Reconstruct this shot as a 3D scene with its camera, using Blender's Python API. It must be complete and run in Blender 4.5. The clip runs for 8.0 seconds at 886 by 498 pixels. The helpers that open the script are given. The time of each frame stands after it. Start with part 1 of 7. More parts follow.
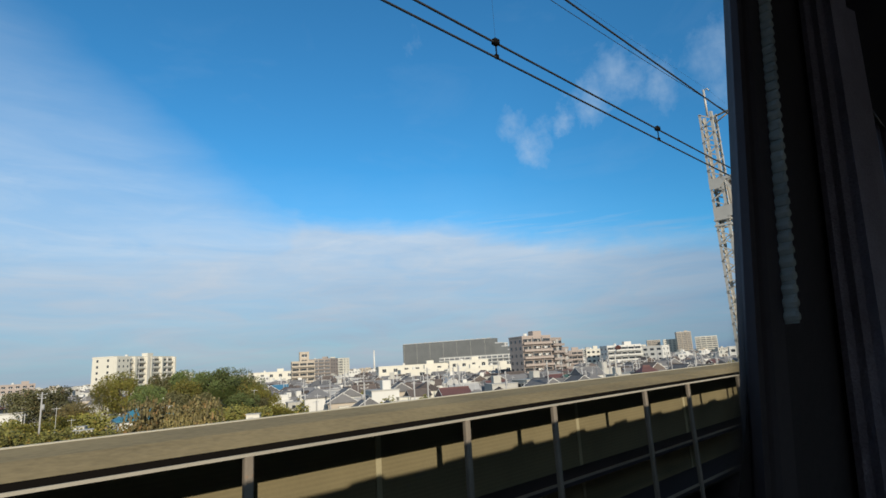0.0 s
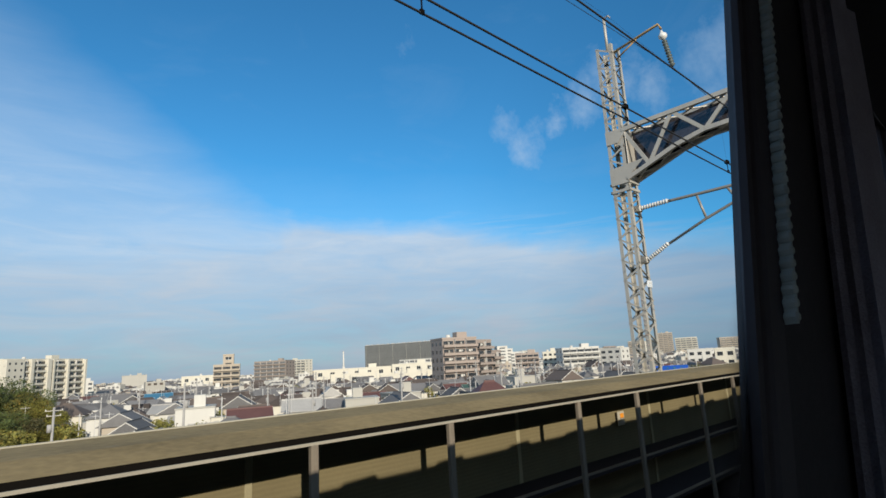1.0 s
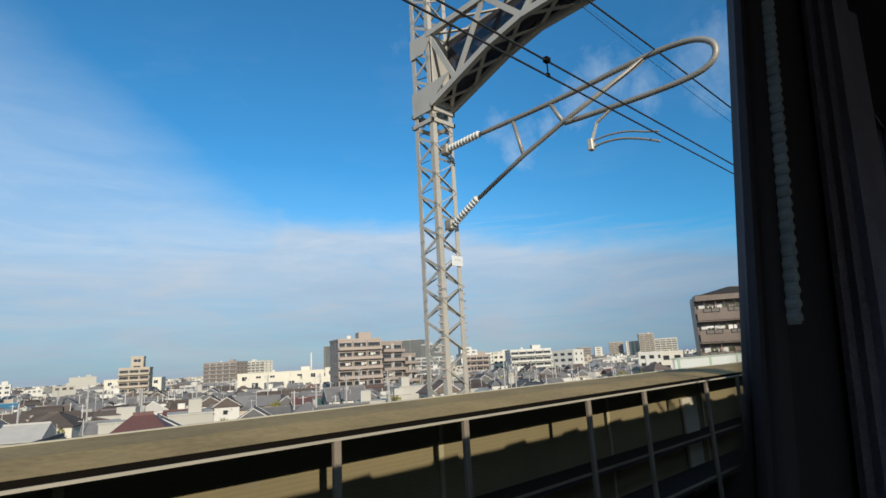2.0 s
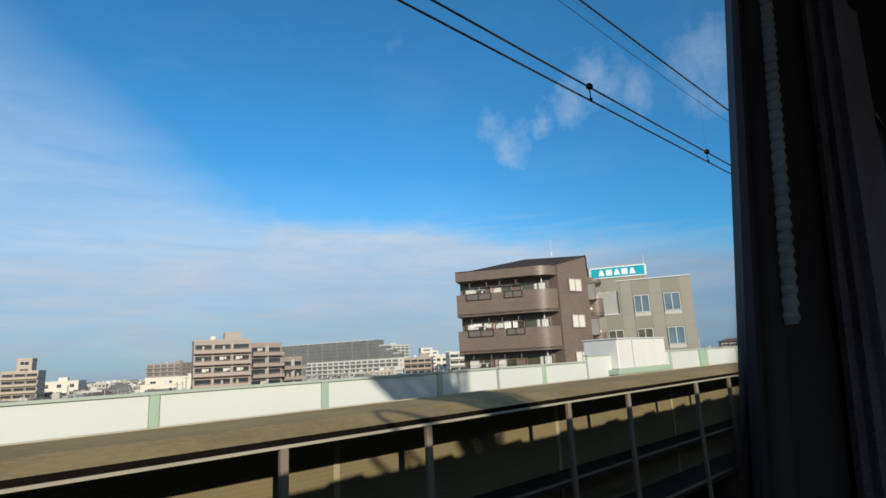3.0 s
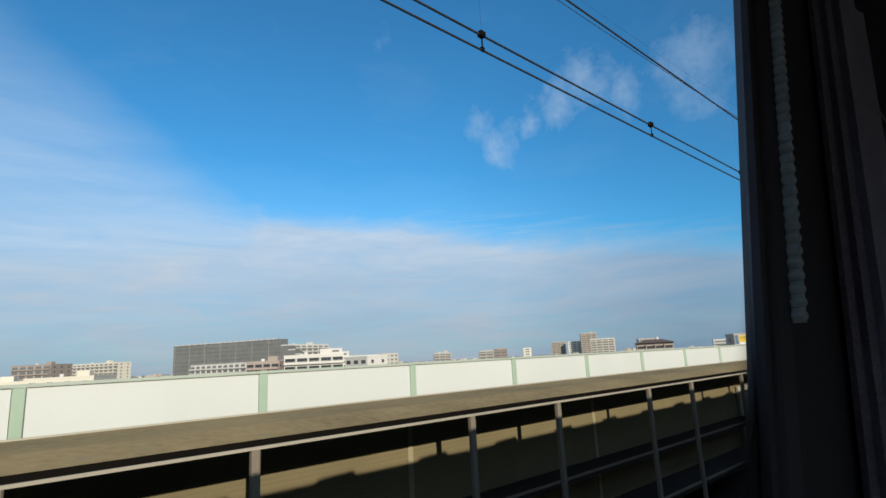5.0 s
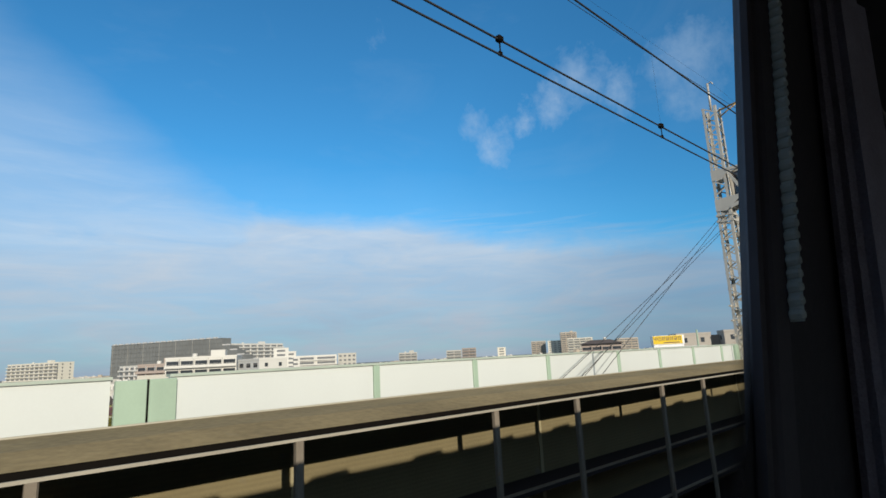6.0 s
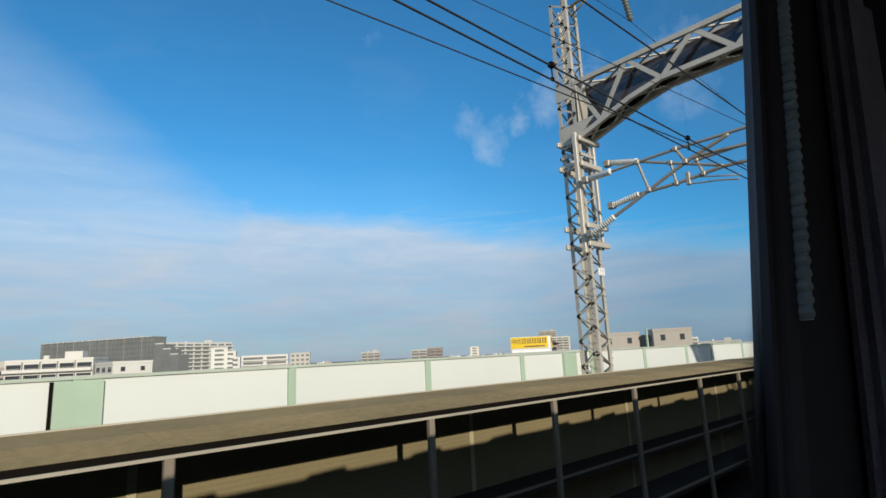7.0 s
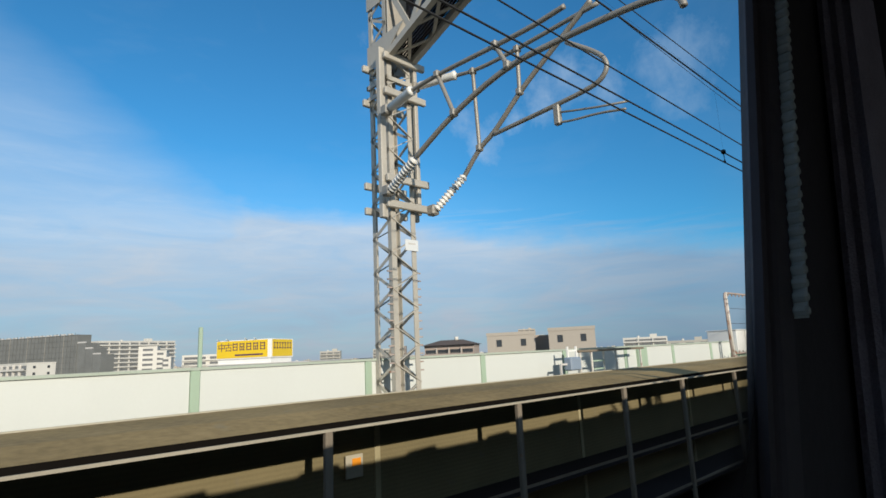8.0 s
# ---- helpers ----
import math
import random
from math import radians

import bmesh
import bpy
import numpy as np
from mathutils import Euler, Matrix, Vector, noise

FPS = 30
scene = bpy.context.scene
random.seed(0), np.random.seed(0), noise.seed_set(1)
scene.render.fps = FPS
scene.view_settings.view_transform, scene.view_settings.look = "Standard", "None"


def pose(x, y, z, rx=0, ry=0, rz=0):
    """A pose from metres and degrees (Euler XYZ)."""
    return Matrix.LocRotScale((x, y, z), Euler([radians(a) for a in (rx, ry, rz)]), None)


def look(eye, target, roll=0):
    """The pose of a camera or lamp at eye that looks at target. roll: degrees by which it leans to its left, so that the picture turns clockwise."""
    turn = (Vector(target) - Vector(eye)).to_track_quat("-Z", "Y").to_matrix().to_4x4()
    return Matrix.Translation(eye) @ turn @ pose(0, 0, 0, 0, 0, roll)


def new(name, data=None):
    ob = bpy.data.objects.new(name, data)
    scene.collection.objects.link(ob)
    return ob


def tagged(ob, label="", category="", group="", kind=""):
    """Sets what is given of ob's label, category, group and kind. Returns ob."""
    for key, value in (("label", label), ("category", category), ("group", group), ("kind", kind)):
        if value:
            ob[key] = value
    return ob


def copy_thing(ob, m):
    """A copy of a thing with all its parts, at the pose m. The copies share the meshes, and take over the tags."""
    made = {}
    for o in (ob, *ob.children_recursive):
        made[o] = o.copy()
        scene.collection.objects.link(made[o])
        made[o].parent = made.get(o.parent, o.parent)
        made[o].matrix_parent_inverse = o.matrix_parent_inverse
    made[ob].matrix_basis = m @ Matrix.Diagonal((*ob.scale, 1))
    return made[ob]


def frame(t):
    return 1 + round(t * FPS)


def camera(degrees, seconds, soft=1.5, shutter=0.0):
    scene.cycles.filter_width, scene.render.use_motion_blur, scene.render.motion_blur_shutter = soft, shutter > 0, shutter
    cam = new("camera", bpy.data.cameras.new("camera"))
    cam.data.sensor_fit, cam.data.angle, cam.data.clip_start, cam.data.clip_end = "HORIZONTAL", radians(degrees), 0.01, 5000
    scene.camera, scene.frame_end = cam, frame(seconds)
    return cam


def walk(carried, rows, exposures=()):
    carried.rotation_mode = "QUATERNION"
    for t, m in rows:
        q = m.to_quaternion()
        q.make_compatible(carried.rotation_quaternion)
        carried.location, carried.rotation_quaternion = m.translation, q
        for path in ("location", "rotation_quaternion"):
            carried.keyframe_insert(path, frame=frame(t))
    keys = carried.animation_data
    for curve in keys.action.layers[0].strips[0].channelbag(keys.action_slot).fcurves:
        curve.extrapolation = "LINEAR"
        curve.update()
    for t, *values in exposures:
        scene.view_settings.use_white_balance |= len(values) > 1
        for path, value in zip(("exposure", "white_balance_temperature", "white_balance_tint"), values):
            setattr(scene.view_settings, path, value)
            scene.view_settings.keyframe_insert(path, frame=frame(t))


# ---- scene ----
# ---- the walk: a train on a gentle right-hand curve, looking out of its left side ----
SPEED = 38.4                    # metres a second
BEND = 0.00036                  # one over the curve's radius
EYE = 11.6                      # the eye over the ground
cam = camera(77.6, 8.0, soft=1.6)


def on_track(s, y=0.0, z=0.0):
    """The place s metres along the line, y to its left, z over the eye."""
    r = 1 / BEND
    return Vector(((r + y) * math.sin(s * BEND), (r + y) * math.cos(s * BEND) - r, EYE + z))


def facing(s):
    """Degrees by which the line has turned at s."""
    return -math.degrees(s * BEND)


def track_pose(s, y=0.0, z=0.0, turn=0.0):
    p = on_track(s, y, z)
    return pose(p.x, p.y, p.z, 0, 0, facing(s) + turn)


SWAY = ((0, 0), (0.4, -5), (1.0, 1), (1.2, 5), (1.5, 16), (2.2, 5), (2.8, -2), (3.5, 0), (3.7, 1), (4.0, 9), (4.5, 20), (5.5, 4), (6.4, 0), (6.5, 4), (7.0, 18), (7.2, 16), (7.5, 14), (8.0, -2))


def sway(t):
    """The small drift of the held camera along the coach, in metres."""
    for (a, p), (b, q) in zip(SWAY, SWAY[1:]):
        if a <= t <= b:
            u = (t - a) / (b - a)
            return -0.0016 * (p + (q - p) * u * u * (3 - 2 * u))
    return 0.0


def eye_pose(t):
    u = (t - 4) / 4
    s = SPEED * t + sway(t)
    yaw = 46.09 + facing(s) - 0.18 + 0.47 * u + 0.33 * u * u
    pitch = 11.30 + 0.10 - 0.47 * u - 0.25 * u * u
    roll = -3.04 + 0.38 * u
    h, p = radians(yaw), radians(pitch)
    e = on_track(s)
    way = Vector((math.cos(h) * math.cos(p), math.sin(h) * math.cos(p), math.sin(p)))
    return look(e, e + way, roll)


walk(cam, [(i / 10, eye_pose(i / 10)) for i in range(81)])

# ---- sky, sun, exposure ----
SUN = Vector((-0.44, -0.865, 0.337)).normalized()        # towards the sun
world = bpy.data.worlds.new("sky")
world.use_nodes = True
scene.world = world
wt = world.node_tree
for n in list(wt.nodes):
    wt.nodes.remove(n)


def wnode(kind, **inputs):
    n = wt.nodes.new(kind)
    for k, v in inputs.items():
        n.inputs[k].default_value = v
    return n


def wmath(op, a, b=0.0, clamp=False):
    n = wt.nodes.new("ShaderNodeMath")
    n.operation, n.use_clamp = op, clamp
    for i, v in enumerate((a, b)):
        if isinstance(v, (int, float)):
            n.inputs[i].default_value = v
        else:
            wt.links.new(v, n.inputs[i])
    return n.outputs[0]


sky = wt.nodes.new("ShaderNodeTexSky")
sky.sky_type, sky.sun_disc = "NISHITA", False
sky.sun_elevation = math.asin(SUN.z)
sky.sun_rotation = math.atan2(SUN.x, SUN.y)
sky.altitude, sky.air_density, sky.dust_density, sky.ozone_density = 50, 1.0, 0.25, 2.0
coord = wt.nodes.new("ShaderNodeTexCoord")
split = wt.nodes.new("ShaderNodeSeparateXYZ")
wt.links.new(coord.outputs["Generated"], split.inputs[0])
east, north, up = split.outputs


def sky_noise(scale, detail, stretch, rough=0.55, warp=0.0):
    m = wt.nodes.new("ShaderNodeMapping")
    m.inputs["Scale"].default_value = stretch
    wt.links.new(coord.outputs["Generated"], m.inputs[0])
    n = wnode("ShaderNodeTexNoise", Scale=scale, Detail=detail, Roughness=rough, Distortion=warp)
    wt.links.new(m.outputs[0], n.inputs["Vector"])
    return n.outputs["Fac"]


# a high veil of cloud with a crisp upper edge that softens and climbs to the north-west, thin streaks over it, and a few torn puffs
veil_noise = sky_noise(2.6, 6, (1.0, 1.0, 4.5), 0.55, 0.5)
fine_noise = sky_noise(6.0, 7, (1.0, 1.0, 5.0), 0.62, 0.9)
lump_noise = sky_noise(14.0, 6, (1.0, 1.0, 1.6), 0.6, 0.3)
side = wmath("SUBTRACT", wmath("MULTIPLY", north, 0.77), wmath("MULTIPLY", east, 0.64))
west = wmath("MAXIMUM", wmath("SUBTRACT", side, 0.37), 0.0)
reach = wmath("ADD", wmath("MULTIPLY", west, 0.44), 0.245)
reach = wmath("ADD", reach, wmath("MULTIPLY", wmath("MINIMUM", wmath("SUBTRACT", side, 0.12), 0.0), 0.155))
reach = wmath("ADD", reach, wmath("MULTIPLY", wmath("SUBTRACT", veil_noise, 0.5), 0.075))
reach = wmath("ADD", reach, wmath("MULTIPLY", wmath("SUBTRACT", lump_noise, 0.5), 0.03))
blur = wmath("ADD", wmath("MULTIPLY", wmath("MAXIMUM", wmath("SUBTRACT", side, 0.34), 0.0), 1.25), 0.045)
veil = wmath("ADD", wmath("DIVIDE", wmath("SUBTRACT", reach, up), blur), 0.5, True)
veil = wmath("MULTIPLY", wmath("POWER", veil, 1.2), wmath("ADD", wmath("MULTIPLY", fine_noise, 0.34), 0.76), True)
# thin slanting streaks that lie over the edge to the east
slant = sky_noise(5.0, 5, (1.0, 1.0, 16.0), 0.6, 0.3)
near_edge = wmath("SUBTRACT", 1.0, wmath("DIVIDE", wmath("ABSOLUTE", wmath("SUBTRACT", up, wmath("ADD", reach, 0.012))), 0.035), True)
near_edge = wmath("MULTIPLY", near_edge, wmath("DIVIDE", wmath("SUBTRACT", 0.22, side), 0.25, True))
streaks = wmath("MULTIPLY", wmath("MULTIPLY", wmath("DIVIDE", wmath("SUBTRACT", slant, 0.42), 0.25, True), near_edge), 0.42)
veil = wmath("MAXIMUM", veil, streaks)
haze = wmath("DIVIDE", wmath("SUBTRACT", 0.17, up), 0.17, True)
veil = wmath("MAXIMUM", veil, wmath("MULTIPLY", haze, 1.0), True)
film_over = wmath("MULTIPLY", wmath("DIVIDE", wmath("SUBTRACT", wmath("ADD", reach, 0.10), up), 0.16, True), 0.20)     # faint milkiness just over the edge
film_over = wmath("MULTIPLY", film_over, wmath("DIVIDE", wmath("ADD", side, 0.40), 0.4, True))
veil = wmath("MAXIMUM", veil, film_over)
high = wmath("MULTIPLY", wmath("DIVIDE", wmath("SUBTRACT", up, 0.60), 0.25, True), 0.3)      # unseen cloud overhead, added to whiten the light in shade
# unseen southern cloud, added to tune the light on shaded faces
south = wmath("MULTIPLY", wmath("DIVIDE", wmath("SUBTRACT", wmath("MULTIPLY", north, -1.0), 0.02), 0.3, True), 0.3)
veil = wmath("MAXIMUM", veil, wmath("MAXIMUM", high, south))


torn = wt.nodes.new("ShaderNodeVectorMath")            # the sky's directions, pulled about, so that edges tear
torn.operation = "MULTIPLY_ADD"
pull = wnode("ShaderNodeTexNoise", Scale=13.0, Detail=5, Roughness=0.65)
wt.links.new(coord.outputs["Generated"], pull.inputs["Vector"])
wt.links.new(pull.outputs["Color"], torn.inputs[0])
torn.inputs[1].default_value = (0.11, 0.11, 0.15)
wt.links.new(coord.outputs["Generated"], torn.inputs[2])
torn_split = wt.nodes.new("ShaderNodeSeparateXYZ")
wt.links.new(torn.outputs[0], torn_split.inputs[0])


def toward(x, y, z, reach_deg):
    """1 in the direction (x, y, z), falling to 0 at reach_deg degrees from it."""
    v = Vector((x, y, z)).normalized()
    q = v + Vector((0.055, 0.055, 0.075))
    d = [wmath("POWER", wmath("SUBTRACT", a, b), 2.0) for a, b in zip(torn_split.outputs, q)]
    d = wmath("DIVIDE", wmath("SQRT", wmath("ADD", wmath("ADD", d[0], d[1]), d[2])), radians(reach_deg))
    return wmath("SUBTRACT", 1.0, d, True)


# torn puffs: direction, reach in degrees, thickness
field = 0.0
for x, y, z, r, w in ((0.753, 0.5455, 0.368, 3.6, 1.0), (0.738, 0.551, 0.392, 3.2, 0.8), (0.7201, 0.5601, 0.4097, 3.4, 0.8), (0.7739, 0.4903, 0.4008, 2.7, 1.0), (0.7997, 0.4306, 0.4184, 3.8, 1.0),
                      (0.805, 0.387, 0.4496, 4.4, 1.0), (0.8414, 0.3378, 0.4218, 3.6, 1.0), (0.8671, 0.2266, 0.4437, 6.0, 0.95), (0.885, 0.245, 0.395, 4.2, 0.9), (0.5632, 0.6223, 0.5437, 4.0, 0.5)):
    field = wmath("MAXIMUM", field, wmath("MULTIPLY", toward(x, y, z, r), w))
puff_noise = sky_noise(30.0, 6, (1.0, 1.0, 0.7), 0.65, 0.4)
puffs = wmath("SUBTRACT", wmath("MULTIPLY", field, 1.6), wmath("MULTIPLY", puff_noise, 1.05), True)
wisps = wmath("MULTIPLY", wmath("DIVIDE", wmath("SUBTRACT", sky_noise(4.0, 6, (1.0, 1.0, 2.5), 0.6, 0.5), 0.56), 0.3, True), 0.08)
cloud = wmath("MAXIMUM", veil, wmath("MAXIMUM", wmath("MULTIPLY", puffs, 0.38), wisps), True)
tint = wt.nodes.new("ShaderNodeMix")
tint.data_type, tint.blend_type = "RGBA", "MULTIPLY"
tint.inputs[0].default_value = 1.0
wt.links.new(sky.outputs[0], tint.inputs[6])
cast = wt.nodes.new("ShaderNodeMix")            # clear blue in view; the unseen sun's side is whitened to make shade less blue
cast.data_type = "RGBA"
wt.links.new(wmath("DIVIDE", wmath("ADD", north, 0.35), 0.6, True), cast.inputs[0])
cast.inputs[6].default_value = (0.66, 0.82, 0.84, 1)
cast.inputs[7].default_value = (0.33, 1.02, 1.35, 1)
wt.links.new(cast.outputs[2], tint.inputs[7])
shade = wt.nodes.new("ShaderNodeMix")
shade.data_type = "RGBA"
wt.links.new(wmath("DIVIDE", up, 0.22, True), shade.inputs[0])
shade.inputs[6].default_value = (3.12, 3.78, 4.50, 1)
shade.inputs[7].default_value = (4.35, 5.40, 6.65, 1)
dull = wt.nodes.new("ShaderNodeMix")            # the veil's colour is darkened to the east, where the view dims by the window
dull.data_type, dull.blend_type = "RGBA", "MULTIPLY"
wt.links.new(wmath("MULTIPLY", wmath("DIVIDE", wmath("SUBTRACT", east, 0.80), 0.15, True), 0.9), dull.inputs[0])
wt.links.new(shade.outputs[2], dull.inputs[6])
dull.inputs[7].default_value = (0.54, 0.66, 0.76, 1)
bands = wt.nodes.new("ShaderNodeMix")           # long paler and bluer bands within the veil
bands.data_type = "RGBA"
band_noise = wmath("ADD", wmath("MULTIPLY", sky_noise(2.2, 6, (1.0, 1.0, 9.0), 0.6, 0.6), 0.6), wmath("MULTIPLY", fine_noise, 0.4))
wt.links.new(wmath("DIVIDE", wmath("SUBTRACT", band_noise, 0.40), 0.22, True), bands.inputs[0])
bands.inputs[6].default_value = (0.87, 0.93, 0.98, 1)
bands.inputs[7].default_value = (1.10, 1.07, 1.04, 1)
banded = wt.nodes.new("ShaderNodeMix")
banded.data_type, banded.blend_type = "RGBA", "MULTIPLY"
banded.inputs[0].default_value = 1.0
wt.links.new(dull.outputs[2], banded.inputs[6])
wt.links.new(bands.outputs[2], banded.inputs[7])
mix = wt.nodes.new("ShaderNodeMix")
mix.data_type = "RGBA"
wt.links.new(cloud, mix.inputs[0])
deep = wt.nodes.new("ShaderNodeMix")            # deeper blue to the east
deep.data_type, deep.blend_type = "RGBA", "MULTIPLY"
wt.links.new(wmath("DIVIDE", wmath("SUBTRACT", east, 0.70), 0.28, True), deep.inputs[0])
wt.links.new(tint.outputs[2], deep.inputs[6])
deep.inputs[7].default_value = (0.74, 0.78, 0.81, 1)
wt.links.new(deep.outputs[2], mix.inputs[6])
wt.links.new(banded.outputs[2], mix.inputs[7])
back = wnode("ShaderNodeBackground", Strength=0.115)
wt.links.new(mix.outputs[2], back.inputs[0])
wout = wt.nodes.new("ShaderNodeOutputWorld")
wt.links.new(back.outputs[0], wout.inputs[0])

sun = new("sun", bpy.data.lights.new("sun", "SUN"))
sun.data.energy, sun.data.angle, sun.data.color = 4.4, radians(0.53), (1.0, 0.90, 0.76)
sun.matrix_world = look(SUN * 100, (0, 0, 0))
scene.view_settings.exposure = 0.0

# ---- materials ----
MATS = {}


def surface(name, colour, rough=0.7, metal=0.0, vary=0.12, scale=3.0, fine=0.08, fine_scale=40.0, bump=0.15, streak=0.0, stain=None, stain_at=0.62, per_piece=0.0, spec=0.5, coords="Object", course=0.0, course_h=0.08, grain_shape=(1, 1, 1)):
    """A procedural surface: base colour, broad stains, fine grain, relief, streaks that run down, and a shade of its own for each piece."""
    m = bpy.data.materials.new(name)
    m.use_nodes = True
    t = m.node_tree
    b = t.nodes["Principled BSDF"]
    b.inputs["Metallic"].default_value = metal
    b.inputs["Specular IOR Level"].default_value = spec
    tc = t.nodes.new("ShaderNodeTexCoord")
    geo = t.nodes.new("ShaderNodeNewGeometry")
    src = geo.outputs["Position"] if coords == "World" else tc.outputs["Object"]

    def tex(sc, det, stretch=(1, 1, 1)):
        mp = t.nodes.new("ShaderNodeMapping")
        mp.inputs["Scale"].default_value = stretch
        t.links.new(src, mp.inputs[0])
        n = t.nodes.new("ShaderNodeTexNoise")
        n.inputs["Scale"].default_value, n.inputs["Detail"].default_value = sc, det
        t.links.new(mp.outputs[0], n.inputs["Vector"])
        return n.outputs["Fac"]

    def calc(op, a, c, clamp=False):
        n = t.nodes.new("ShaderNodeMath")
        n.operation, n.use_clamp = op, clamp
        for i, v in enumerate((a, c)):
            if isinstance(v, (int, float)):
                n.inputs[i].default_value = v
            else:
                t.links.new(v, n.inputs[i])
        return n.outputs[0]

    broad, grain = tex(scale, 4), tex(fine_scale, 3, grain_shape)
    shade = calc("ADD", 1.0, calc("MULTIPLY", calc("SUBTRACT", broad, 0.5), 2.6 * vary))
    shade = calc("ADD", shade, calc("MULTIPLY", calc("SUBTRACT", grain, 0.5), 2.2 * fine))
    if streak:
        runs = tex(scale * 2.5, 3, (1, 1, 0.06))
        shade = calc("SUBTRACT", shade, calc("MULTIPLY", calc("SUBTRACT", runs, 0.52, True), streak * 4))
    if course:
        wv = t.nodes.new("ShaderNodeTexWave")
        wv.wave_type, wv.bands_direction = "BANDS", "Z"
        wv.inputs["Scale"].default_value, wv.inputs["Distortion"].default_value = 0.314 / course_h, 0.6
        t.links.new(geo.outputs["Position"], wv.inputs["Vector"])
        patch = tex(1.6, 3, (1, 1, 5))
        shade = calc("ADD", shade, calc("MULTIPLY", calc("MULTIPLY", calc("SUBTRACT", wv.outputs["Fac"], 0.5), calc("ADD", patch, 0.15)), course))
    if per_piece:
        info = t.nodes.new("ShaderNodeObjectInfo")
        isle = calc("ADD", info.outputs["Random"], geo.outputs["Random Per Island"])
        shade = calc("ADD", shade, calc("MULTIPLY", calc("SUBTRACT", isle, 1.0), per_piece))
    mul = t.nodes.new("ShaderNodeMix")
    mul.data_type, mul.blend_type = "RGBA", "MULTIPLY"
    mul.inputs[0].default_value = 1
    mul.inputs[6].default_value = (*colour, 1)
    t.links.new(shade, mul.inputs[7])
    col = mul.outputs[2]
    if stain:
        spots = calc("MULTIPLY", calc("SUBTRACT", tex(scale * 3, 6), stain_at, True), 7, True)
        sm = t.nodes.new("ShaderNodeMix")
        sm.data_type = "RGBA"
        t.links.new(spots, sm.inputs[0])
        t.links.new(col, sm.inputs[6])
        sm.inputs[7].default_value = (*stain, 1)
        col = sm.outputs[2]
    t.links.new(col, b.inputs["Base Color"])
    t.links.new(calc("ADD", rough - 0.08, calc("MULTIPLY", broad, 0.16), True), b.inputs["Roughness"])
    if bump:
        bp = t.nodes.new("ShaderNodeBump")
        bp.inputs["Strength"].default_value, bp.inputs["Distance"].default_value = bump, 0.02
        t.links.new(grain, bp.inputs["Height"])
        t.links.new(bp.outputs[0], b.inputs["Normal"])
    MATS[name] = m
    return m


def glass(name, colour=(0.02, 0.03, 0.04), rough=0.05):
    """A window seen from outside: a glossy pane over the given colour, a dark room by default."""
    m = surface(name, colour, rough, vary=0.4, scale=0.7, fine=0.0, bump=0.0, spec=0.9)
    return m


def sheer(name, colour, cover, edge=None):
    """Thin net or gauze that lets part of the light through; edge = (start, width, lean) thickens it along local x."""
    m = surface(name, colour, 0.9, vary=0.2, scale=3, bump=0)
    t = m.node_tree
    mixer = t.nodes.new("ShaderNodeMixShader")
    clear = t.nodes.new("ShaderNodeBsdfTransparent")
    t.links.new(clear.outputs[0], mixer.inputs[1])
    t.links.new(t.nodes["Principled BSDF"].outputs[0], mixer.inputs[2])
    mixer.inputs[0].default_value = cover
    if edge:
        tc = t.nodes.new("ShaderNodeTexCoord")
        sp = t.nodes.new("ShaderNodeSeparateXYZ")
        t.links.new(tc.outputs["Object"], sp.inputs[0])
        src = sp.outputs[0]
        for op, v in (("LEAN", edge[2]), ("SUBTRACT", edge[0]), ("DIVIDE", edge[1]), ("POWER", 2.2), ("MULTIPLY", cover)):
            n = t.nodes.new("ShaderNodeMath")
            if op == "LEAN":
                n.operation = "MULTIPLY_ADD"
                t.links.new(sp.outputs[2], n.inputs[0])
                n.inputs[1].default_value = -v
                t.links.new(src, n.inputs[2])
            else:
                n.operation, n.use_clamp = op, op != "SUBTRACT"
                t.links.new(src, n.inputs[0])
                n.inputs[1].default_value = v
            src = n.outputs[0]
        t.links.new(src, mixer.inputs[0])
    t.links.new(mixer.outputs[0], t.nodes["Material Output"].inputs[0])
    return m


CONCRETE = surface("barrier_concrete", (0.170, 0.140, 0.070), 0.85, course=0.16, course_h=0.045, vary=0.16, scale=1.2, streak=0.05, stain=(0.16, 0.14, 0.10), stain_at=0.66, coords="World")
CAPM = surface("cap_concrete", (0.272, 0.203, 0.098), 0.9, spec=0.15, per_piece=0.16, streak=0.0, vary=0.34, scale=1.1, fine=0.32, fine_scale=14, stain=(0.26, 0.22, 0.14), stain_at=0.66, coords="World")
PANEL = surface("barrier_panel", (0.33, 0.29, 0.17), 0.8, vary=0.12, scale=1.5, per_piece=0.12, coords="World")
# deck, duct and ballast colours are lowered to hold the shade beside the train
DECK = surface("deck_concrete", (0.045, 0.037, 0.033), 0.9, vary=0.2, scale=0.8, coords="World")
# coloured near black so that the strip under the slabs reads as shade
NEARBLACK = surface("dark_steel", (0.007, 0.006, 0.005), 0.8, spec=0.04, vary=0.2, scale=3, coords="World")
# darker again than the deck, for the shade under the overhang
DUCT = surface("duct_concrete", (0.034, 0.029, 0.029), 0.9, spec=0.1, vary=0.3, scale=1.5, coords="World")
COVER = surface("pale_cover_steel", (0.42, 0.39, 0.30), 0.6, vary=0.1, scale=2, streak=0.05, coords="World")
BALLAST = surface("ballast", (0.05, 0.042, 0.036), 0.95, vary=0.25, scale=6, fine=0.5, fine_scale=30, bump=0.8, coords="World")
RAILSTEEL = surface("rail_steel", (0.30, 0.25, 0.21), 0.35, 0.8, coords="World")
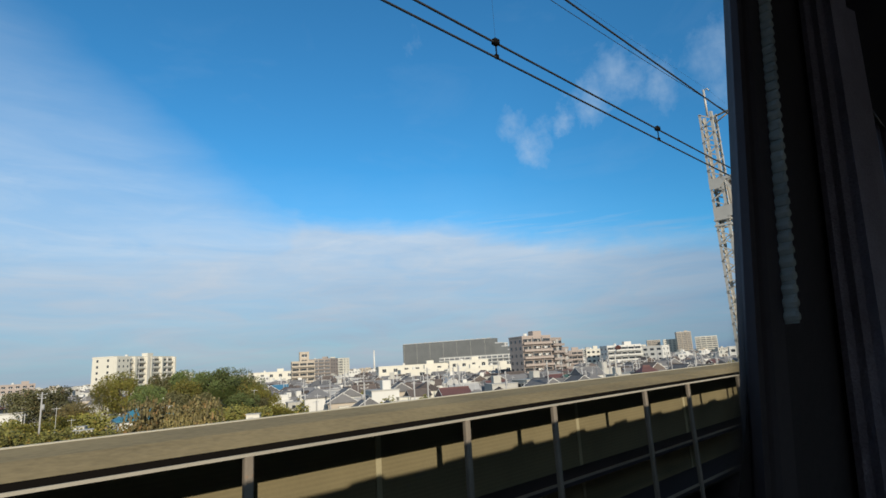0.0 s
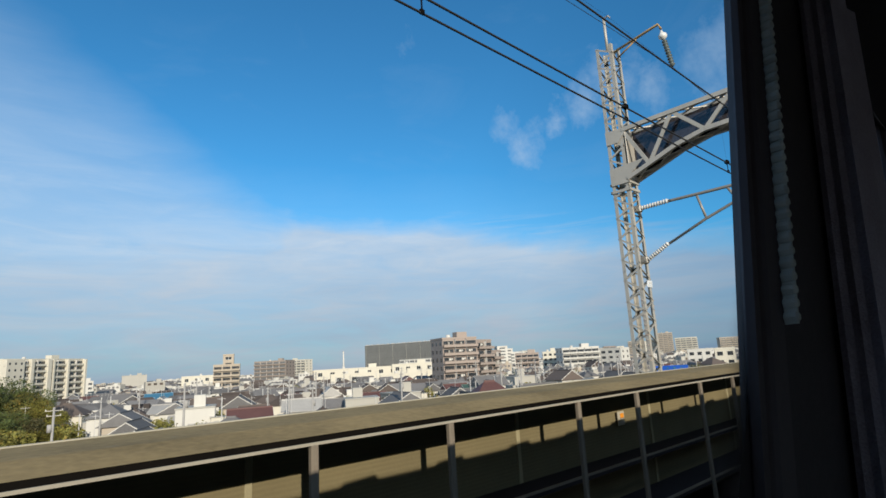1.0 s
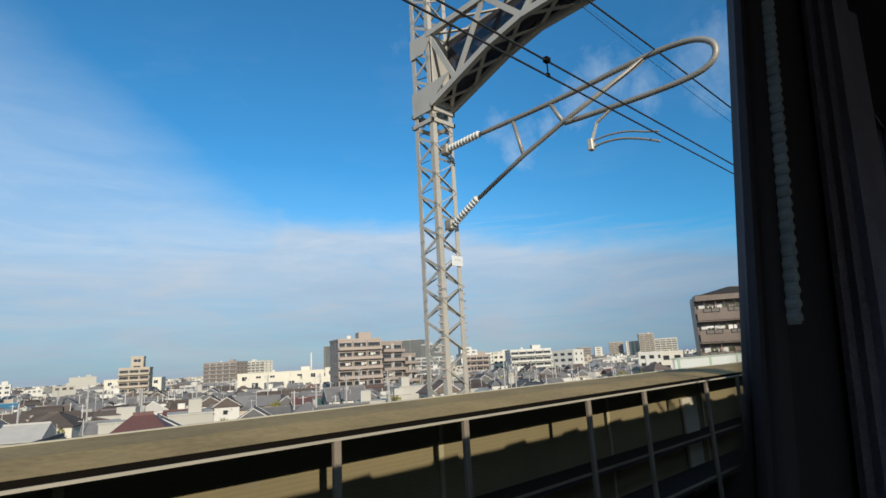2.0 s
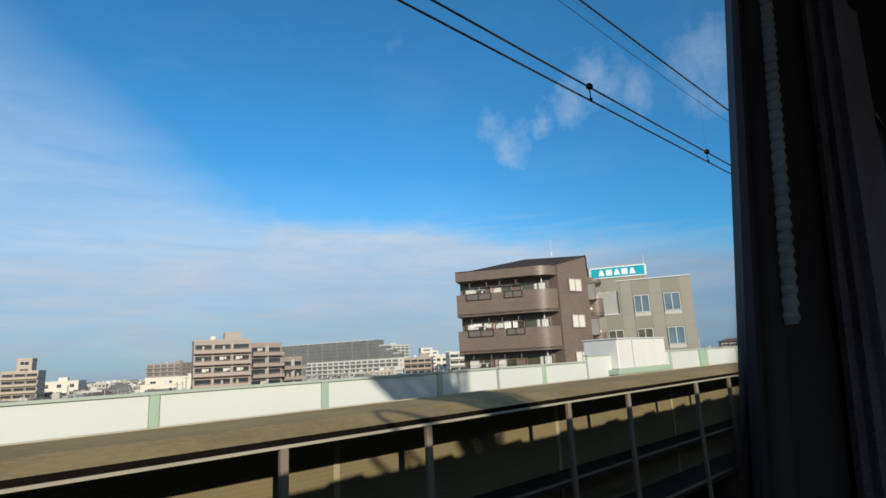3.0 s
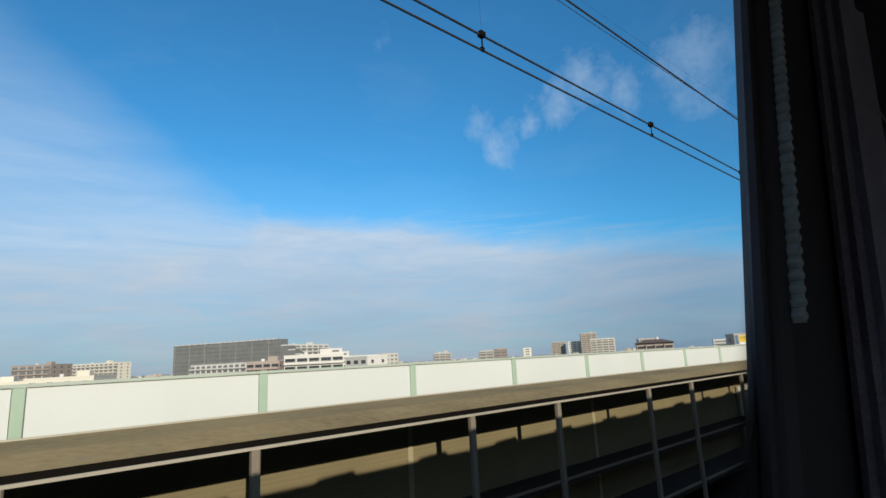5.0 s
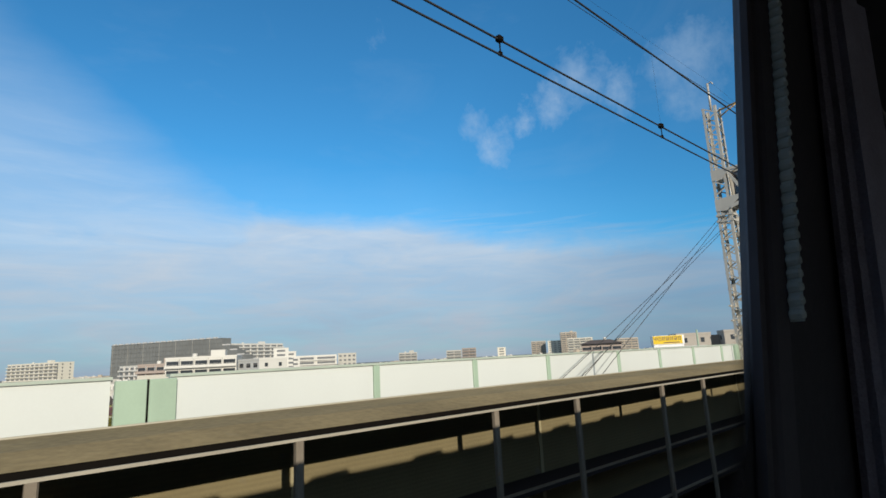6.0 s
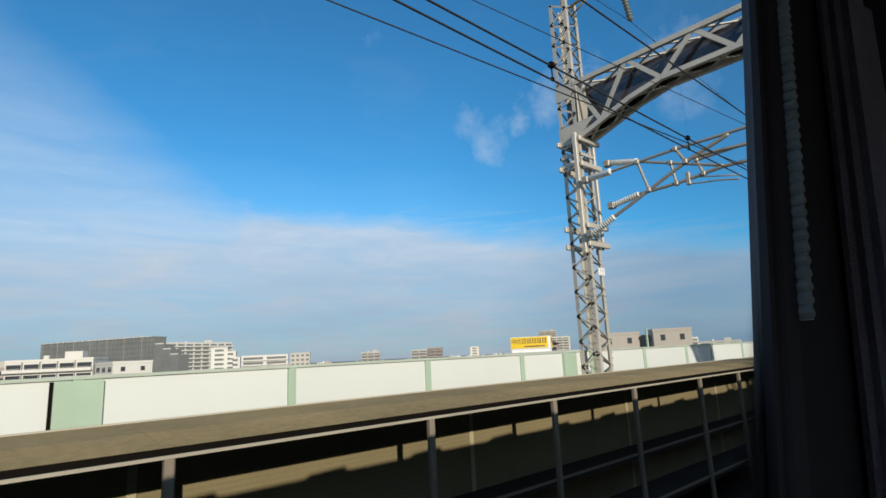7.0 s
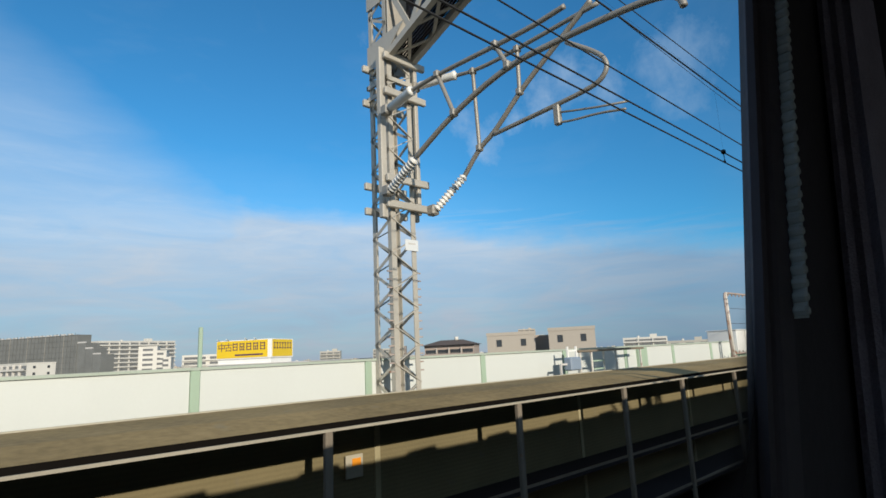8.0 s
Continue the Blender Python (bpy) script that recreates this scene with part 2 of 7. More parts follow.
STEEL = surface("galvanised_steel", (0.47, 0.445, 0.385), 0.5, 0.25, vary=0.14, scale=2.0, streak=0.06, stain=(0.30, 0.19, 0.10), stain_at=0.7, coords="World")
RAILPALE = surface("pale_rail_steel", (0.34, 0.31, 0.24), 0.65, vary=0.2, scale=1.5, coords="World")
POSTM = surface("post_steel", (0.20, 0.17, 0.13), 0.7, 0.0, spec=0.15, vary=0.15, scale=4, stain=(0.25, 0.15, 0.08), stain_at=0.66, coords="World")
OCHRE = surface("rust_yellow_steel", (0.40, 0.27, 0.11), 0.65, 0.2, vary=0.25, scale=5, stain=(0.22, 0.10, 0.04), stain_at=0.6, coords="World")
GREENGREY = surface("dark_porcelain", (0.10, 0.12, 0.11), 0.35, vary=0.15, scale=6, bump=0)
RUSTY = surface("rusty_steel", (0.40, 0.335, 0.30), 0.7, 0.2, vary=0.2, scale=3, stain=(0.26, 0.11, 0.05), stain_at=0.55, coords="World")
WIREM = surface("wire", (0.05, 0.05, 0.05), 0.5, 0.6, vary=0.1, bump=0)
TUBE = surface("grey_tube", (0.30, 0.285, 0.25), 0.5, 0.3, vary=0.15, scale=3, streak=0.04, stain=(0.22, 0.14, 0.08), stain_at=0.66, coords="World")
CERAMIC = surface("white_porcelain", (0.72, 0.72, 0.68), 0.25, vary=0.06, scale=6, bump=0)
PALEPIPE = surface("worn_white_pipe", (0.56, 0.54, 0.49), 0.55, vary=0.15, scale=3, stain=(0.24, 0.12, 0.07), stain_at=0.58, coords="World")
BOXGREY = surface("grey_sheet_metal", (0.67, 0.675, 0.65), 0.5, 0.0, vary=0.08, scale=1.2, fine=0.04, streak=0.06, bump=0.04, coords="World")
GREYCERAMIC = surface("grey_porcelain", (0.50, 0.55, 0.53), 0.3, vary=0.1, scale=6, bump=0)
WHITEP = surface("white_panel", (0.60, 0.63, 0.598), 0.45, vary=0.035, scale=0.8, fine=0.02, bump=0.03, streak=0.02, per_piece=0.03, coords="World")
COPING = surface("faded_green_paint", (0.38, 0.44, 0.37), 0.6, vary=0.12, scale=1.5, fine=0.06, bump=0.05, coords="World")
GREENP = surface("green_paint", (0.34, 0.45, 0.34), 0.5, vary=0.1, scale=2, fine=0.04, bump=0.05, streak=0.04, coords="World")
DARKIN = surface("dark_lining", (0.044, 0.039, 0.046), 0.8, vary=0.2, scale=4, bump=0.1)
# paler copy of the lining, with the window's light put into its colour
LITEDGE = surface("grey_moulding", (0.066, 0.059, 0.070), 0.7, vary=0.2, scale=4, bump=0.1)
CURTAIN = surface("dark_curtain", (0.33, 0.315, 0.385), 0.9, vary=0.25, scale=9, fine=0.3, fine_scale=300, bump=0.3)
LACE = surface("curtain_tape", (0.45, 0.50, 0.485), 0.8, spec=0.2, vary=0.25, scale=12, bump=0.2)
NETMESH = sheer("steel_mesh", (0.04, 0.036, 0.042), 0.74)
# made-up gauze that paints the soft darkening at the window's edge
EDGEFADE = sheer("sheer_hem", (0.03, 0.027, 0.03), 0.92, (0.594, 0.100, 0.80))
# unseen outside, made near black so that little light bounces onto the barrier
TRAINP = surface("train_paint", (0.025, 0.028, 0.028), 0.35, vary=0.05, scale=0.5, bump=0)
GROUNDM = surface("ground_earth", (0.17, 0.165, 0.15), 0.95, vary=0.3, scale=0.03, fine=0.25, fine_scale=0.4, bump=0, stain=(0.10, 0.12, 0.06), stain_at=0.55, coords="World")
GREYTILE = surface("grey_tile", (0.245, 0.238, 0.190), 0.6, vary=0.07, scale=0.5, fine=0.06, fine_scale=10, bump=0.08)
GREYTILE2 = surface("pale_grey_tile", (0.285, 0.275, 0.225), 0.6, vary=0.07, scale=0.5, fine=0.06, fine_scale=10, bump=0.08)
BROWNTILE = surface("brown_tile", (0.158, 0.120, 0.095), 0.42, vary=0.14, scale=0.6, fine=0.26, fine_scale=2.4, bump=0.5, per_piece=0.1, course=0.10, course_h=0.16, grain_shape=(1, 1, 5))
ALUM = surface("white_aluminium", (0.72, 0.74, 0.73), 0.4, 0.2, vary=0.05, scale=2, bump=0)
# the blue base colour paints in the sky's reflection
SKYPANE = glass("window_pane", (0.11, 0.17, 0.205), 0.04)
PANEDARK = glass("dark_window_pane", (0.085, 0.082, 0.045), 0.06)
WHITEPAINT = surface("white_paint", (0.80, 0.80, 0.77), 0.5, vary=0.05, scale=1.5, streak=0.04, bump=0.03)
LOUVRE = surface("grey_louvre", (0.56, 0.55, 0.52), 0.5, vary=0.06, scale=1, bump=0.02)
STONE = surface("pale_sill", (0.50, 0.48, 0.42), 0.7, vary=0.06, scale=2)
BOXBLUE = surface("blue_grey_box", (0.22, 0.28, 0.36), 0.5, vary=0.06, scale=3, bump=0)
ORANGE = surface("orange_mark", (0.75, 0.28, 0.02), 0.5, vary=0.05, bump=0)
SASH = surface("grey_brown_sash", (0.27, 0.245, 0.215), 0.5, 0.2, vary=0.08, scale=2, bump=0)
BAYGLASS = glass("bay_pane", (0.26, 0.25, 0.225), 0.08)
BLIND = surface("pale_blind", (0.62, 0.60, 0.53), 0.7, vary=0.05, scale=3, bump=0)

# ---- mesh making ----


class Build:
    """Collects boxes, bars, tubes and swept sections into one mesh."""

    def __init__(self):
        self.v, self.f = [], []

    def add(self, verts, faces, m=None):
        k = len(self.v)
        self.v += [tuple(m @ Vector(p)) if m is not None else tuple(p) for p in verts]
        self.f += [tuple(i + k for i in f) for f in faces]
        return self

    def box(self, c, size, m=None, bevel=0.0):
        hx, hy, hz = size[0] / 2, size[1] / 2, size[2] / 2
        cx, cy, cz = c
        if bevel <= 0:
            vs = [(cx + a * hx, cy + b * hy, cz + d * hz) for a in (-1, 1) for b in (-1, 1) for d in (-1, 1)]
            return self.add(vs, [(0, 1, 3, 2), (4, 6, 7, 5), (0, 4, 5, 1), (2, 3, 7, 6), (0, 2, 6, 4), (1, 5, 7, 3)], m)
        e = min(bevel, hx * 0.45, hy * 0.45, hz * 0.45)
        vs, idx = [], {}
        for a in (-1, 1):
            for b in (-1, 1):
                for d in (-1, 1):
                    for k in range(3):
                        q = [a * (hx - e), b * (hy - e), d * (hz - e)]
                        q[k] = (a * hx, b * hy, d * hz)[k]
                        idx[a, b, d, k] = len(vs)
                        vs.append((cx + q[0], cy + q[1], cz + q[2]))
        fs = []
        for k in range(3):
            i, j = (k + 1) % 3, (k + 2) % 3
            for sgn in (-1, 1):
                ring = []
                for p, q in ((-1, -1), (1, -1), (1, 1), (-1, 1)):
                    key = [0, 0, 0]
                    key[k], key[i], key[j] = sgn, p, q
                    ring.append(idx[(*key, k)])
                fs.append(tuple(ring if sgn > 0 else ring[::-1]))
        for k in range(3):
            i, j = (k + 1) % 3, (k + 2) % 3
            for p in (-1, 1):
                for q in (-1, 1):
                    ends = []
                    for sgn in (-1, 1):
                        key = [0, 0, 0]
                        key[k], key[i], key[j] = sgn, p, q
                        ends.append((idx[(*key, i)], idx[(*key, j)]))
                    quad = (ends[0][0], ends[1][0], ends[1][1], ends[0][1])
                    fs.append(quad if p * q > 0 else quad[::-1])
        for a in (-1, 1):
            for b in (-1, 1):
                for d in (-1, 1):
                    tri = (idx[a, b, d, 0], idx[a, b, d, 1], idx[a, b, d, 2])
                    fs.append(tri if a * b * d > 0 else tri[::-1])
        return self.add(vs, fs, m)

    def bar(self, a, b, w, h=None, m=None):
        """A square bar from a to b."""
        a, b = Vector(a), Vector(b)
        d = b - a
        q = d.to_track_quat("Z", "Y").to_matrix().to_4x4()
        mm = Matrix.Translation((a + b) / 2) @ q
        return self.box((0, 0, 0), (w, h or w, d.length), (m @ mm) if m is not None else mm)

    def tube(self, pts, r, n=8, m=None):
        pts = [Vector(p) for p in pts]
        k = len(pts)
        rings, fs = [], []
        prev = None
        for i, p in enumerate(pts):
            d = (pts[min(i + 1, k - 1)] - pts[max(i - 1, 0)]).normalized()
            side = prev - d * prev.dot(d) if prev is not None else d.orthogonal()
            side.normalize()
            prev = side
            other = d.cross(side)
            rr = r[i] if isinstance(r, (list, tuple)) else r
            rings += [p + (side * math.cos(2 * math.pi * j / n) + other * math.sin(2 * math.pi * j / n)) * rr for j in range(n)]
        for i in range(k - 1):
            for j in range(n):
                a, b = i * n + j, i * n + (j + 1) % n
                fs.append((a, b, b + n, a + n))
        fs.append(tuple(range(n))[::-1])
        fs.append(tuple(range((k - 1) * n, k * n)))
        return self.add(rings, fs, m)

    def prism(self, outline, z0, z1, m=None):
        n = len(outline)
        vs = [(x, y, z0) for x, y in outline] + [(x, y, z1) for x, y in outline]
        fs = [(i, (i + 1) % n, (i + 1) % n + n, i + n) for i in range(n)]
        fs += [tuple(range(n))[::-1], tuple(range(n, 2 * n))]
        return self.add(vs, fs, m)

    def sweep(self, section, s0, s1, step=6.0):
        """A closed section of (left, over the eye) points carried along the line."""
        k = max(1, math.ceil((s1 - s0) / step))
        n = len(section)
        vs = [on_track(s0 + (s1 - s0) * i / k, y, z) for i in range(k + 1) for y, z in section]
        fs = [(i * n + j, i * n + (j + 1) % n, (i + 1) * n + (j + 1) % n, (i + 1) * n + j) for i in range(k) for j in range(n)]
        fs += [tuple(range(n))[::-1], tuple(range(k * n, (k + 1) * n))]
        return self.add(vs, fs)

    def mesh(self, name, mat, smooth=False):
        me = bpy.data.meshes.new(name)
        me.from_pydata(self.v, [], self.f)
        me.materials.append(mat)
        bm = bmesh.new()
        bm.from_mesh(me)
        bmesh.ops.recalc_face_normals(bm, faces=bm.faces)
        bm.to_mesh(me)
        bm.free()
        if smooth:
            me.shade_smooth()
        return me


def part(name, build, mat, parent=None, label="", smooth=False, at=None):
    """One mesh object; its geometry is in its parent's space."""
    me = build if isinstance(build, bpy.types.Mesh) else build.mesh(name, mat, smooth)
    ob = new(name, me)
    ob.parent = parent
    if at is not None:
        ob.matrix_basis = at
    return tagged(ob, label)


def thing(name, m, label, category, group="", kind=""):
    ob = new(name)
    ob.matrix_basis = m
    ob.empty_display_size = 0.2
    return tagged(ob, label, category, group, kind)


def structure(name, build, mat, label="", category="structure"):
    return tagged(part(name, build, mat), label, category, "", "structure")


def rect(y0, z0, y1, z1):
    return [(y0, z0), (y1, z0), (y1, z1), (y0, z1)]


# heights over the eye
RAIL, DECKZ, GROUND = -2.45, -3.15, -EYE
S0, S1 = -30.0, 390.0           # the built stretch of the line

# ---- ground and viaduct ----
g = Build()
g.add([(-4000, -4000, 0), (4500, -4000, 0), (4500, 4500, 0), (-4000, 4500, 0)], [(0, 1, 2, 3)])
structure("ground", g, GROUNDM, "grey town ground that reaches the horizon", "ground")

g = Build()
g.sweep([(-10.0, DECKZ), (-10.0, DECKZ - 0.35), (-4.5, DECKZ - 0.6), (-4.5, DECKZ - 1.6), (2.5, DECKZ - 1.6), (2.5, DECKZ - 0.6), (6.6, DECKZ - 0.35), (6.6, DECKZ)], S0, S1, 8)
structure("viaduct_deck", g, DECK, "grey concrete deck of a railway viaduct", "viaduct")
for i in range(17):
    s = S0 + 12 + i * 25
    for y in (-3.9, 1.9):
        b = Build()
        b.box((0, 0, (GROUND + DECKZ - 1.55) / 2 + EYE), (1.2, 1.1, DECKZ - 1.55 - GROUND + 0.1), None, 0.06)
        p = on_track(s, y)
        o = part("viaduct_column", b, DECK, at=pose(p.x, p.y, 0, 0, 0, facing(s)))
        tagged(o, "square grey concrete column under the viaduct", "column", "viaduct columns", "structure")
for nm, yc in (("near", -1.65), ("far", 2.65)):
    b = Build()
    b.sweep([(yc - 1.9, DECKZ - 0.01), (yc + 1.9, DECKZ - 0.01), (yc + 1.35, RAIL - 0.17), (yc - 1.35, RAIL - 0.17)], S0, S1, 8)
    structure("ballast_bed", b, BALLAST, "dark grey-brown stone ballast under the rails", "ballast")
    for dy in (-0.72, 0.72):
        b = Build()
        b.sweep([(yc + dy - 0.06, RAIL - 0.18), (yc + dy + 0.06, RAIL - 0.18), (yc + dy + 0.035, RAIL - 0.14), (yc + dy + 0.035, RAIL), (yc + dy - 0.035, RAIL), (yc + dy - 0.035, RAIL - 0.14)], S0, S1, 8)
        structure("rail", b, RAILSTEEL, "brown steel rail with a worn bright head", "rail")

# ---- barrier along the viaduct: wall with an overhanging top, posts and ducts ----
CAPZ = -0.44
b = Build()
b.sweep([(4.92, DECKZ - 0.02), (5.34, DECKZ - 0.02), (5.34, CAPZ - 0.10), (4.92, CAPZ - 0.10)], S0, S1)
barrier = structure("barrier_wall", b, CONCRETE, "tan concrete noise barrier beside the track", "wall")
top = tagged(new("barrier_top"), "weathered tan overhanging slabs on the noise barrier", "barrier", "", "structure")
SLAB = 5.0
for i in range(84):
    s = S0 + i * SLAB
    dz = random.uniform(-0.0015, 0.0015)
    o = Build().sweep([(4.02, CAPZ - 0.070), (5.36, CAPZ - 0.10), (5.36, CAPZ + dz), (4.48, CAPZ - 0.006 + dz)], s + 0.0015, s + SLAB - 0.0015, 2.5)
    part("slab", o, CAPM, top)
# near-black strip painted in for the shaded gap between slab and rail
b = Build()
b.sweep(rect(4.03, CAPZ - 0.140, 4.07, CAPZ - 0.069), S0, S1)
structure("barrier_trim", b, NEARBLACK, "dark steel edge of the overhanging slab", "trim")
b = Build()
b.sweep(rect(3.962, CAPZ - 0.133, 3.980, CAPZ - 0.111), S0, S1)
structure("barrier_lip", b, RAILPALE, "thin grey steel edge rail under the overhang", "rail")
b = Build()
b.sweep(rect(5.365, CAPZ - 0.05, 5.40, CAPZ + 0.012), S0, S1)
structure("barrier_back_edge", b, COVER, "thin pale steel strip along the back of the slabs", "trim")
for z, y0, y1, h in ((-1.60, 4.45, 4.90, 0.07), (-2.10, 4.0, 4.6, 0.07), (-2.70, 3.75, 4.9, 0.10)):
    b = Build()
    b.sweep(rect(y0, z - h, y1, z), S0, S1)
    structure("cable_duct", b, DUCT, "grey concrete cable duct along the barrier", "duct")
    # pale strip in place of light caught on the duct's front edge
    b = Build()
    b.sweep(rect(y0 - 0.004, z - 0.020, y0 + 0.036, z + 0.004), S0, S1)
    structure("duct_edge", b, POSTM, "pale worn edge of the cable duct", "trim")
pm = Build().box((0, 0, 0), (0.068, 0.06, 2.60), None, 0.012).mesh("post", POSTM)
# stretches of posts: from, to, one post, the pitch, and the further posts within a pitch
POST_RUNS = ((S0, 13, 1.82, 3.69, (2.23,)), (13, 33, 22.04, 3.69, (2.26,)), (33, 52, 42.23, 3.68, (2.20,)), (52, 100, 62.33, 3.70, (2.22,)), (100, 128, 118.75, 3.72, (2.27,)),
             (128, 141.5, 138.61, 3.70, (2.22,)), (141.5, 146.5, 142.20, 3.75, (2.18,)), (146.5, 170, 157.07, 3.15, (2.21,)), (173, 185, 173.44, 13.0, (0.90, 3.18, 4.90, 7.12, 8.20, 10.40)),
             (185, 232, 223.52, 3.71, (2.25,)), (232, 244, 232.59, 3.74, (2.25,)), (244, 269, 252.22, 3.75, (2.27,)), (269.5, 281, 270.02, 13.0, (2.27, 4.18, 6.05, 8.22, 9.93)),
             (281, 304, 289.01, 4.51, (2.26,)), (304.5, 320, 305.9, 16.0, (1.46, 3.71, 6.05, 8.26, 10.02, 12.15, 13.62)), (320, S1, 321.5, 3.70, (2.22,)))
for s0, s1, base, pitch, more in POST_RUNS:
    k = math.ceil((s0 - base) / pitch) - 1
    while base + k * pitch < s1:
        for ds in (0.0, *more):
            if s0 <= base + k * pitch + ds < s1:
                o = part("barrier_post", pm, None, at=track_pose(base + k * pitch + ds, 3.985, CAPZ - 0.125 - 1.30))
                tagged(o, "narrow grey steel post under the overhang", "post", "barrier posts", "structure")
        k += 1
# joint strips and cover plates on the barrier's face
strip = Build().box((0, 0, 0), (0.07, 0.02, 2.1), None, 0.006).mesh("joint_strip", PANEL)
for i in range(112):
    part("joint_strip", strip, None, barrier, at=track_pose(S0 + 0.35 + i * 3.70, 4.912, -1.6))
cover = Build().box((0, 0, 0), (0.62, 0.06, 1.9), None, 0.01).mesh("cover_plate", COVER)
for s in (29.6, 62.4, 88.0, 114.4, 143.2, 206.0, 231.0, 245.5, 300.5):
    part("cover_plate", cover, None, barrier, "pale steel cover plate", at=track_pose(s, 4.87, -1.9))

# ---- white noise wall behind it ----
WY, WTOP = 5.95, -0.03


def white_wall(s0, s1, pitch, top, phase=0.0, low=-3.3, spikes=(), wide=(), first=0.0, last=1e6):
    """White panels from s0 to s1 between green posts, which stand at the pitch from first to last."""
    w = tagged(new("noise_wall"), "white panel noise wall with green posts and coping", "noise wall", "", "structure")
    c = Build().sweep(rect(WY - 0.03, top - 0.028, WY + 0.09, top), s0, s1)
    part("coping", c, COPING, w, "pale green coping strip")
    k = math.ceil((max(s0 + 0.06, first) - phase) / pitch)
    at = []
    while phase + k * pitch < min(s1 - 0.06, last):
        at.append(phase + k * pitch)
        k += 1
    h, zc = top - 0.03 - low, (top - 0.03 + low) / 2
    post = Build().box((0, 0, 0), (0.095, 0.10, h), None, 0.008).mesh("post", GREENP)
    pan = Build().box((0, 0, 0), (pitch - 0.10, 0.05, h)).mesh("panel", WHITEP)
    for s in at:
        part("post", post, None, w, at=track_pose(s, WY + 0.022, zc))
    for a, c in zip([s0 - 0.045] + at, at + [s1 + 0.045]):
        if c - a > 0.2:
            me = pan if abs(c - a - pitch) < 1e-6 else Build().box((0, 0, 0), (c - a - 0.10, 0.05, h)).mesh("panel", WHITEP)
            part("panel", me, None, w, at=track_pose((a + c) / 2, WY + 0.02, zc))
    for s in spikes:
        part("post_extension", Build().box((0, 0, 0), (0.038, 0.038, 0.42), None, 0.006), GREENP, w, at=track_pose(s, WY + 0.02, top + 0.2))
    for s in wide:
        part("green_panel", Build().box((0, 0, 0), (0.38, 0.06, top - 0.04 - low)), GREENP, w, "green joint panel", at=track_pose(s, WY - 0.03, (top - 0.04 + low) / 2))
    return w


white_wall(90.0, 114.2, 1.92, -0.22, 109.4)
white_wall(114.25, 122.0, 1.89, -0.14, 116.97)
white_wall(122.05, 124.6, 1.89, -0.14, 123.24)
white_wall(124.65, 138.0, 2.13, WTOP, 136.71, wide=(130.0,))
white_wall(138.05, 146.2, 1.88, WTOP, 141.12, spikes=(143.3,), wide=(145.7,))
white_wall(146.25, 161.9, 2.165, WTOP, 154.76, spikes=(148.1,))
white_wall(161.95, 171.4, 2.15, WTOP, 162.33)
white_wall(171.45, 178.8, 2.15, WTOP, 173.60, spikes=(175.7,), wide=(177.62,), last=177)
white_wall(178.85, 188.0, 1.75, WTOP, 180.10)
white_wall(188.05, 213.0, 2.165, WTOP, 190.5, wide=(212.3,))
white_wall(213.05, 231.75, 1.88, WTOP, 224.15, wide=(230.60,), last=229)
joint_wall = white_wall(232.25, 239.9, 1.85, WTOP, 236.62, first=234.0)
for a, b in ((231.77, 232.04), (232.06, 232.31)):
    part("green_panel", Build().box((0, 0, 0), (b - a, 0.06, 3.22), None, 0.006), GREENP, joint_wall, "green joint panel", at=track_pose((a + b) / 2, WY - 0.03, -1.68))
part("joint_seal", Build().box((0, 0, 0), (0.03, 0.03, 3.22)), NEARBLACK, joint_wall, "dark gap between the green panels", at=track_pose(232.05, WY - 0.03, -1.68))
white_wall(239.95, 247.0, 1.80, WTOP, 242.66, spikes=(244.9,))
white_wall(247.05, 261.5, 1.9, WTOP, 256.85, spikes=(250.5,), wide=(247.3,))
seal_wall = white_wall(261.55, 283.0, 2.08, WTOP, 269.84, spikes=(278.4, 280.5), wide=(269.84, 277.4))
part("joint_seal", Build().box((0, 0, 0), (0.025, 0.03, 3.22)), NEARBLACK, seal_wall, "dark gap beside the green panel", at=track_pose(269.635, WY - 0.03, -1.68))
white_wall(283.05, 299.2, 2.165, WTOP, 290.3, wide=(298.78,), last=297)
white_wall(299.25, 388.0, 2.13, WTOP, 309.25, spikes=(309.3,), wide=(318.4,))

# ---- the train that carries the eye: a long coach, its window posts pitched to the camera's steps ----
EYE_STEP = SPEED / FPS               # the camera's travel in one step, so that the posts hold still in view
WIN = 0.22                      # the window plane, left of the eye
b = Build()
b.sweep([(WIN + 0.02, -0.40), (WIN + 0.07, -0.40), (WIN + 0.10, -1.0), (WIN + 0.05, -1.75), (WIN - 0.05, -1.75), (WIN, -1.0)], S0, S1)
# roof kept low so that its shadow edge falls right on the barrier
b.sweep([(WIN - 0.02, 0.66), (WIN + 0.05, 0.66), (-0.10, 0.76), (-0.75, 0.83), (-1.65, 0.86), (-2.55, 0.83), (-3.2, 0.75), (-3.45, 0.6), (-3.4, 0.6), (-3.15, 0.71), (-2.5, 0.79), (-1.65, 0.82), (-0.8, 0.79), (-0.17, 0.72)], S0, S1)
b.sweep([(-3.5, 0.6), (-3.44, 0.6), (-3.44, 0.35), (-3.5, 0.35)], S0, S1)
b.sweep([(-3.5, -0.4), (-3.44, -0.4), (-3.40, -1.75), (-3.5, -1.75)], S0, S1)
structure("coach_shell", b, TRAINP, "long dark painted coach shell with a curved roof", "train coach")
b = Build()
b.sweep(rect(-3.4, -1.75, WIN - 0.06, -1.65), S0, S1)
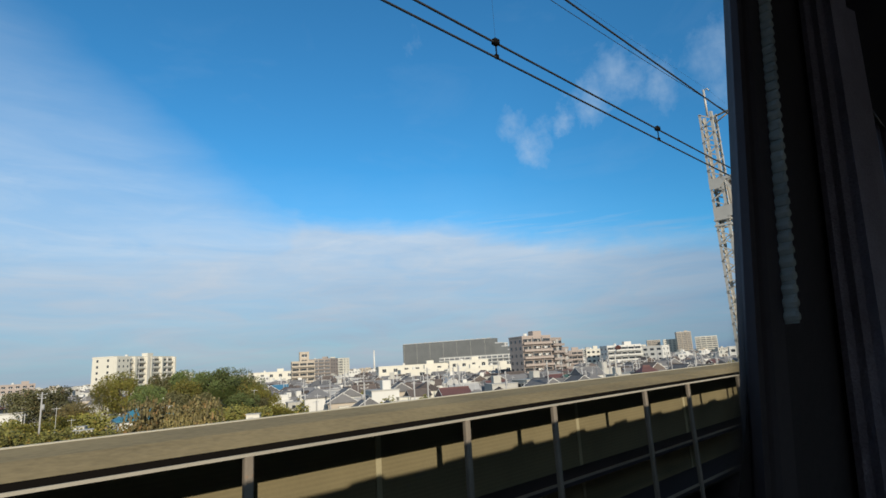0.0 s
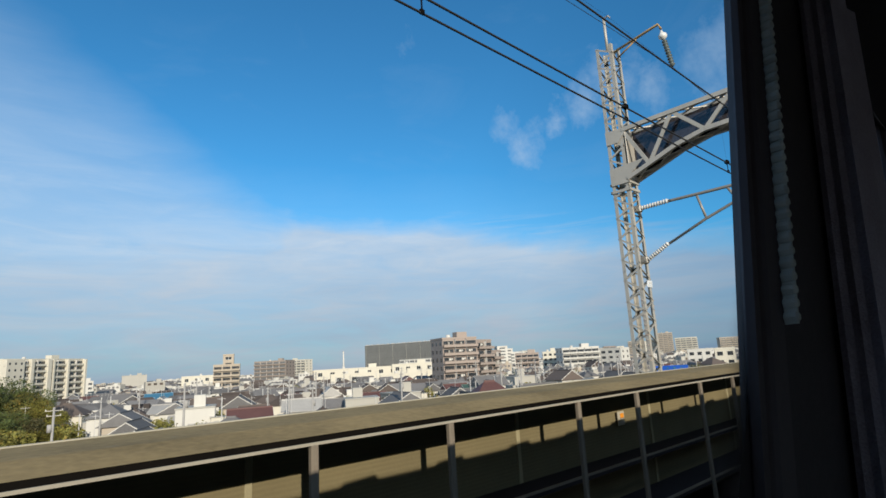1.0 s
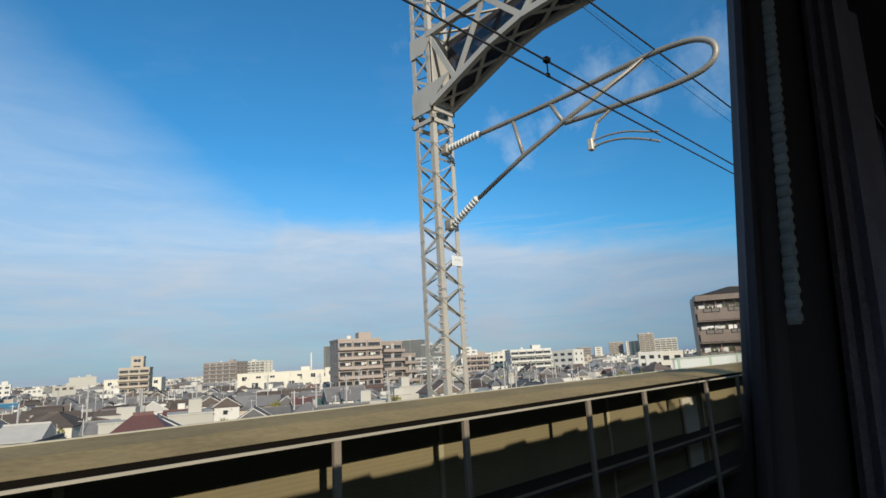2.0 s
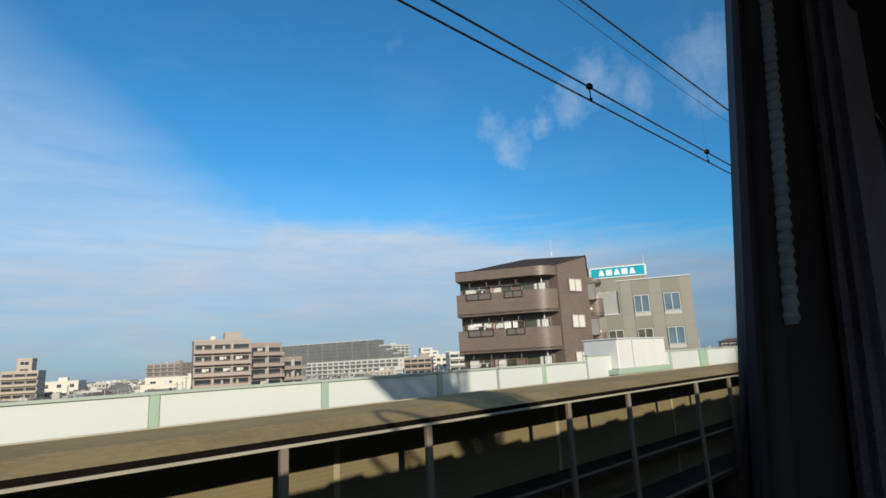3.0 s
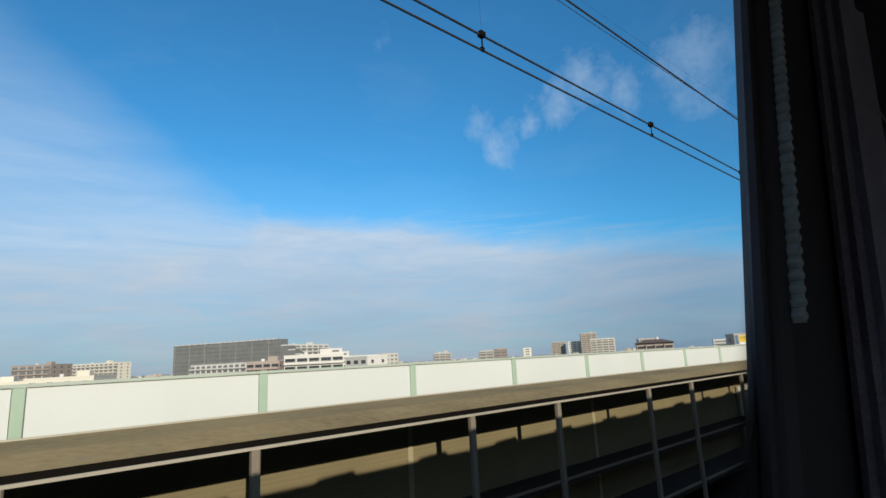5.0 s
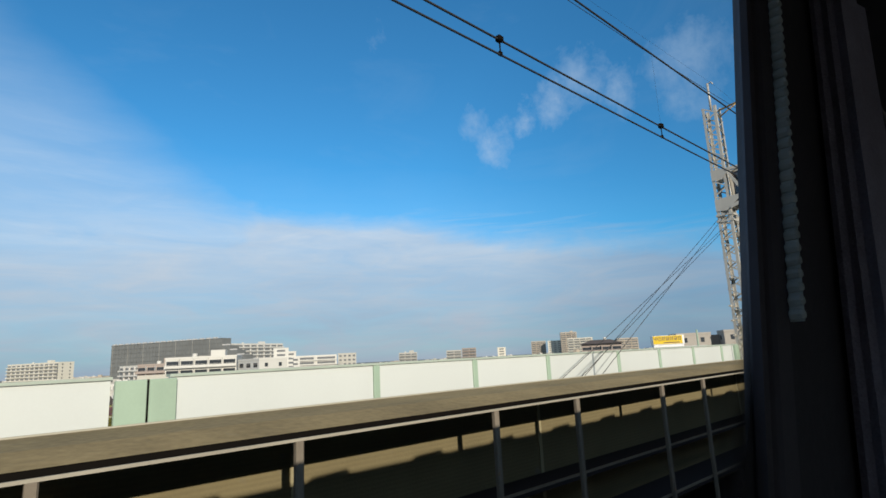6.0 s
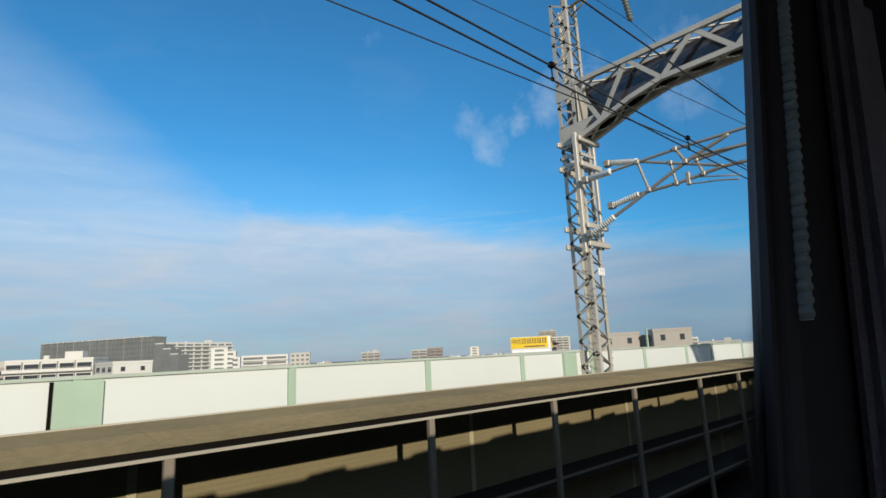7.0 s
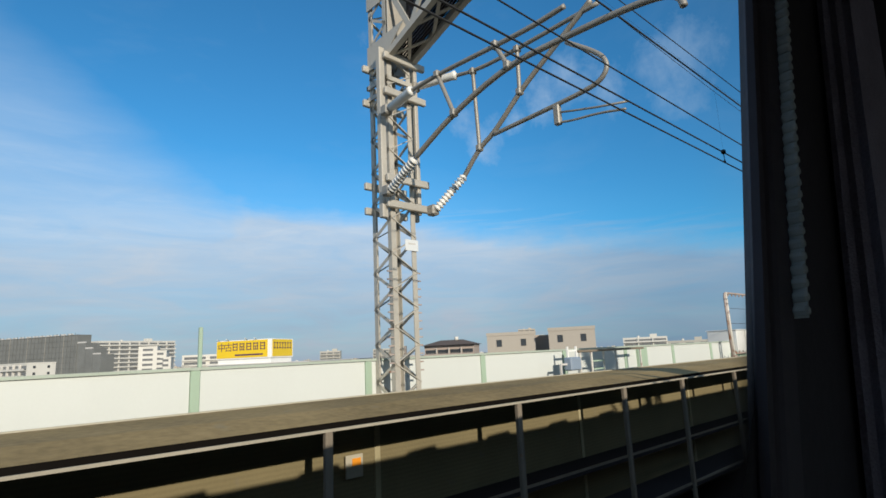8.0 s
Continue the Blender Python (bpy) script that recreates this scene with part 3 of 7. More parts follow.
b.sweep([(WIN - 0.03, 0.64), (WIN - 0.02, 0.66), (-0.17, 0.71), (-0.8, 0.78), (-1.65, 0.81), (-2.5, 0.78), (-3.15, 0.70), (-3.4, 0.59), (-3.4, 0.57), (-3.14, 0.68), (-2.5, 0.76), (-1.65, 0.79), (-0.8, 0.76), (-0.18, 0.69)], S0, S1)
structure("coach_lining", b, DARKIN, "dark lining and floor inside the coach", "train coach")


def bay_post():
    """A window post with its rubber seal, gathered curtain and beaded tape, profiled and leaned to fit the camera's
    view; local x runs along the train, y to the left.
    """
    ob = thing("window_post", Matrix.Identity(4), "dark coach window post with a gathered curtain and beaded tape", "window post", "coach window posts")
    lean = Matrix(((1, 0, 0.34, 0.014), (0, 1, 0, 0), (0, 0, 1, 0), (0, 0, 0, 1)))
    z0, z1 = -0.62, 0.70
    zs = [z0 + (z1 - z0) * i / 10 for i in range(11)]

    def column(outline):
        c, n = Build(), len(outline)
        vs = [(x, y, z) for z in zs for x, y in outline]
        fs = [(i * n + j, i * n + (j + 1) % n, (i + 1) * n + (j + 1) % n, (i + 1) * n + j) for i in range(10) for j in range(n)]
        fs += [tuple(range(n))[::-1], tuple(range(10 * n, 11 * n))]
        return c.add(vs, fs, lean)

    panel = part("post_panel", column([(0.664, 0.216), (0.648, 0.216), (0.644, 0.212), (0.646, 0.203), (0.664, 0.203), (0.667, 0.199), (0.672, 0.195), (0.698, 0.189), (0.705, 0.192), (0.985, 0.178), (0.99, 0.215), (1.09, 0.215), (1.09, 0.28), (0.70, 0.24)]), DARKIN, ob)
    panel.data.materials.append(LITEDGE)
    for f in panel.data.polygons:                # the edge that faces the window is coloured paler, as if lit
        f.material_index = int(max(panel.data.vertices[v].co.x - 0.34 * panel.data.vertices[v].co.z for v in f.vertices) < 0.714)
    folds = [(0.893, 0.176), (0.890, 0.168), (0.897, 0.160), (0.891, 0.150), (0.898, 0.142), (0.893, 0.130), (0.92, 0.122), (0.96, 0.130), (1.0, 0.122), (1.05, 0.130), (1.09, 0.121), (1.13, 0.126), (1.145, 0.165), (1.09, 0.175)]
    part("curtain", column(folds), CURTAIN, ob, "dark gathered curtain")
    # added sheet, no real cloth: it darkens the view towards the post
    part("hem", column([(0.50, 0.2150), (0.648, 0.2150), (0.648, 0.2155), (0.50, 0.2155)]), EDGEFADE, ob, "sheer dark hem at the window edge")
    t = Build()
    # the tape stops short where it would sink into shade
    for i in range(40):
        z = 0.028 + i * 0.0160
        x = 0.716 + 0.34 * z
        t.tube([(x, 0.1902, z), (x, 0.1880, z), (x, 0.1765, z), (x, 0.1735, z)], [0.0045, 0.0072, 0.0070, 0.0040], 8)
    t.add([(x_ + 0.34 * z_, y_, z_) for z_ in (0.02, 0.66) for x_, y_ in ((0.7150, 0.1750), (0.7185, 0.1750), (0.7185, 0.1893), (0.7150, 0.1893))], [(0, 1, 2, 3), (7, 6, 5, 4), (0, 4, 5, 1), (1, 5, 6, 2), (2, 6, 7, 3), (3, 7, 4, 0)])
    tagged(part("tape", t, LACE, ob, "pale beaded curtain tape"), kind="stuff")
    return ob


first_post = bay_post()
first_post.matrix_basis = track_pose(-2 * EYE_STEP)
# one copy per camera step, so one always stands at the same place in view
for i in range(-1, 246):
    copy_thing(first_post, track_pose(i * EYE_STEP))

# ---- overhead line: lattice masts, arched portal beams, brackets ----
MASTS = [-15.0, 17.45, 49.85, 82.3, 114.4, 145.95, 178.1, 212.8, 247.6, 278.0, 311.7, 345.0, 378.0]
MY, MY2 = 5.73, -8.6            # the two feet of a portal


def lattice(parent, y, z0, z1, w=0.40):
    """A square column of four corner angles laced with flats."""
    mast = part("mast", Build().box((0, y, z0 - 0.04), (0.62, 0.62, 0.08), None, 0.01), STEEL, parent)
    h = w / 2
    for a in (-1, 1):
        for c in (-1, 1):
            g = Build()
            g.box((a * h, y + c * (h - 0.035), (z0 + z1) / 2), (0.012, 0.075, z1 - z0))
            g.box((a * (h - 0.035), y + c * h, (z0 + z1) / 2), (0.075, 0.012, z1 - z0))
            part("leg", g, STEEL, mast)
    step = 0.23
    n = int((z1 - z0) / step)
    step = (z1 - z0) / n
    for k, (ax, sg) in enumerate((("x", -1), ("x", 1), ("y", -1), ("y", 1))):
        g = Build()
        for i in range(n):
            zA, zB = z0 + i * step, z0 + (i + 1) * step
            u, v = (-h, h) if (i + k) % 2 else (h, -h)
            if ax == "x":
                g.bar((sg * h, y + u, zA), (sg * h, y + v, zB), 0.012, 0.04)
            else:
                g.bar((u, y + sg * h, zA), (v, y + sg * h, zB), 0.04, 0.012)
        tagged(part("lacing", g, STEEL, mast), kind="stuff")
    return mast


def insulator(a, b, r=0.055, ribs=10, core=0.036):
    """A ribbed porcelain rod from a to b."""
    a, b = Vector(a), Vector(b)
    pts, rad = [a], [core]
    for i in range(ribs):
        for f, q in ((0.15, core), (0.35, r), (0.6, r * 0.96), (0.8, core)):
            pts.append(a.lerp(b, (i + f) / ribs))
            rad.append(q)
    pts.append(b)
    rad.append(core)
    return Build().tube(pts, rad, 10)


def bend(pts, times=2):
    """Rounds the corners of a bent tube."""
    for _ in range(times):
        out = [Vector(pts[0])]
        for p, q in zip(pts, pts[1:]):
            p, q = Vector(p), Vector(q)
            out += [p.lerp(q, 0.25), p.lerp(q, 0.75)]
        pts = out + [Vector(pts[-1])]
    return pts


def bracket(ob, dx=0.0, dy=0.0, dz=0.0, y_root=5.52):
    """A hinged tubular bracket that holds messenger and contact wire over the far track."""
    br = part("bracket", Build().tube(bend([(dx, 4.80 + dy, 3.11 + dz), (dx, 3.4 + dy, 3.10 + dz), (dx, 2.3 + dy, 3.16 + dz), (dx, 1.85 + dy, 3.12 + dz), (dx, 1.66 + dy, 3.02 + dz), (dx, 1.61 + dy, 2.90 + dz), (dx, 1.66 + dy, 2.78 + dz), (dx, 1.85 + dy, 2.71 + dz), (dx, 2.4 + dy, 2.71 + dz), (dx, 3.42 + dy, 2.77 + dz)]), 0.033, 8), TUBE, ob, "bent grey steel tube", True)
    part("tube", Build().tube([(dx, 4.90 + dy, 2.20 + dz), (dx, 4.08 + dy, 2.56 + dz), (dx, 3.42 + dy, 2.80 + dz), (dx, 2.35 + dy, 3.13 + dz)], 0.030, 8), TUBE, br, "", True)
    part("strut", Build().tube([(dx, 4.20 + dy, 3.07 + dz), (dx, 4.08 + dy, 2.57 + dz)], 0.026, 8), TUBE, br, "", True)
    part("strut", Build().tube([(dx, 3.60 + dy, 3.09 + dz), (dx, 3.44 + dy, 2.79 + dz)], 0.026, 8), TUBE, br, "", True)
    a = Build()
    a.tube([(dx, 2.75 + dy, 2.74 + dz), (dx, 3.0 + dy, 2.62 + dz), (dx, 3.09 + dy, 2.42 + dz)], 0.02, 6)
    a.box((dx, 3.10 + dy, 2.38 + dz), (0.07, 0.07, 0.14), None, 0.01)
    part("arm_holder", a, STEEL, br)
    part("registration_arm", Build().tube(bend([(dx, 3.08 + dy, 2.34 + dz), (dx, 2.96 + dy, 2.36 + dz), (dx, 2.72 + dy, 2.335 + dz), (dx, 2.45 + dy, 2.23 + dz), (dx, 2.30 + dy, 2.15 + dz)]), 0.013, 6).tube(bend([(dx, 3.08 + dy, 2.42 + dz), (dx, 2.88 + dy, 2.43 + dz), (dx, 2.62 + dy, 2.385 + dz), (dx, 2.42 + dy, 2.30 + dz), (dx, 2.30 + dy, 2.27 + dz)]), 0.011, 6), TUBE, br, "", True)
    for zr, zt, yt in ((3.10, 3.12, 4.80), (1.94, 2.21, 4.92)):
        yr = y_root - 0.05 + dy
        part("insulator", insulator((dx, yr - 0.06, zr + dz), (dx, yt + dy, zt + dz)), CERAMIC, br, "white ribbed porcelain insulator", True)
        part("hinge", Build().box((dx, yr + 0.02, zr + dz), (0.12, 0.16, 0.16), None, 0.02), TUBE, br)
    return br


def beam_depth(y):
    """Heights of the lower and upper chord of the portal's beam at y."""
    c = (MY + MY2) / 2
    u = min(1.0, abs(y - c) / (MY - c))
    top = 4.95 + 0.05 * (1 - u)
    low = 4.34 - 0.62 * max(0.0, (u - 0.76) / 0.24) if u > 0.76 else 4.34 + 0.05 * (0.76 - u)
    return low, top


def portal():
    ob = thing("overhead_line_portal", Matrix.Identity(4), "grey lattice steel portal carrying the overhead railway wires", "railway portal", "overhead line portals")
    for y in (MY, MY2):
        lattice(ob, y, DECKZ, 7.15)
    beam = part("beam", Build().box((0, MY - 0.26, 4.36), (0.44, 0.02, 1.15), None, 0.004), STEEL, ob, "arched box truss of grey steel angles")
    ys = [MY - 0.2] + [5.00 - 0.62 * i for i in range(22)] + [MY2 + 0.2]
    n = len(ys) - 1
    for x in (-0.2, 0.2):
        for k in (0, 1):
            g = Build()
            for i in range(n):
                g.bar((x, ys[i], beam_depth(ys[i])[k]), (x, ys[i + 1], beam_depth(ys[i + 1])[k]), 0.08, 0.09)
            tagged(part("chord", g, STEEL, beam), kind="stuff")
        g = Build()
        for i in range(n):
            a, c = (1, 0) if i % 2 == 0 else (0, 1)
            g.bar((x, ys[i], beam_depth(ys[i])[a]), (x, ys[i + 1], beam_depth(ys[i + 1])[c]), 0.03, 0.08)
        tagged(part("web", g, STEEL, beam), kind="stuff")
        for y, sg in ((MY, -1), (MY2, 1)):
            for lo, hi, d0, d1 in ((3.74, 4.14, -0.10, -0.62), (4.68, 5.02, -0.08, -0.34)):
                zz = (lo, lo - 0.02, hi, hi - 0.04) if lo < 4 else (lo, lo, hi - 0.06, hi)
                yy = (y - sg * 0.21, y - sg * d0, y - sg * d1, y - sg * 0.21)
                g = Build().add([(x * 1.12 + e, yy[q], zz[q]) for q in range(4) for e in (-0.006, 0.006)], [(0, 2, 4, 6), (1, 7, 5, 3), (0, 1, 3, 2), (2, 3, 5, 4), (4, 5, 7, 6), (6, 7, 1, 0)])
                part("gusset", g, STEEL, beam, "flat grey gusset plate")
    for k in (0, 1):
        g = Build()
        for i in range(n):
            z, z2 = beam_depth(ys[i])[k], beam_depth(ys[i + 1])[k]
            g.bar((-0.2, ys[i], z), (0.2, ys[i + 1], z2), 0.045, 0.02)
            g.bar((0.2, ys[i], z), (-0.2, ys[i + 1], z2), 0.045, 0.02)
        tagged(part("cross_lacing", g, STEEL, beam), kind="stuff")
    g = Build()
    for i in range(n):
        z, z2 = beam_depth(ys[i])[0], beam_depth(ys[i + 1])[0]
        for j in range(9):
            x = -0.17 + 0.0425 * j
            g.bar((x, ys[i], z + 0.05), (x, ys[i + 1], z2 + 0.05), 0.026, 0.012)
    tagged(part("walkway_mesh", g, NEARBLACK, beam), kind="stuff")
    g = Build()
    for i in range(n):
        (l0, t0), (l1, t1) = beam_depth(ys[i]), beam_depth(ys[i + 1])
        vs = [(x, yy, zz) for yy, lo, hi in ((ys[i], l0, t0), (ys[i + 1], l1, t1)) for zz in (lo + 0.03, hi - 0.03) for x in (0.127, 0.133)]
        g.add(vs, [(0, 2, 6, 4), (1, 5, 7, 3), (0, 4, 5, 1), (2, 3, 7, 6), (0, 1, 3, 2), (4, 6, 7, 5)])
    tagged(part("netting", g, NETMESH, beam, "dark steel mesh inside the truss"), kind="stuff")
    for y, z in ((MY, 3.73), (MY, 3.55), (MY2, 3.6)):
        g = Build()
        for sx, sy in ((1, 0), (-1, 0), (0, 1), (0, -1)):
            g.box((sx * 0.22, y + sy * 0.22, z), (0.03 if sx else 0.47, 0.03 if sy else 0.47, 0.06))
        part("collar", g, STEEL, ob)
    part("top_pole", Build().tube([(0, MY, 7.1), (0, MY, 8.0)], 0.035, 8), STEEL, ob, "", True)
    part("pole_tip", Build().tube([(0, MY, 7.98), (0, MY - 0.12, 8.0), (0, MY - 0.16, 7.92)], 0.02, 6), STEEL, ob, "", True)
    g = Build()
    g.tube([(0, MY - 0.1, 7.0), (0, 4.46, 7.16), (0, 4.41, 7.02)], 0.03, 8)
    g.tube([(0, MY - 0.2, 6.8), (0, 5.0, 7.06)], 0.02, 6)
    part("feeder_arm", g, OCHRE, ob, "rust-yellow steel arm", True)
    hanger = part("feeder_insulator", insulator((0, 4.38, 6.72), (0, 4.28, 6.05), 0.062, 9, 0.035), GREENGREY, ob, "hanging dark ribbed insulator", True)
    part("cap_disc", Build().tube([(0, 4.41, 6.98), (0, 4.405, 6.90), (0, 4.40, 6.86), (0, 4.39, 6.80), (0, 4.385, 6.74)], [0.02, 0.05, 0.095, 0.09, 0.03], 12), CERAMIC, hanger, "white porcelain cap", True)
    p = part("number_plate", Build().box((0.11, MY - 0.225, 1.42), (0.22, 0.012, 0.15), None, 0.003), ALUM, ob, "small blank white plate")
    part("plate_bar", Build().box((0.11, MY - 0.233, 1.44), (0.12, 0.004, 0.022)), LOUVRE, p)
    g = Build()
    for i in range(13):
        for a in (-1, 1):
            g.box((a * 0.24, MY - 0.18, -0.2 + i * 0.105), (0.07, 0.02, 0.018))
    tagged(part("step_bolt_row", g, RUSTY, ob), kind="stuff")
    return ob


first_portal = portal()
first_portal.matrix_basis = track_pose(MASTS[0])
PORTALS = {MASTS[0]: first_portal}
for s in MASTS[1:]:
    PORTALS[s] = copy_thing(first_portal, track_pose(s))


def outrigger(ob):
    """A frame round the column and a second bracket, where two runs of wire overlap."""
    f = part("outrigger_frame", Build().box((0.36, MY - 0.05, 2.95), (0.07, 0.07, 2.3), None, 0.01), STEEL, ob, "pale steel frame clamped round the mast")
    part("frame_post", Build().box((0.27, MY - 0.22, 2.95), (0.06, 0.06, 2.2), None, 0.01), STEEL, f)
    part("frame_post", Build().box((-0.30, MY - 0.18, 2.95), (0.09, 0.09, 2.4), None, 0.01), STEEL, f)
    for z in (4.02, 3.5, 2.28, 1.93):
        for dy in (-0.27, 0.22):
            part("frame_rail", Build().box((0.05, MY + dy, z), (0.72, 0.06, 0.10), None, 0.01), STEEL, f)


def overlap_bracket(ob, dx, top, low, ties, ins, steady=(), arm=(), root=None):
    """One of the two brackets at a mast where runs of wire overlap; points are (left, over the eye)."""
    def run(pts, r):
        return Build().tube(bend([(dx, y, z) for y, z in pts]), r, 8)
    br = part("bracket", run(low, 0.032), TUBE, ob, "bent grey steel tube", True)
    part("tube", run(top, 0.027), TUBE, br, "", True)
    for a, c in ties:
        part("strut", run((a, c), 0.026), TUBE, br, "", True)
        for y, z in (a, c):
            part("clamp", Build().box((dx, y, z), (0.09, 0.08, 0.09), None, 0.015), TUBE, br)
    root = dx if root is None else root
    for k, (a, c) in enumerate(ins):
        if k:
            rod = insulator((root, *a), (dx, *c), 0.062, 11, 0.04)
        else:
            p, q = Vector((root, *a)), Vector((dx, *c))
            rod = Build().tube([p, p.lerp(q, 0.05), p.lerp(q, 0.08), p.lerp(q, 0.88), p.lerp(q, 0.92), p.lerp(q, 0.97), q], [0.03, 0.045, 0.058, 0.058, 0.066, 0.066, 0.03], 12)
        part("insulator", rod, CERAMIC, br, "white ribbed porcelain insulator" if k else "smooth white porcelain insulator", True)
        part("hinge", Build().box((root, a[0] + 0.06, a[1]), (0.12, 0.14, 0.14), None, 0.02), TUBE, br)
    if steady:
        part("steady_tube", run(steady, 0.028), TUBE, br, "", True)
    if arm:
        y, z = arm
        part("arm_holder", Build().box((dx, y, z - 0.11), (0.07, 0.08, 0.24), None, 0.012), TUBE, br)
        part("registration_arm", run(((y, z - 0.20), (y - 0.18, z - 0.24), (y - 0.50, z - 0.27), (y - 0.82, z - 0.34)), 0.014).tube([(dx, y, z - 0.08), (dx, y - 0.2, z - 0.13), (dx, y - 0.5, z - 0.20), (dx, y - 0.86, z - 0.27)], 0.012, 6), TUBE, br, "", True)


for s in MASTS:
    ob = PORTALS[s]
    for o in ob.children:
        if o.name.startswith("beam") and s > 240:
            o.matrix_basis = pose(0, 0, 0.12 if s < 270 else 0.25)       # these beams are raised to fit the camera's view
    bracket(ob).matrix_basis = Matrix.Translation((0, -2.9, 0)) @ Matrix.Diagonal((1, -1, 1, 1))       # on the mast across the tracks
    if s == 278.0:
        outrigger(ob)
        overlap_bracket(ob, -0.36, ((4.82, 3.14), (4.31, 3.16), (3.63, 3.19), (2.78, 3.19), (1.98, 3.20), (1.80, 3.16), (1.80, 2.92), (1.95, 2.91), (2.41, 2.92), (3.17, 2.97), (3.49, 2.95)), ((4.85, 2.30), (4.40, 2.50), (3.49, 2.93), (2.78, 3.17)), (((4.31, 3.16), (4.16, 2.62)), ((3.63, 3.19), (3.49, 2.93))), (((5.30, 3.12), (4.82, 3.14)), ((5.31, 2.08), (4.85, 2.30))))
        overlap_bracket(ob, 0.50, ((4.72, 3.48), (3.86, 3.18), (3.21, 2.96)), ((4.76, 2.84), (3.90, 2.86), (3.25, 2.95), (2.80, 2.93), (2.40, 2.95), (2.26, 2.99), (2.26, 3.20), (2.42, 3.22), (2.91, 3.23), (3.64, 3.19)), (((4.10, 3.27), (4.04, 2.86)), ((3.64, 3.19), (3.55, 2.91))), (((5.30, 3.62), (4.72, 3.48)), ((5.30, 2.75), (4.76, 2.84))), (), (3.82, 3.0))
    elif s == 311.7:
        outrigger(ob)
        overlap_bracket(ob, -0.36, ((4.82, 3.22), (4.36, 3.23), (3.55, 3.18), (2.98, 3.15), (2.57, 3.17)), ((4.80, 2.34), (4.12, 2.66), (3.30, 2.88), (2.61, 2.86), (2.02, 2.83), (1.66, 2.78), (1.52, 2.70), (1.50, 2.60)), (((4.36, 3.23), (4.12, 2.66)), ((3.45, 3.18), (3.30, 2.88))), (((5.30, 3.15), (4.82, 3.22)), ((5.31, 2.06), (4.82, 2.32))))
        overlap_bracket(ob, 0.52, ((4.90, 3.74), (4.53, 3.66), (3.96, 3.64), (2.70, 3.66)), ((4.86, 2.28), (4.56, 2.58), (4.28, 2.71), (3.83, 3.09), (3.38, 3.37), (2.78, 3.74)), (((4.60, 3.67), (4.56, 2.58)), ((3.84, 3.64), (3.85, 3.08))), (((5.45, 3.72), (4.90, 3.75)), ((5.17, 1.86), (4.86, 2.28))), ((4.31, 2.68), (3.45, 2.71), (2.88, 2.74), (2.73, 2.80), (2.66, 2.92), (2.74, 3.08), (3.14, 3.40)), (3.34, 2.70), 0.27)
    else:
        bracket(PORTALS[s])

# ---- wires: stranded messenger, auxiliary and contact wire, droppers, feeder ----


def wire(name, pts, r, label, mat=None):
    return tagged(part(name, Build().tube(pts, r, 6), mat or WIREM, None, label, True), "", "wire", "", "structure")


CLIP_AT = {0: 2.88, 2: 62.2, 4: 137.25, 5: 176.8, 6: 179.3, 8: 254.31}          # one clip in a span, along the line
STAGGER = [2.30, 2.27, 2.22, 2.21, 2.24, 2.26, 2.355, 2.31, 2.32, 2.34, 2.325, 2.30, 2.30]       # the wires' place at each mast, left of the eye
mess, aux, cont, feed, earth = [], [], [], [], []
drops, clips = Build(), Build()
for i in range(len(MASTS) - 1):
    a, c = MASTS[i], MASTS[i + 1]
    ya, yc = STAGGER[i], STAGGER[i + 1]
    n = 16
    for k in range(n + (1 if i == len(MASTS) - 2 else 0)):
        u = k / n
        s, y = a + (c - a) * u, ya + (yc - ya) * u
        sag = 4 * u * (1 - u)
        mess.append(on_track(s, y, 3.17 - 0.08 * sag))
        aux.append(on_track(s, y, 2.275 - 0.015 * sag))
        cont.append(on_track(s, y, 2.14))
        feed.append(on_track(s, 4.28, 6.02 - 0.5 * sag))
        earth.append(on_track(s, MY - 0.14, 7.95 - 0.35 * sag))
    first = CLIP_AT.get(i, a + 2.5)
    first -= math.floor((first - a - 0.8) / 2.57) * 2.57
    k = 0
    while first + k * 2.57 < c - 0.8:
        s = first + k * 2.57
        u = (s - a) / (c - a)
        y, sag = ya + (yc - ya) * u, 4 * u * (1 - u)
        clips.bar(on_track(s, y, 2.275 - 0.015 * sag), on_track(s, y, 2.14), 0.008)
        clips.box(on_track(s, y, 2.282 - 0.015 * sag), (0.058, 0.05, 0.052), None, 0.015)
        clips.box(on_track(s, y, 2.15), (0.03, 0.02, 0.03))
        if k % 2 == 0:
            drops.bar(on_track(s, y, 3.17 - 0.08 * sag), on_track(s, y, 2.275 - 0.015 * sag), 0.0012)
        k += 1
wire("messenger_wire", mess, 0.010, "dark stranded messenger wire over the far track")
wire("auxiliary_wire", aux, 0.0095, "dark auxiliary wire just over the contact wire")
wire("contact_wire", cont, 0.009, "dark copper contact wire over the far track")
wire("feeder_wire", feed, 0.006, "thin feeder wire hung from the mast tops")
wire("earth_wire", earth, 0.0022, "thin earth wire between the mast tops")
tagged(part("wire_droppers", drops, WIREM), "thin dropper wires between messenger and auxiliary wire", "wire", "", "stuff")
tagged(part("wire_clips", clips, NEARBLACK), "small dark clips between auxiliary and contact wire", "wire clip", "", "stuff")

# ---- tensioning gear and stays at one mast ----
SG = 247.6
gear = thing("wire_tensioner", track_pose(SG), "grey spring tensioner with white insulators fixed to a mast", "tensioner")
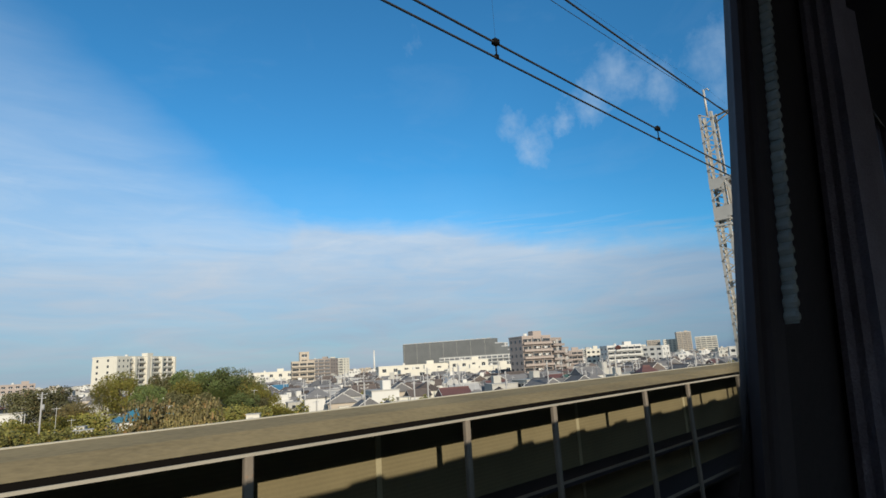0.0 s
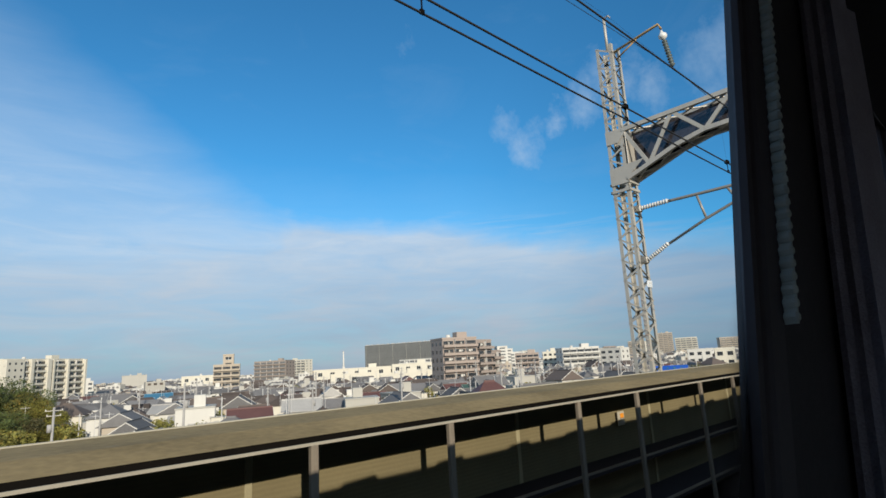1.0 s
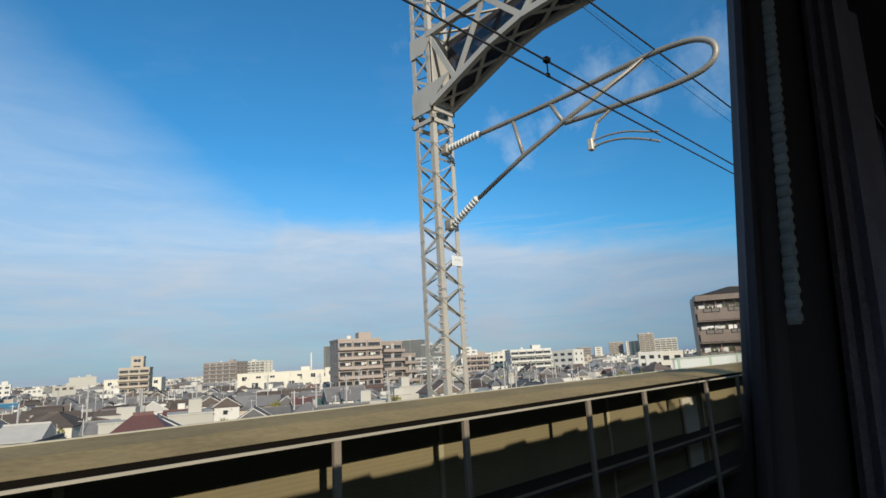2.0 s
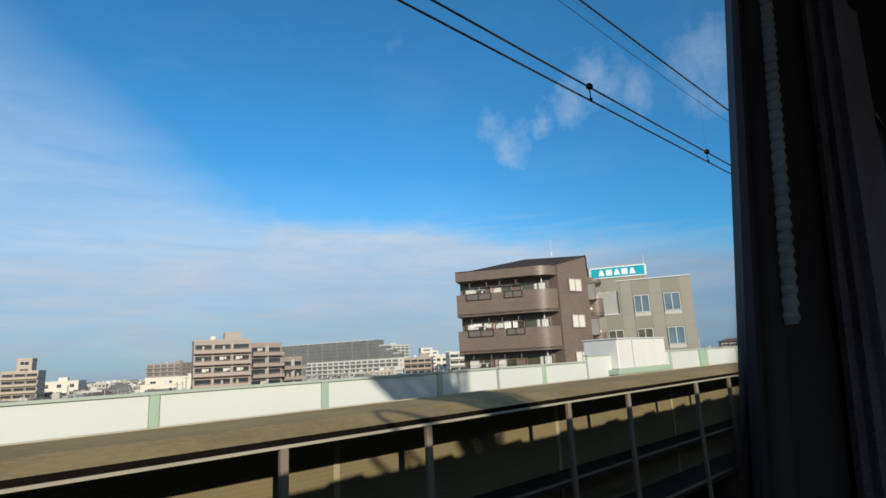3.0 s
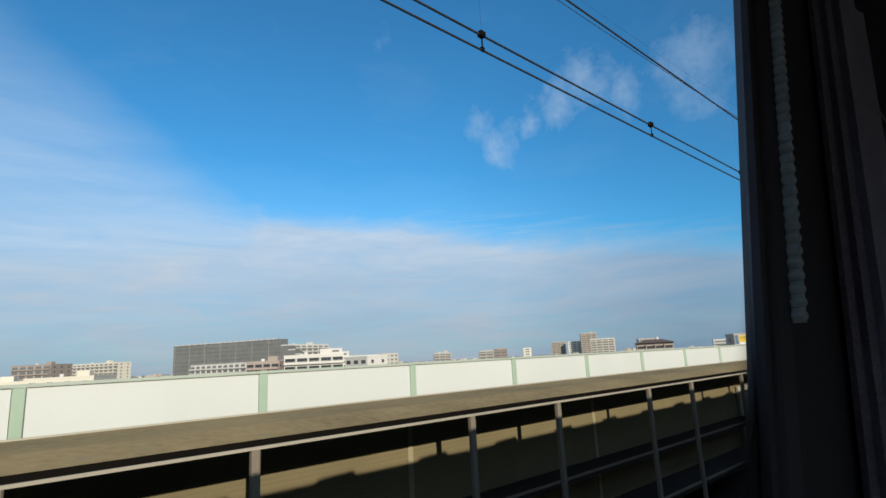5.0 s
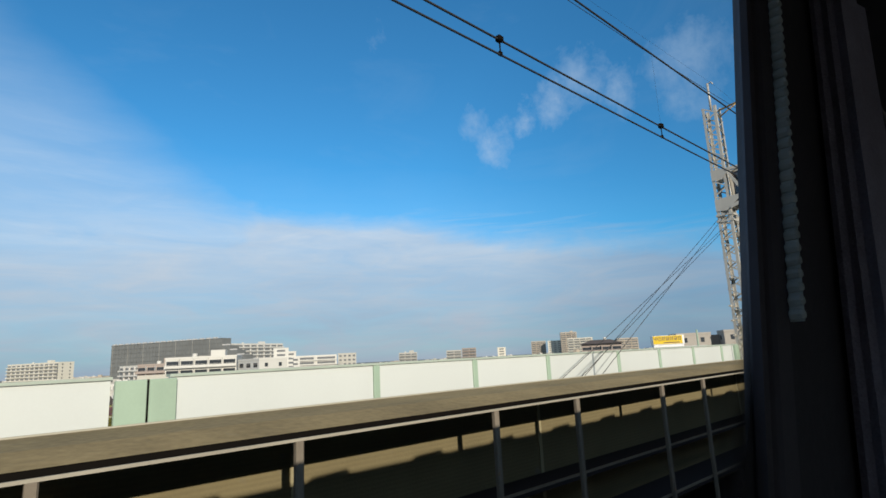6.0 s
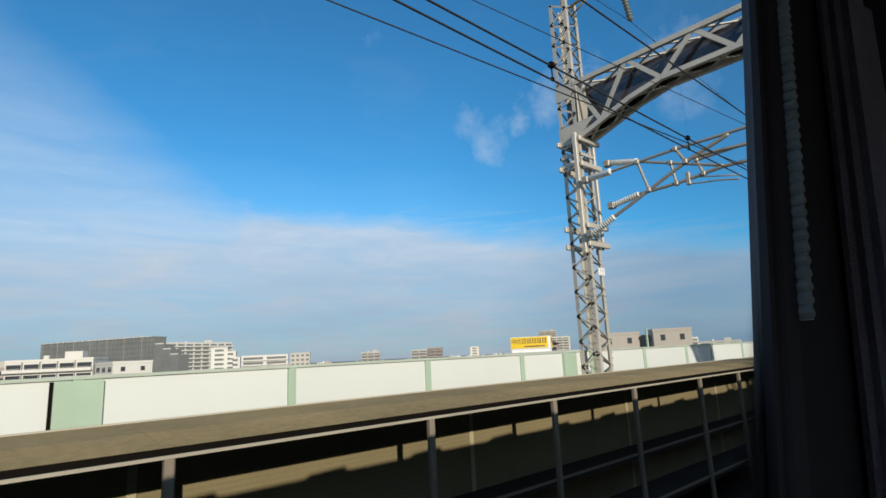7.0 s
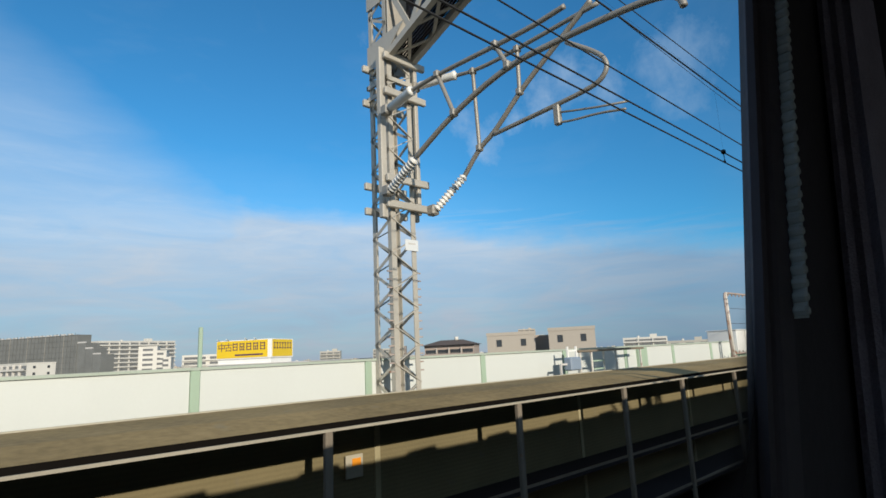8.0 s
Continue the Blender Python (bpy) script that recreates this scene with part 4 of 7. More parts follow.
part("cylinder", Build().tube([(0.35, 5.62, 3.60), (0.45, 5.62, 3.60), (0.46, 5.62, 3.60), (1.0, 5.615, 3.585), (1.7, 5.60, 3.56), (1.8, 5.60, 3.555), (2.0, 5.595, 3.55)], [0.06, 0.12, 0.15, 0.15, 0.15, 0.13, 0.05], 14), STEEL, gear, "grey spring cylinder", True)
part("band", Build().tube([(1.62, 5.60, 3.562), (1.72, 5.60, 3.56)], 0.154, 14), GREENP, gear, "green painted band", True)
part("rod", Build().tube([(1.95, 5.595, 3.55), (3.4, 5.55, 3.49)], 0.022, 8), WIREM, gear, "", True)
part("clevis", Build().bar((0.15, 5.62, 3.60), (0.4, 5.62, 3.60), 0.05), WIREM, gear)
part("turnbuckle", Build().box((2.75, 5.57, 3.517), (0.34, 0.07, 0.02), None, 0.006).box((2.75, 5.57, 3.577), (0.34, 0.07, 0.02), None, 0.006).box((2.60, 5.57, 3.547), (0.05, 0.08, 0.09), None, 0.01).box((2.90, 5.57, 3.540), (0.05, 0.08, 0.09), None, 0.01), STEEL, gear, "worn bright turnbuckle")
part("lower_rod", Build().tube([(1.5, 5.60, 3.40), (2.35, 5.58, 3.36)], 0.018, 6), WIREM, gear, "", True)


def disc_string(a, c, n=5):
    """Porcelain discs on caps, from a to c."""
    a, c = Vector(a), Vector(c)
    pts, rad = [a], [0.02]
    for i in range(n):
        for f, q in ((0.05, 0.03), (0.30, 0.034), (0.42, 0.088), (0.56, 0.092), (0.62, 0.04), (0.95, 0.024)):
            pts.append(a.lerp(c, (i + f) / n))
            rad.append(q)
    return Build().tube(pts + [c], rad + [0.02], 12)


def ring_plate(x0, z0, x1, z1, r):
    """A long open link between two places at the far end of the rod."""
    a, c = Vector((x0, 5.535, z0)), Vector((x1, 5.535, z1))
    d = (c - a).normalized()
    n = Vector((-d.z, 0, d.x))
    pts = [a + n * r * math.cos(k * math.pi / 8) - d * r * math.sin(k * math.pi / 8) for k in range(9)] + [c - n * r * math.cos(k * math.pi / 8) + d * r * math.sin(k * math.pi / 8) for k in range(9)]
    return Build().tube(pts + pts[:1], 0.017, 6)


part("link", ring_plate(3.52, 3.487, 3.60, 3.484, 0.085), WIREM, gear, "dark open steel link", True)
part("link", ring_plate(4.16, 3.448, 4.22, 3.445, 0.085), WIREM, gear, "dark open steel link", True)
for dz in (0.085, -0.085):
    part("insulator", disc_string((3.58, 5.535, 3.485 + dz), (4.20, 5.525, 3.447 + dz)), GREYCERAMIC, gear, "grey-white porcelain insulator discs", True)
part("tie", Build().bar((4.28, 5.52, 3.44), (4.46, 5.505, 3.43), 0.03), RUSTY, gear)
part("triangle_plate", Build().prism([(4.44, -0.20), (4.50, -0.22), (4.60, 0.20), (4.53, 0.23)], -0.03, 0.03, pose(0, 5.5, 3.44, 90, 0, 0)), PALEPIPE, gear, "pale worn spreader plate")
part("strut", Build().tube([(0.2, 5.55, 2.55), (1.2, 5.6, 3.42)], 0.03, 8), STEEL, gear, "", True)
g = Build()
for k in range(3):
    g.box((0, MY - 0.2, 1.05 - k * 0.42), (0.62, 0.05, 0.05))
    g.box((0, MY + 0.2, 1.05 - k * 0.42), (0.62, 0.05, 0.05))
tagged(part("mast_clamp_set", g, STEEL, gear), kind="stuff")
part("marker_board", Build().box((0.62, MY - 0.05, 1.22), (0.34, 0.015, 0.42), None, 0.004), POSTM, gear, "tan weathered marker board")
for k in range(4):
    dy, dz = (-0.12, 0.12)[k % 2], (0.10, -0.28)[k // 2] - 0.12 * (k % 2)
    wire("stay_wire", [on_track(SG - 0.2, MY + dy, 3.72 + dz), on_track(SG - 8.15 - 0.35 * k, 5.62 + dy * 0.6, -0.5)], 0.006, "dark stay wire from the mast down to the barrier")
far_m, far_c = [], []
for k in range(41):
    u = k / 40
    s = SG + 4.6 + (278.5 - SG - 4.6) * u
    far_c.append(on_track(s, 5.5 - (5.5 - 1.85) * u, 3.33 - 1.28 * u))
    far_m.append(on_track(s, 5.5 - (5.5 - 2.0) * u, 3.62 - 0.8 * u))
for k in range(1, 41):
    u = k / 40
    s = 278.5 + (390 - 278.5) * u
    far_c.append(on_track(s, 1.85 + 0.1 * u, 2.05))
    far_m.append(on_track(s, 2.0, 2.84 + 0.2 * u))
wire("second_contact_wire", far_c, 0.0065, "brownish second contact wire that runs in from the mast")
wire("second_messenger_wire", far_m, 0.005, "thin second messenger wire that runs in from the mast")

# ---- frames with pipes and equipment boxes on the viaduct edge ----


def equipment_box(s, box0, box1, top=0.25):
    bx = thing("equipment_box", track_pose(s, 5.6), "large pale grey sheet-metal equipment box on the viaduct", "equipment box", "equipment boxes")
    c, w = (box0 + box1) / 2 - s, box1 - box0
    part("body", Build().box((c, 0.55, (top - 0.35) / 2), (w, 0.8, top + 0.35), None, 0.02), BOXGREY, bx)
    for k in range(1, 4):
        part("rib", Build().box((c - w / 2 + w * k / 4, 0.146, (top - 0.35) / 2), (0.02, 0.008, top + 0.30)), BOXGREY, bx)
    part("seam", Build().box((c - w * 0.22, 0.148, (top - 0.35) / 2), (0.012, 0.006, top + 0.30)), POSTM, bx)
    part("plinth", Build().box((c, 0.5, -0.40), (w + 0.25, 0.8, 0.10), None, 0.01), GREENP, bx)
    part("lid", Build().box((c, 0.55, top + 0.012), (w + 0.04, 0.84, 0.025), None, 0.006), ALUM, bx)

def equipment_frame(s):
    ob = thing("pipe_frame", track_pose(s, 5.6), "rusty white steel pipe frame standing on the viaduct edge", "pipe frame", "pipe frames")
    L = 3.95
    for x, r in ((0.0, 0.035), (1.95, 0.03), (L, 0.035)):
        part("upright", Build().tube([(x, 0, -0.5), (x, 0, 1.24)], r, 8), PALEPIPE, ob, "", True)
        part("foot", Build().box((x, 0, -0.46), (0.14, 0.14, 0.12), None, 0.02), RUSTY, ob)
    part("top_pipe", Build().tube([(L + 0.10, 0, -0.45), (L + 0.10, 0, 1.10), (L + 0.06, 0, 1.19), (L, 0, 1.22), (0, 0, 1.22), (-0.08, 0, 1.20), (-0.12, 0, 1.12), (-0.12, 0, -0.45)], 0.028, 8), RUSTY, ob, "rusty bent pipe", True)
    part("lower_pipe", Build().tube([(0, 0, -0.36), (L, 0, -0.36)], 0.022, 6), RUSTY, ob, "", True)
    g = Build()
    for k in range(15):
        g.box((0.15 + k * 0.26, 0, 1.18), (0.03, 0.03, 0.07))
        g.box((0.15 + k * 0.26, 0, -0.32), (0.03, 0.03, 0.06))
    for k in range(6):
        for x in (-0.06, L + 0.05):
            g.box((x, 0, -0.2 + k * 0.25), (0.13, 0.03, 0.02))
    tagged(part("clamp_row", g, RUSTY, ob), kind="stuff")
    for z in (0.82, 0.42):
        part("thin_wire", Build().tube([(0.05, 0, z), (2.0, 0, z - 0.01)], 0.005, 5), WIREM, ob)
    return ob


for s, b0, b1 in ((124.75, 125.5, 127.6), (182.0, 182.6, 184.5), (251.85, 252.6, 254.6), (322.6, 323.4, 325.5)):
    equipment_box(s, b0, b1)
    if s > 130:
        equipment_frame(s)


def service_platform(s):
    """A low steel platform with a ladder and a small switch box, between barrier and wall."""
    ob = thing("service_platform", track_pose(s, 5.56), "small white steel platform with a ladder and switch box", "platform", "service platforms")
    part("beam", Build().box((1.75, 0, -0.08), (2.3, 0.06, 0.04), None, 0.01), POSTM, ob, "rust-brown steel beam")
    for x in (0.66, 1.02, 1.42, 1.85, 2.78):
        part("leg", Build().box((x, 0, -0.30), (0.035, 0.035, 0.44), None, 0.008), PALEPIPE, ob)
    for z in (-0.40, -0.26):
        part("rung", Build().box((1.22, 0, z), (0.40, 0.03, 0.025)), GREENP, ob)
    part("switch_box", Build().box((0.40, -0.02, -0.28), (0.30, 0.16, 0.22), None, 0.02), BOXBLUE, ob, "blue-grey switch box")
    for x, z in ((0.30, -0.10), (0.55, -0.10)):
        part("handle_bar", Build().box((x, 0, z), (0.03, 0.03, 0.22)), WHITEPAINT, ob)
    part("handle_bar", Build().box((0.42, 0, -0.06), (0.25, 0.03, 0.03)), WHITEPAINT, ob)
    part("stay", Build().bar((0.08, 0, -0.28), (0.25, 0, -0.28), 0.03).bar((0.08, 0, -0.50), (0.08, 0, -0.28), 0.03), LOUVRE, ob)


for s in (150.1, 259.3, 314.9):
    service_platform(s)
# small signs on the barrier's face
for s, y in ((46.95, 4.86), (310.43, 4.86)):
    sg = thing("warning_plate", track_pose(s, y, -1.12), "small white plate with an orange mark on the barrier", "sign", "warning plates")
    part("plate", Build().box((0, 0, 0.06), (0.20, 0.02, 0.22), None, 0.004), COVER, sg)
    part("orange_mark", Build().box((0.02, -0.013, 0.10), (0.10, 0.006, 0.07)), ORANGE, sg)

# unseen boards added across the tracks, to cast shadows on barrier and wall
for s, wide in ((18.6, 1.2), (53.5, 0.62), (150.2, 0.34), (217.6, 0.5)):
    p = thing("trackside_board", track_pose(s, -8.9), "grey steel board on a tall trackside post", "board", "trackside boards")
    part("post", Build().tube([(0, 0.1, DECKZ), (0, 0.1, 6.3)], 0.07, 10), STEEL, p, "", True)
    part("board", Build().box((0, 0, 5.05), (wide, 0.05, 2.4), None, 0.01), STEEL, p)
    for z in (5.6, 4.4):
        part("bracket", Build().box((0, 0.06, z), (0.5, 0.06, 0.06)), STEEL, p)

# ---- buildings close to the line ----
TEAL = surface("teal_sign", (0.0, 0.33, 0.45), 0.4, vary=0.05, scale=1, bump=0)
SIGNBLUE = surface("blue_letters", (0.0, 0.27, 0.62), 0.4, vary=0.03, bump=0)
BLUEGLASS = glass("blue_glass", (0.02, 0.07, 0.16), 0.03)
DARKROOF = surface("dark_coping", (0.05, 0.044, 0.042), 0.9, spec=0.1, vary=0.1, scale=1)
CURTAINW = surface("net_curtain", (0.60, 0.60, 0.57), 0.8, vary=0.06, scale=5, bump=0)
PINKP = surface("pink_partition", (0.42, 0.26, 0.23), 0.6, vary=0.05, scale=2, bump=0)
RAILGLASS = surface("smoked_panel", (0.13, 0.115, 0.10), 0.55, vary=0.06, scale=2, bump=0)
CLOTH = surface("white_cloth", (0.75, 0.74, 0.72), 0.9, vary=0.08, scale=4, bump=0.1)


def window_unit(parent, m, x0, x1, z0, z1, pane=SKYPANE, frame_mat=ALUM, halves=2, deep=0.12, blind=False):
    """A framed window in a facade whose outside is local -y; m is the facade's pose in the parent."""
    w, h, cx, cz = x1 - x0, z1 - z0, (x0 + x1) / 2, (z0 + z1) / 2
    win = part("window", Build().box((cx, -0.035, cz), (w, 0.05, h)), BLIND if blind else pane, parent, at=m)
    f = Build()
    t = 0.05
    for x in (x0 + t / 2, x1 - t / 2):
        f.box((x, -0.05, cz), (t, deep, h), None, 0.008)
    for z in (z0 + t / 2, z1 - t / 2):
        f.box((cx, -0.05, z), (w - 2 * t, deep, t), None, 0.008)
    for k in range(1, halves):
        f.box((x0 + w * k / halves, -0.05, cz), (0.06, deep * 0.7, h - 2 * t), None, 0.006)
    part("frame", f, frame_mat, win)
    return win


OC = Vector((165.95, 15.50, 0))
office = thing("office_building", Matrix.Identity(4), "grey tiled office building with a teal rooftop sign", "office building")
mL = pose(161.53, 24.64, 0, 0, 0, -64.2)
mR = pose(OC.x, OC.y, 0, 0, 0, 25.8)
b = Build()
b.box((7.015, 4.225, 9.0), (6.27, 8.45, 18.0))
b.box((1.94, 4.225, 7.47), (3.88, 8.45, 14.94))
wall = part("wall", b, GREYTILE, office, at=mL)
b = Build()
b.box((11.39, 6.2, 10.335), (5.65, 6.0, 20.67))
tower = part("stair_tower", b, GREYTILE, office, at=mR)
part("roof_coping", Build().box((7.015, -0.02, 18.03), (6.35, 0.16, 0.07)).box((10.13, 4.2, 18.03), (0.16, 8.5, 0.07)), ALUM, office, "thin white roof edge", at=mL)
part("low_roof_coping", Build().box((1.94, -0.02, 14.97), (3.92, 0.16, 0.07)), ALUM, office, at=mL)
# tile panels, a shade apart
cols = [0.02, 1.35, 2.65, 4.1, 5.12, 6.62, 7.68, 9.22, 10.13]
rows = [8.2, 10.1, 11.85, 13.62, 14.88, 16.66, 17.96]
wins_l = [(5.22, 6.53, 15.0, 16.56), (7.77, 9.13, 15.0, 16.56), (2.70, 4.02, 12.0, 13.52), (5.22, 6.53, 12.0, 13.52), (7.77, 9.13, 12.0, 13.52)]
for i in range(len(cols) - 1):
    for j in range(len(rows) - 1):
        x0, x1, z0, z1 = cols[i], cols[i + 1], rows[j], rows[j + 1]
        if x0 < 3.9 and z1 > 14.9:
            continue
        if any(a < (x0 + x1) / 2 < c and d < (z0 + z1) / 2 < e for a, c, d, e in wins_l):
            continue
        part("tile_panel", Build().box(((x0 + x1) / 2, -0.012, (z0 + z1) / 2), (x1 - x0 - 0.014, 0.024, z1 - z0 - 0.014)), GREYTILE2 if i in (1, 3, 5, 7) or (j == 3 and i % 3 == 0) else GREYTILE, wall)
for x0, x1, z0, z1 in wins_l:
    window_unit(office, mL, x0, x1, z0, z1, PANEDARK if z0 < 14 and x0 < 7 else SKYPANE)
    part("sill_panel", Build().box(((x0 + x1) / 2, -0.02, z0 - 0.19), (x1 - x0 + 0.06, 0.08, 0.34), None, 0.01), STONE, office, "pale panel under the window", at=mL)
colr = [0.02, 0.95, 2.42, 3.5, 4.95, 6.05, 7.5, 8.43]
wins_r = [(1.0, 2.36, 15.0, 16.56), (3.56, 4.9, 15.0, 16.56), (6.1, 7.45, 15.0, 16.56), (1.0, 2.36, 12.0, 13.52), (3.56, 4.9, 12.0, 13.52), (6.1, 7.45, 12.0, 13.52)]
right = part("wall", Build().box((4.225, 0.03, 9.0), (8.44, 0.06, 17.9)), GREYTILE, office, at=mR)
for i in range(len(colr) - 1):
    for j in range(len(rows) - 1):
        x0, x1, z0, z1 = colr[i], colr[i + 1], rows[j], rows[j + 1]
        if any(a < (x0 + x1) / 2 < c and d < (z0 + z1) / 2 < e for a, c, d, e in wins_r):
            continue
        part("tile_panel", Build().box(((x0 + x1) / 2, -0.012, (z0 + z1) / 2), (x1 - x0 - 0.014, 0.024, z1 - z0 - 0.014)), GREYTILE2 if (i + j) % 3 == 0 else GREYTILE, right)
for k, (x0, x1, z0, z1) in enumerate(wins_r):
    w = window_unit(office, mR, x0, x1, z0, z1, SKYPANE)
    part("blind", Build().box((x0 + (x1 - x0) * 0.25, -0.064, z1 - 0.35), ((x1 - x0) * 0.3, 0.008, 0.45)), LOUVRE, w, "half-lowered grey blind")
# louvred plant screen
screen = part("plant_screen", Build().box((1.94, 0.22, 16.05), (3.80, 0.04, 2.10)).box((0.04, 3.2, 16.05), (0.04, 6.0, 2.1)), LOUVRE, office, "pale grey louvred screen", at=mL)
slat = Build().box((0, 0, 0), (3.78, 0.06, 0.05)).mesh("slat", LOUVRE)
for k in range(21):
    part("slat", slat, None, screen, at=pose(1.94, 0.17, 15.05 + k * 0.1, 25, 0, 0))
for k in range(6):
    part("screen_post", Build().box((0.2 + k * 0.7, 0.25, 17.12), (0.05, 0.05, 0.14)), ALUM, screen)
# tower: sign on its flank, letters, glass stair, small windows
mS = pose(172.28 - 5.87 * 0.4352, 22.1 + 5.87 * 0.9003, 0, 0, 0, -64.2)
sign = part("sign_panel", Build().box((2.95, -0.06, 20.06), (5.9, 0.12, 1.22), None, 0.02), WHITEPAINT, office, "teal sign panel with a white edge", at=mS)
part("sign_face", Build().box((2.95, -0.125, 20.06), (5.66, 0.02, 1.0)), TEAL, sign)
for k in range(5):
    x = 1.30 + k * 0.80
    w = 0.62
    g = Build().add([(x - w / 2, -0.135, 19.74), (x + w / 2, -0.135, 19.74), (x + w * (0.2 if k % 2 == 0 else 0.5), -0.135, 20.36), (x - w * (0.2 if k % 2 == 0 else 0.5), -0.135, 20.36), (x - w / 2, -0.155, 19.74), (x + w / 2, -0.155, 19.74), (x + w * (0.2 if k % 2 == 0 else 0.5), -0.155, 20.36), (x - w * (0.2 if k % 2 == 0 else 0.5), -0.155, 20.36)], [(0, 1, 2, 3), (7, 6, 5, 4), (0, 4, 5, 1), (1, 5, 6, 2), (2, 6, 7, 3), (3, 7, 4, 0)])
    part("white_mark", g, WHITEPAINT, sign)
for k in range(5):
    x = 12.2 + k * 0.38
    part("blue_mark", Build().box((x, 3.16, 19.55), (0.30, 0.06, 0.10)).box((x, 3.16, 19.25), (0.30, 0.06, 0.10)).box((x + (0.1 if k % 2 else -0.1), 3.16, 19.4), (0.09, 0.06, 0.24)), SIGNBLUE, tower)
part("stair_glass", Build().tube([(9.75, 3.05, 4), (9.75, 3.05, 17.9)], 0.95, 20), BLUEGLASS, tower, "curved blue glass stair shaft", True)
for k in range(9):
    part("glass_band", Build().tube([(9.75, 3.05, 8.0 + k * 1.23), (9.75, 3.05, 8.06 + k * 1.23)], 0.965, 20), PANEDARK, tower, "", True)
part("stair_cap", Build().tube([(9.75, 3.05, 17.9), (9.75, 3.05, 18.15)], 1.0, 20), GREYTILE, tower)
for z in (12.2, 15.2):
    window_unit(tower, pose(0, 3.19, 0), 12.1, 12.9, z, z + 1.15, BLUEGLASS, GREYTILE2, 1)
part("parapet", Build().box((11.39, 3.22, 20.70), (5.7, 0.2, 0.08)).box((8.6, 6.2, 20.70), (0.2, 6.0, 0.08)), GREYTILE2, tower)
part("lightning_rod", Build().tube([(6.6, 3.2, 18.0), (6.6, 3.2, 19.2), (6.6, 3.2, 20.9)], [0.030, 0.022, 0.016], 6), ALUM, office, "", True, at=mL)

# ---- brown apartment house with rounded balconies ----
flats = thing("apartment_house", Matrix.Identity(4), "brown tiled apartment house with rounded balconies and laundry", "apartment house")
LL, CN, KK, RR = Vector((143.0, 22.95)), Vector((145.9, 17.6)), Vector((150.0, 16.85)), Vector((154.4, 19.2))
dW = (KK - CN).normalized()
dB = (CN - LL).normalized()
body = [(144.1, 23.55), (147.05, 18.1), (147.1, 17.38), (KK.x, KK.y), (151.9, 17.86), (RR.x, RR.y), (153.0, 25.0), (147.5, 25.3)]
tops = [17.45, 17.45, 17.62, 18.36, 18.52, 17.5, 17.3, 17.3]
n = len(body)
b = Build().add([(x, y, 0) for x, y in body] + [(x, y, z) for (x, y), z in zip(body, tops)], [(i, (i + 1) % n, (i + 1) % n + n, i + n) for i in range(n)] + [tuple(range(n))[::-1], tuple(range(n, 2 * n))])
part("wall", b, BROWNTILE, flats)
for i in (2, 3, 4):
    part("roof_edge", Build().bar((*body[i], tops[i] + 0.03), (*body[i + 1], tops[i + 1] + 0.03), 0.16, 0.09), DARKROOF, flats, "thin dark roof edge")


def rounded(a, c, e, r, k=18):
    """From a towards the corner c and on to e, with the corner rounded."""
    d1, d2 = (c - a).normalized(), (e - c).normalized()
    p, q = c - d1 * r, c + d2 * r
    out = [a]
    for i in range(k + 1):
        u = i / k
        out.append(p.lerp(c, u).lerp(c.lerp(q, u), u))
    return out + [e]


def band(parent, path, z0, z1, thick, mat, name="balcony", floor=True, back=None):
    """A parapet that follows a plan path, with its floor slab."""
    n = len(path)
    inner = []
    for i, p in enumerate(path):
        d = (path[min(i + 1, n - 1)] - path[max(i - 1, 0)]).normalized()
        inner.append(p + Vector((-d.y, d.x)) * thick)
    ring = [(p.x, p.y) for p in path] + [(p.x, p.y) for p in reversed(inner)]
    ob = part(name, Build().prism(ring, z0, z1), mat, parent)
    if floor:
        pl = [(p.x, p.y) for p in path] + back
        part("slab", Build().prism(pl, z0 - 0.06, z0 + 0.14), mat, ob)
    return ob


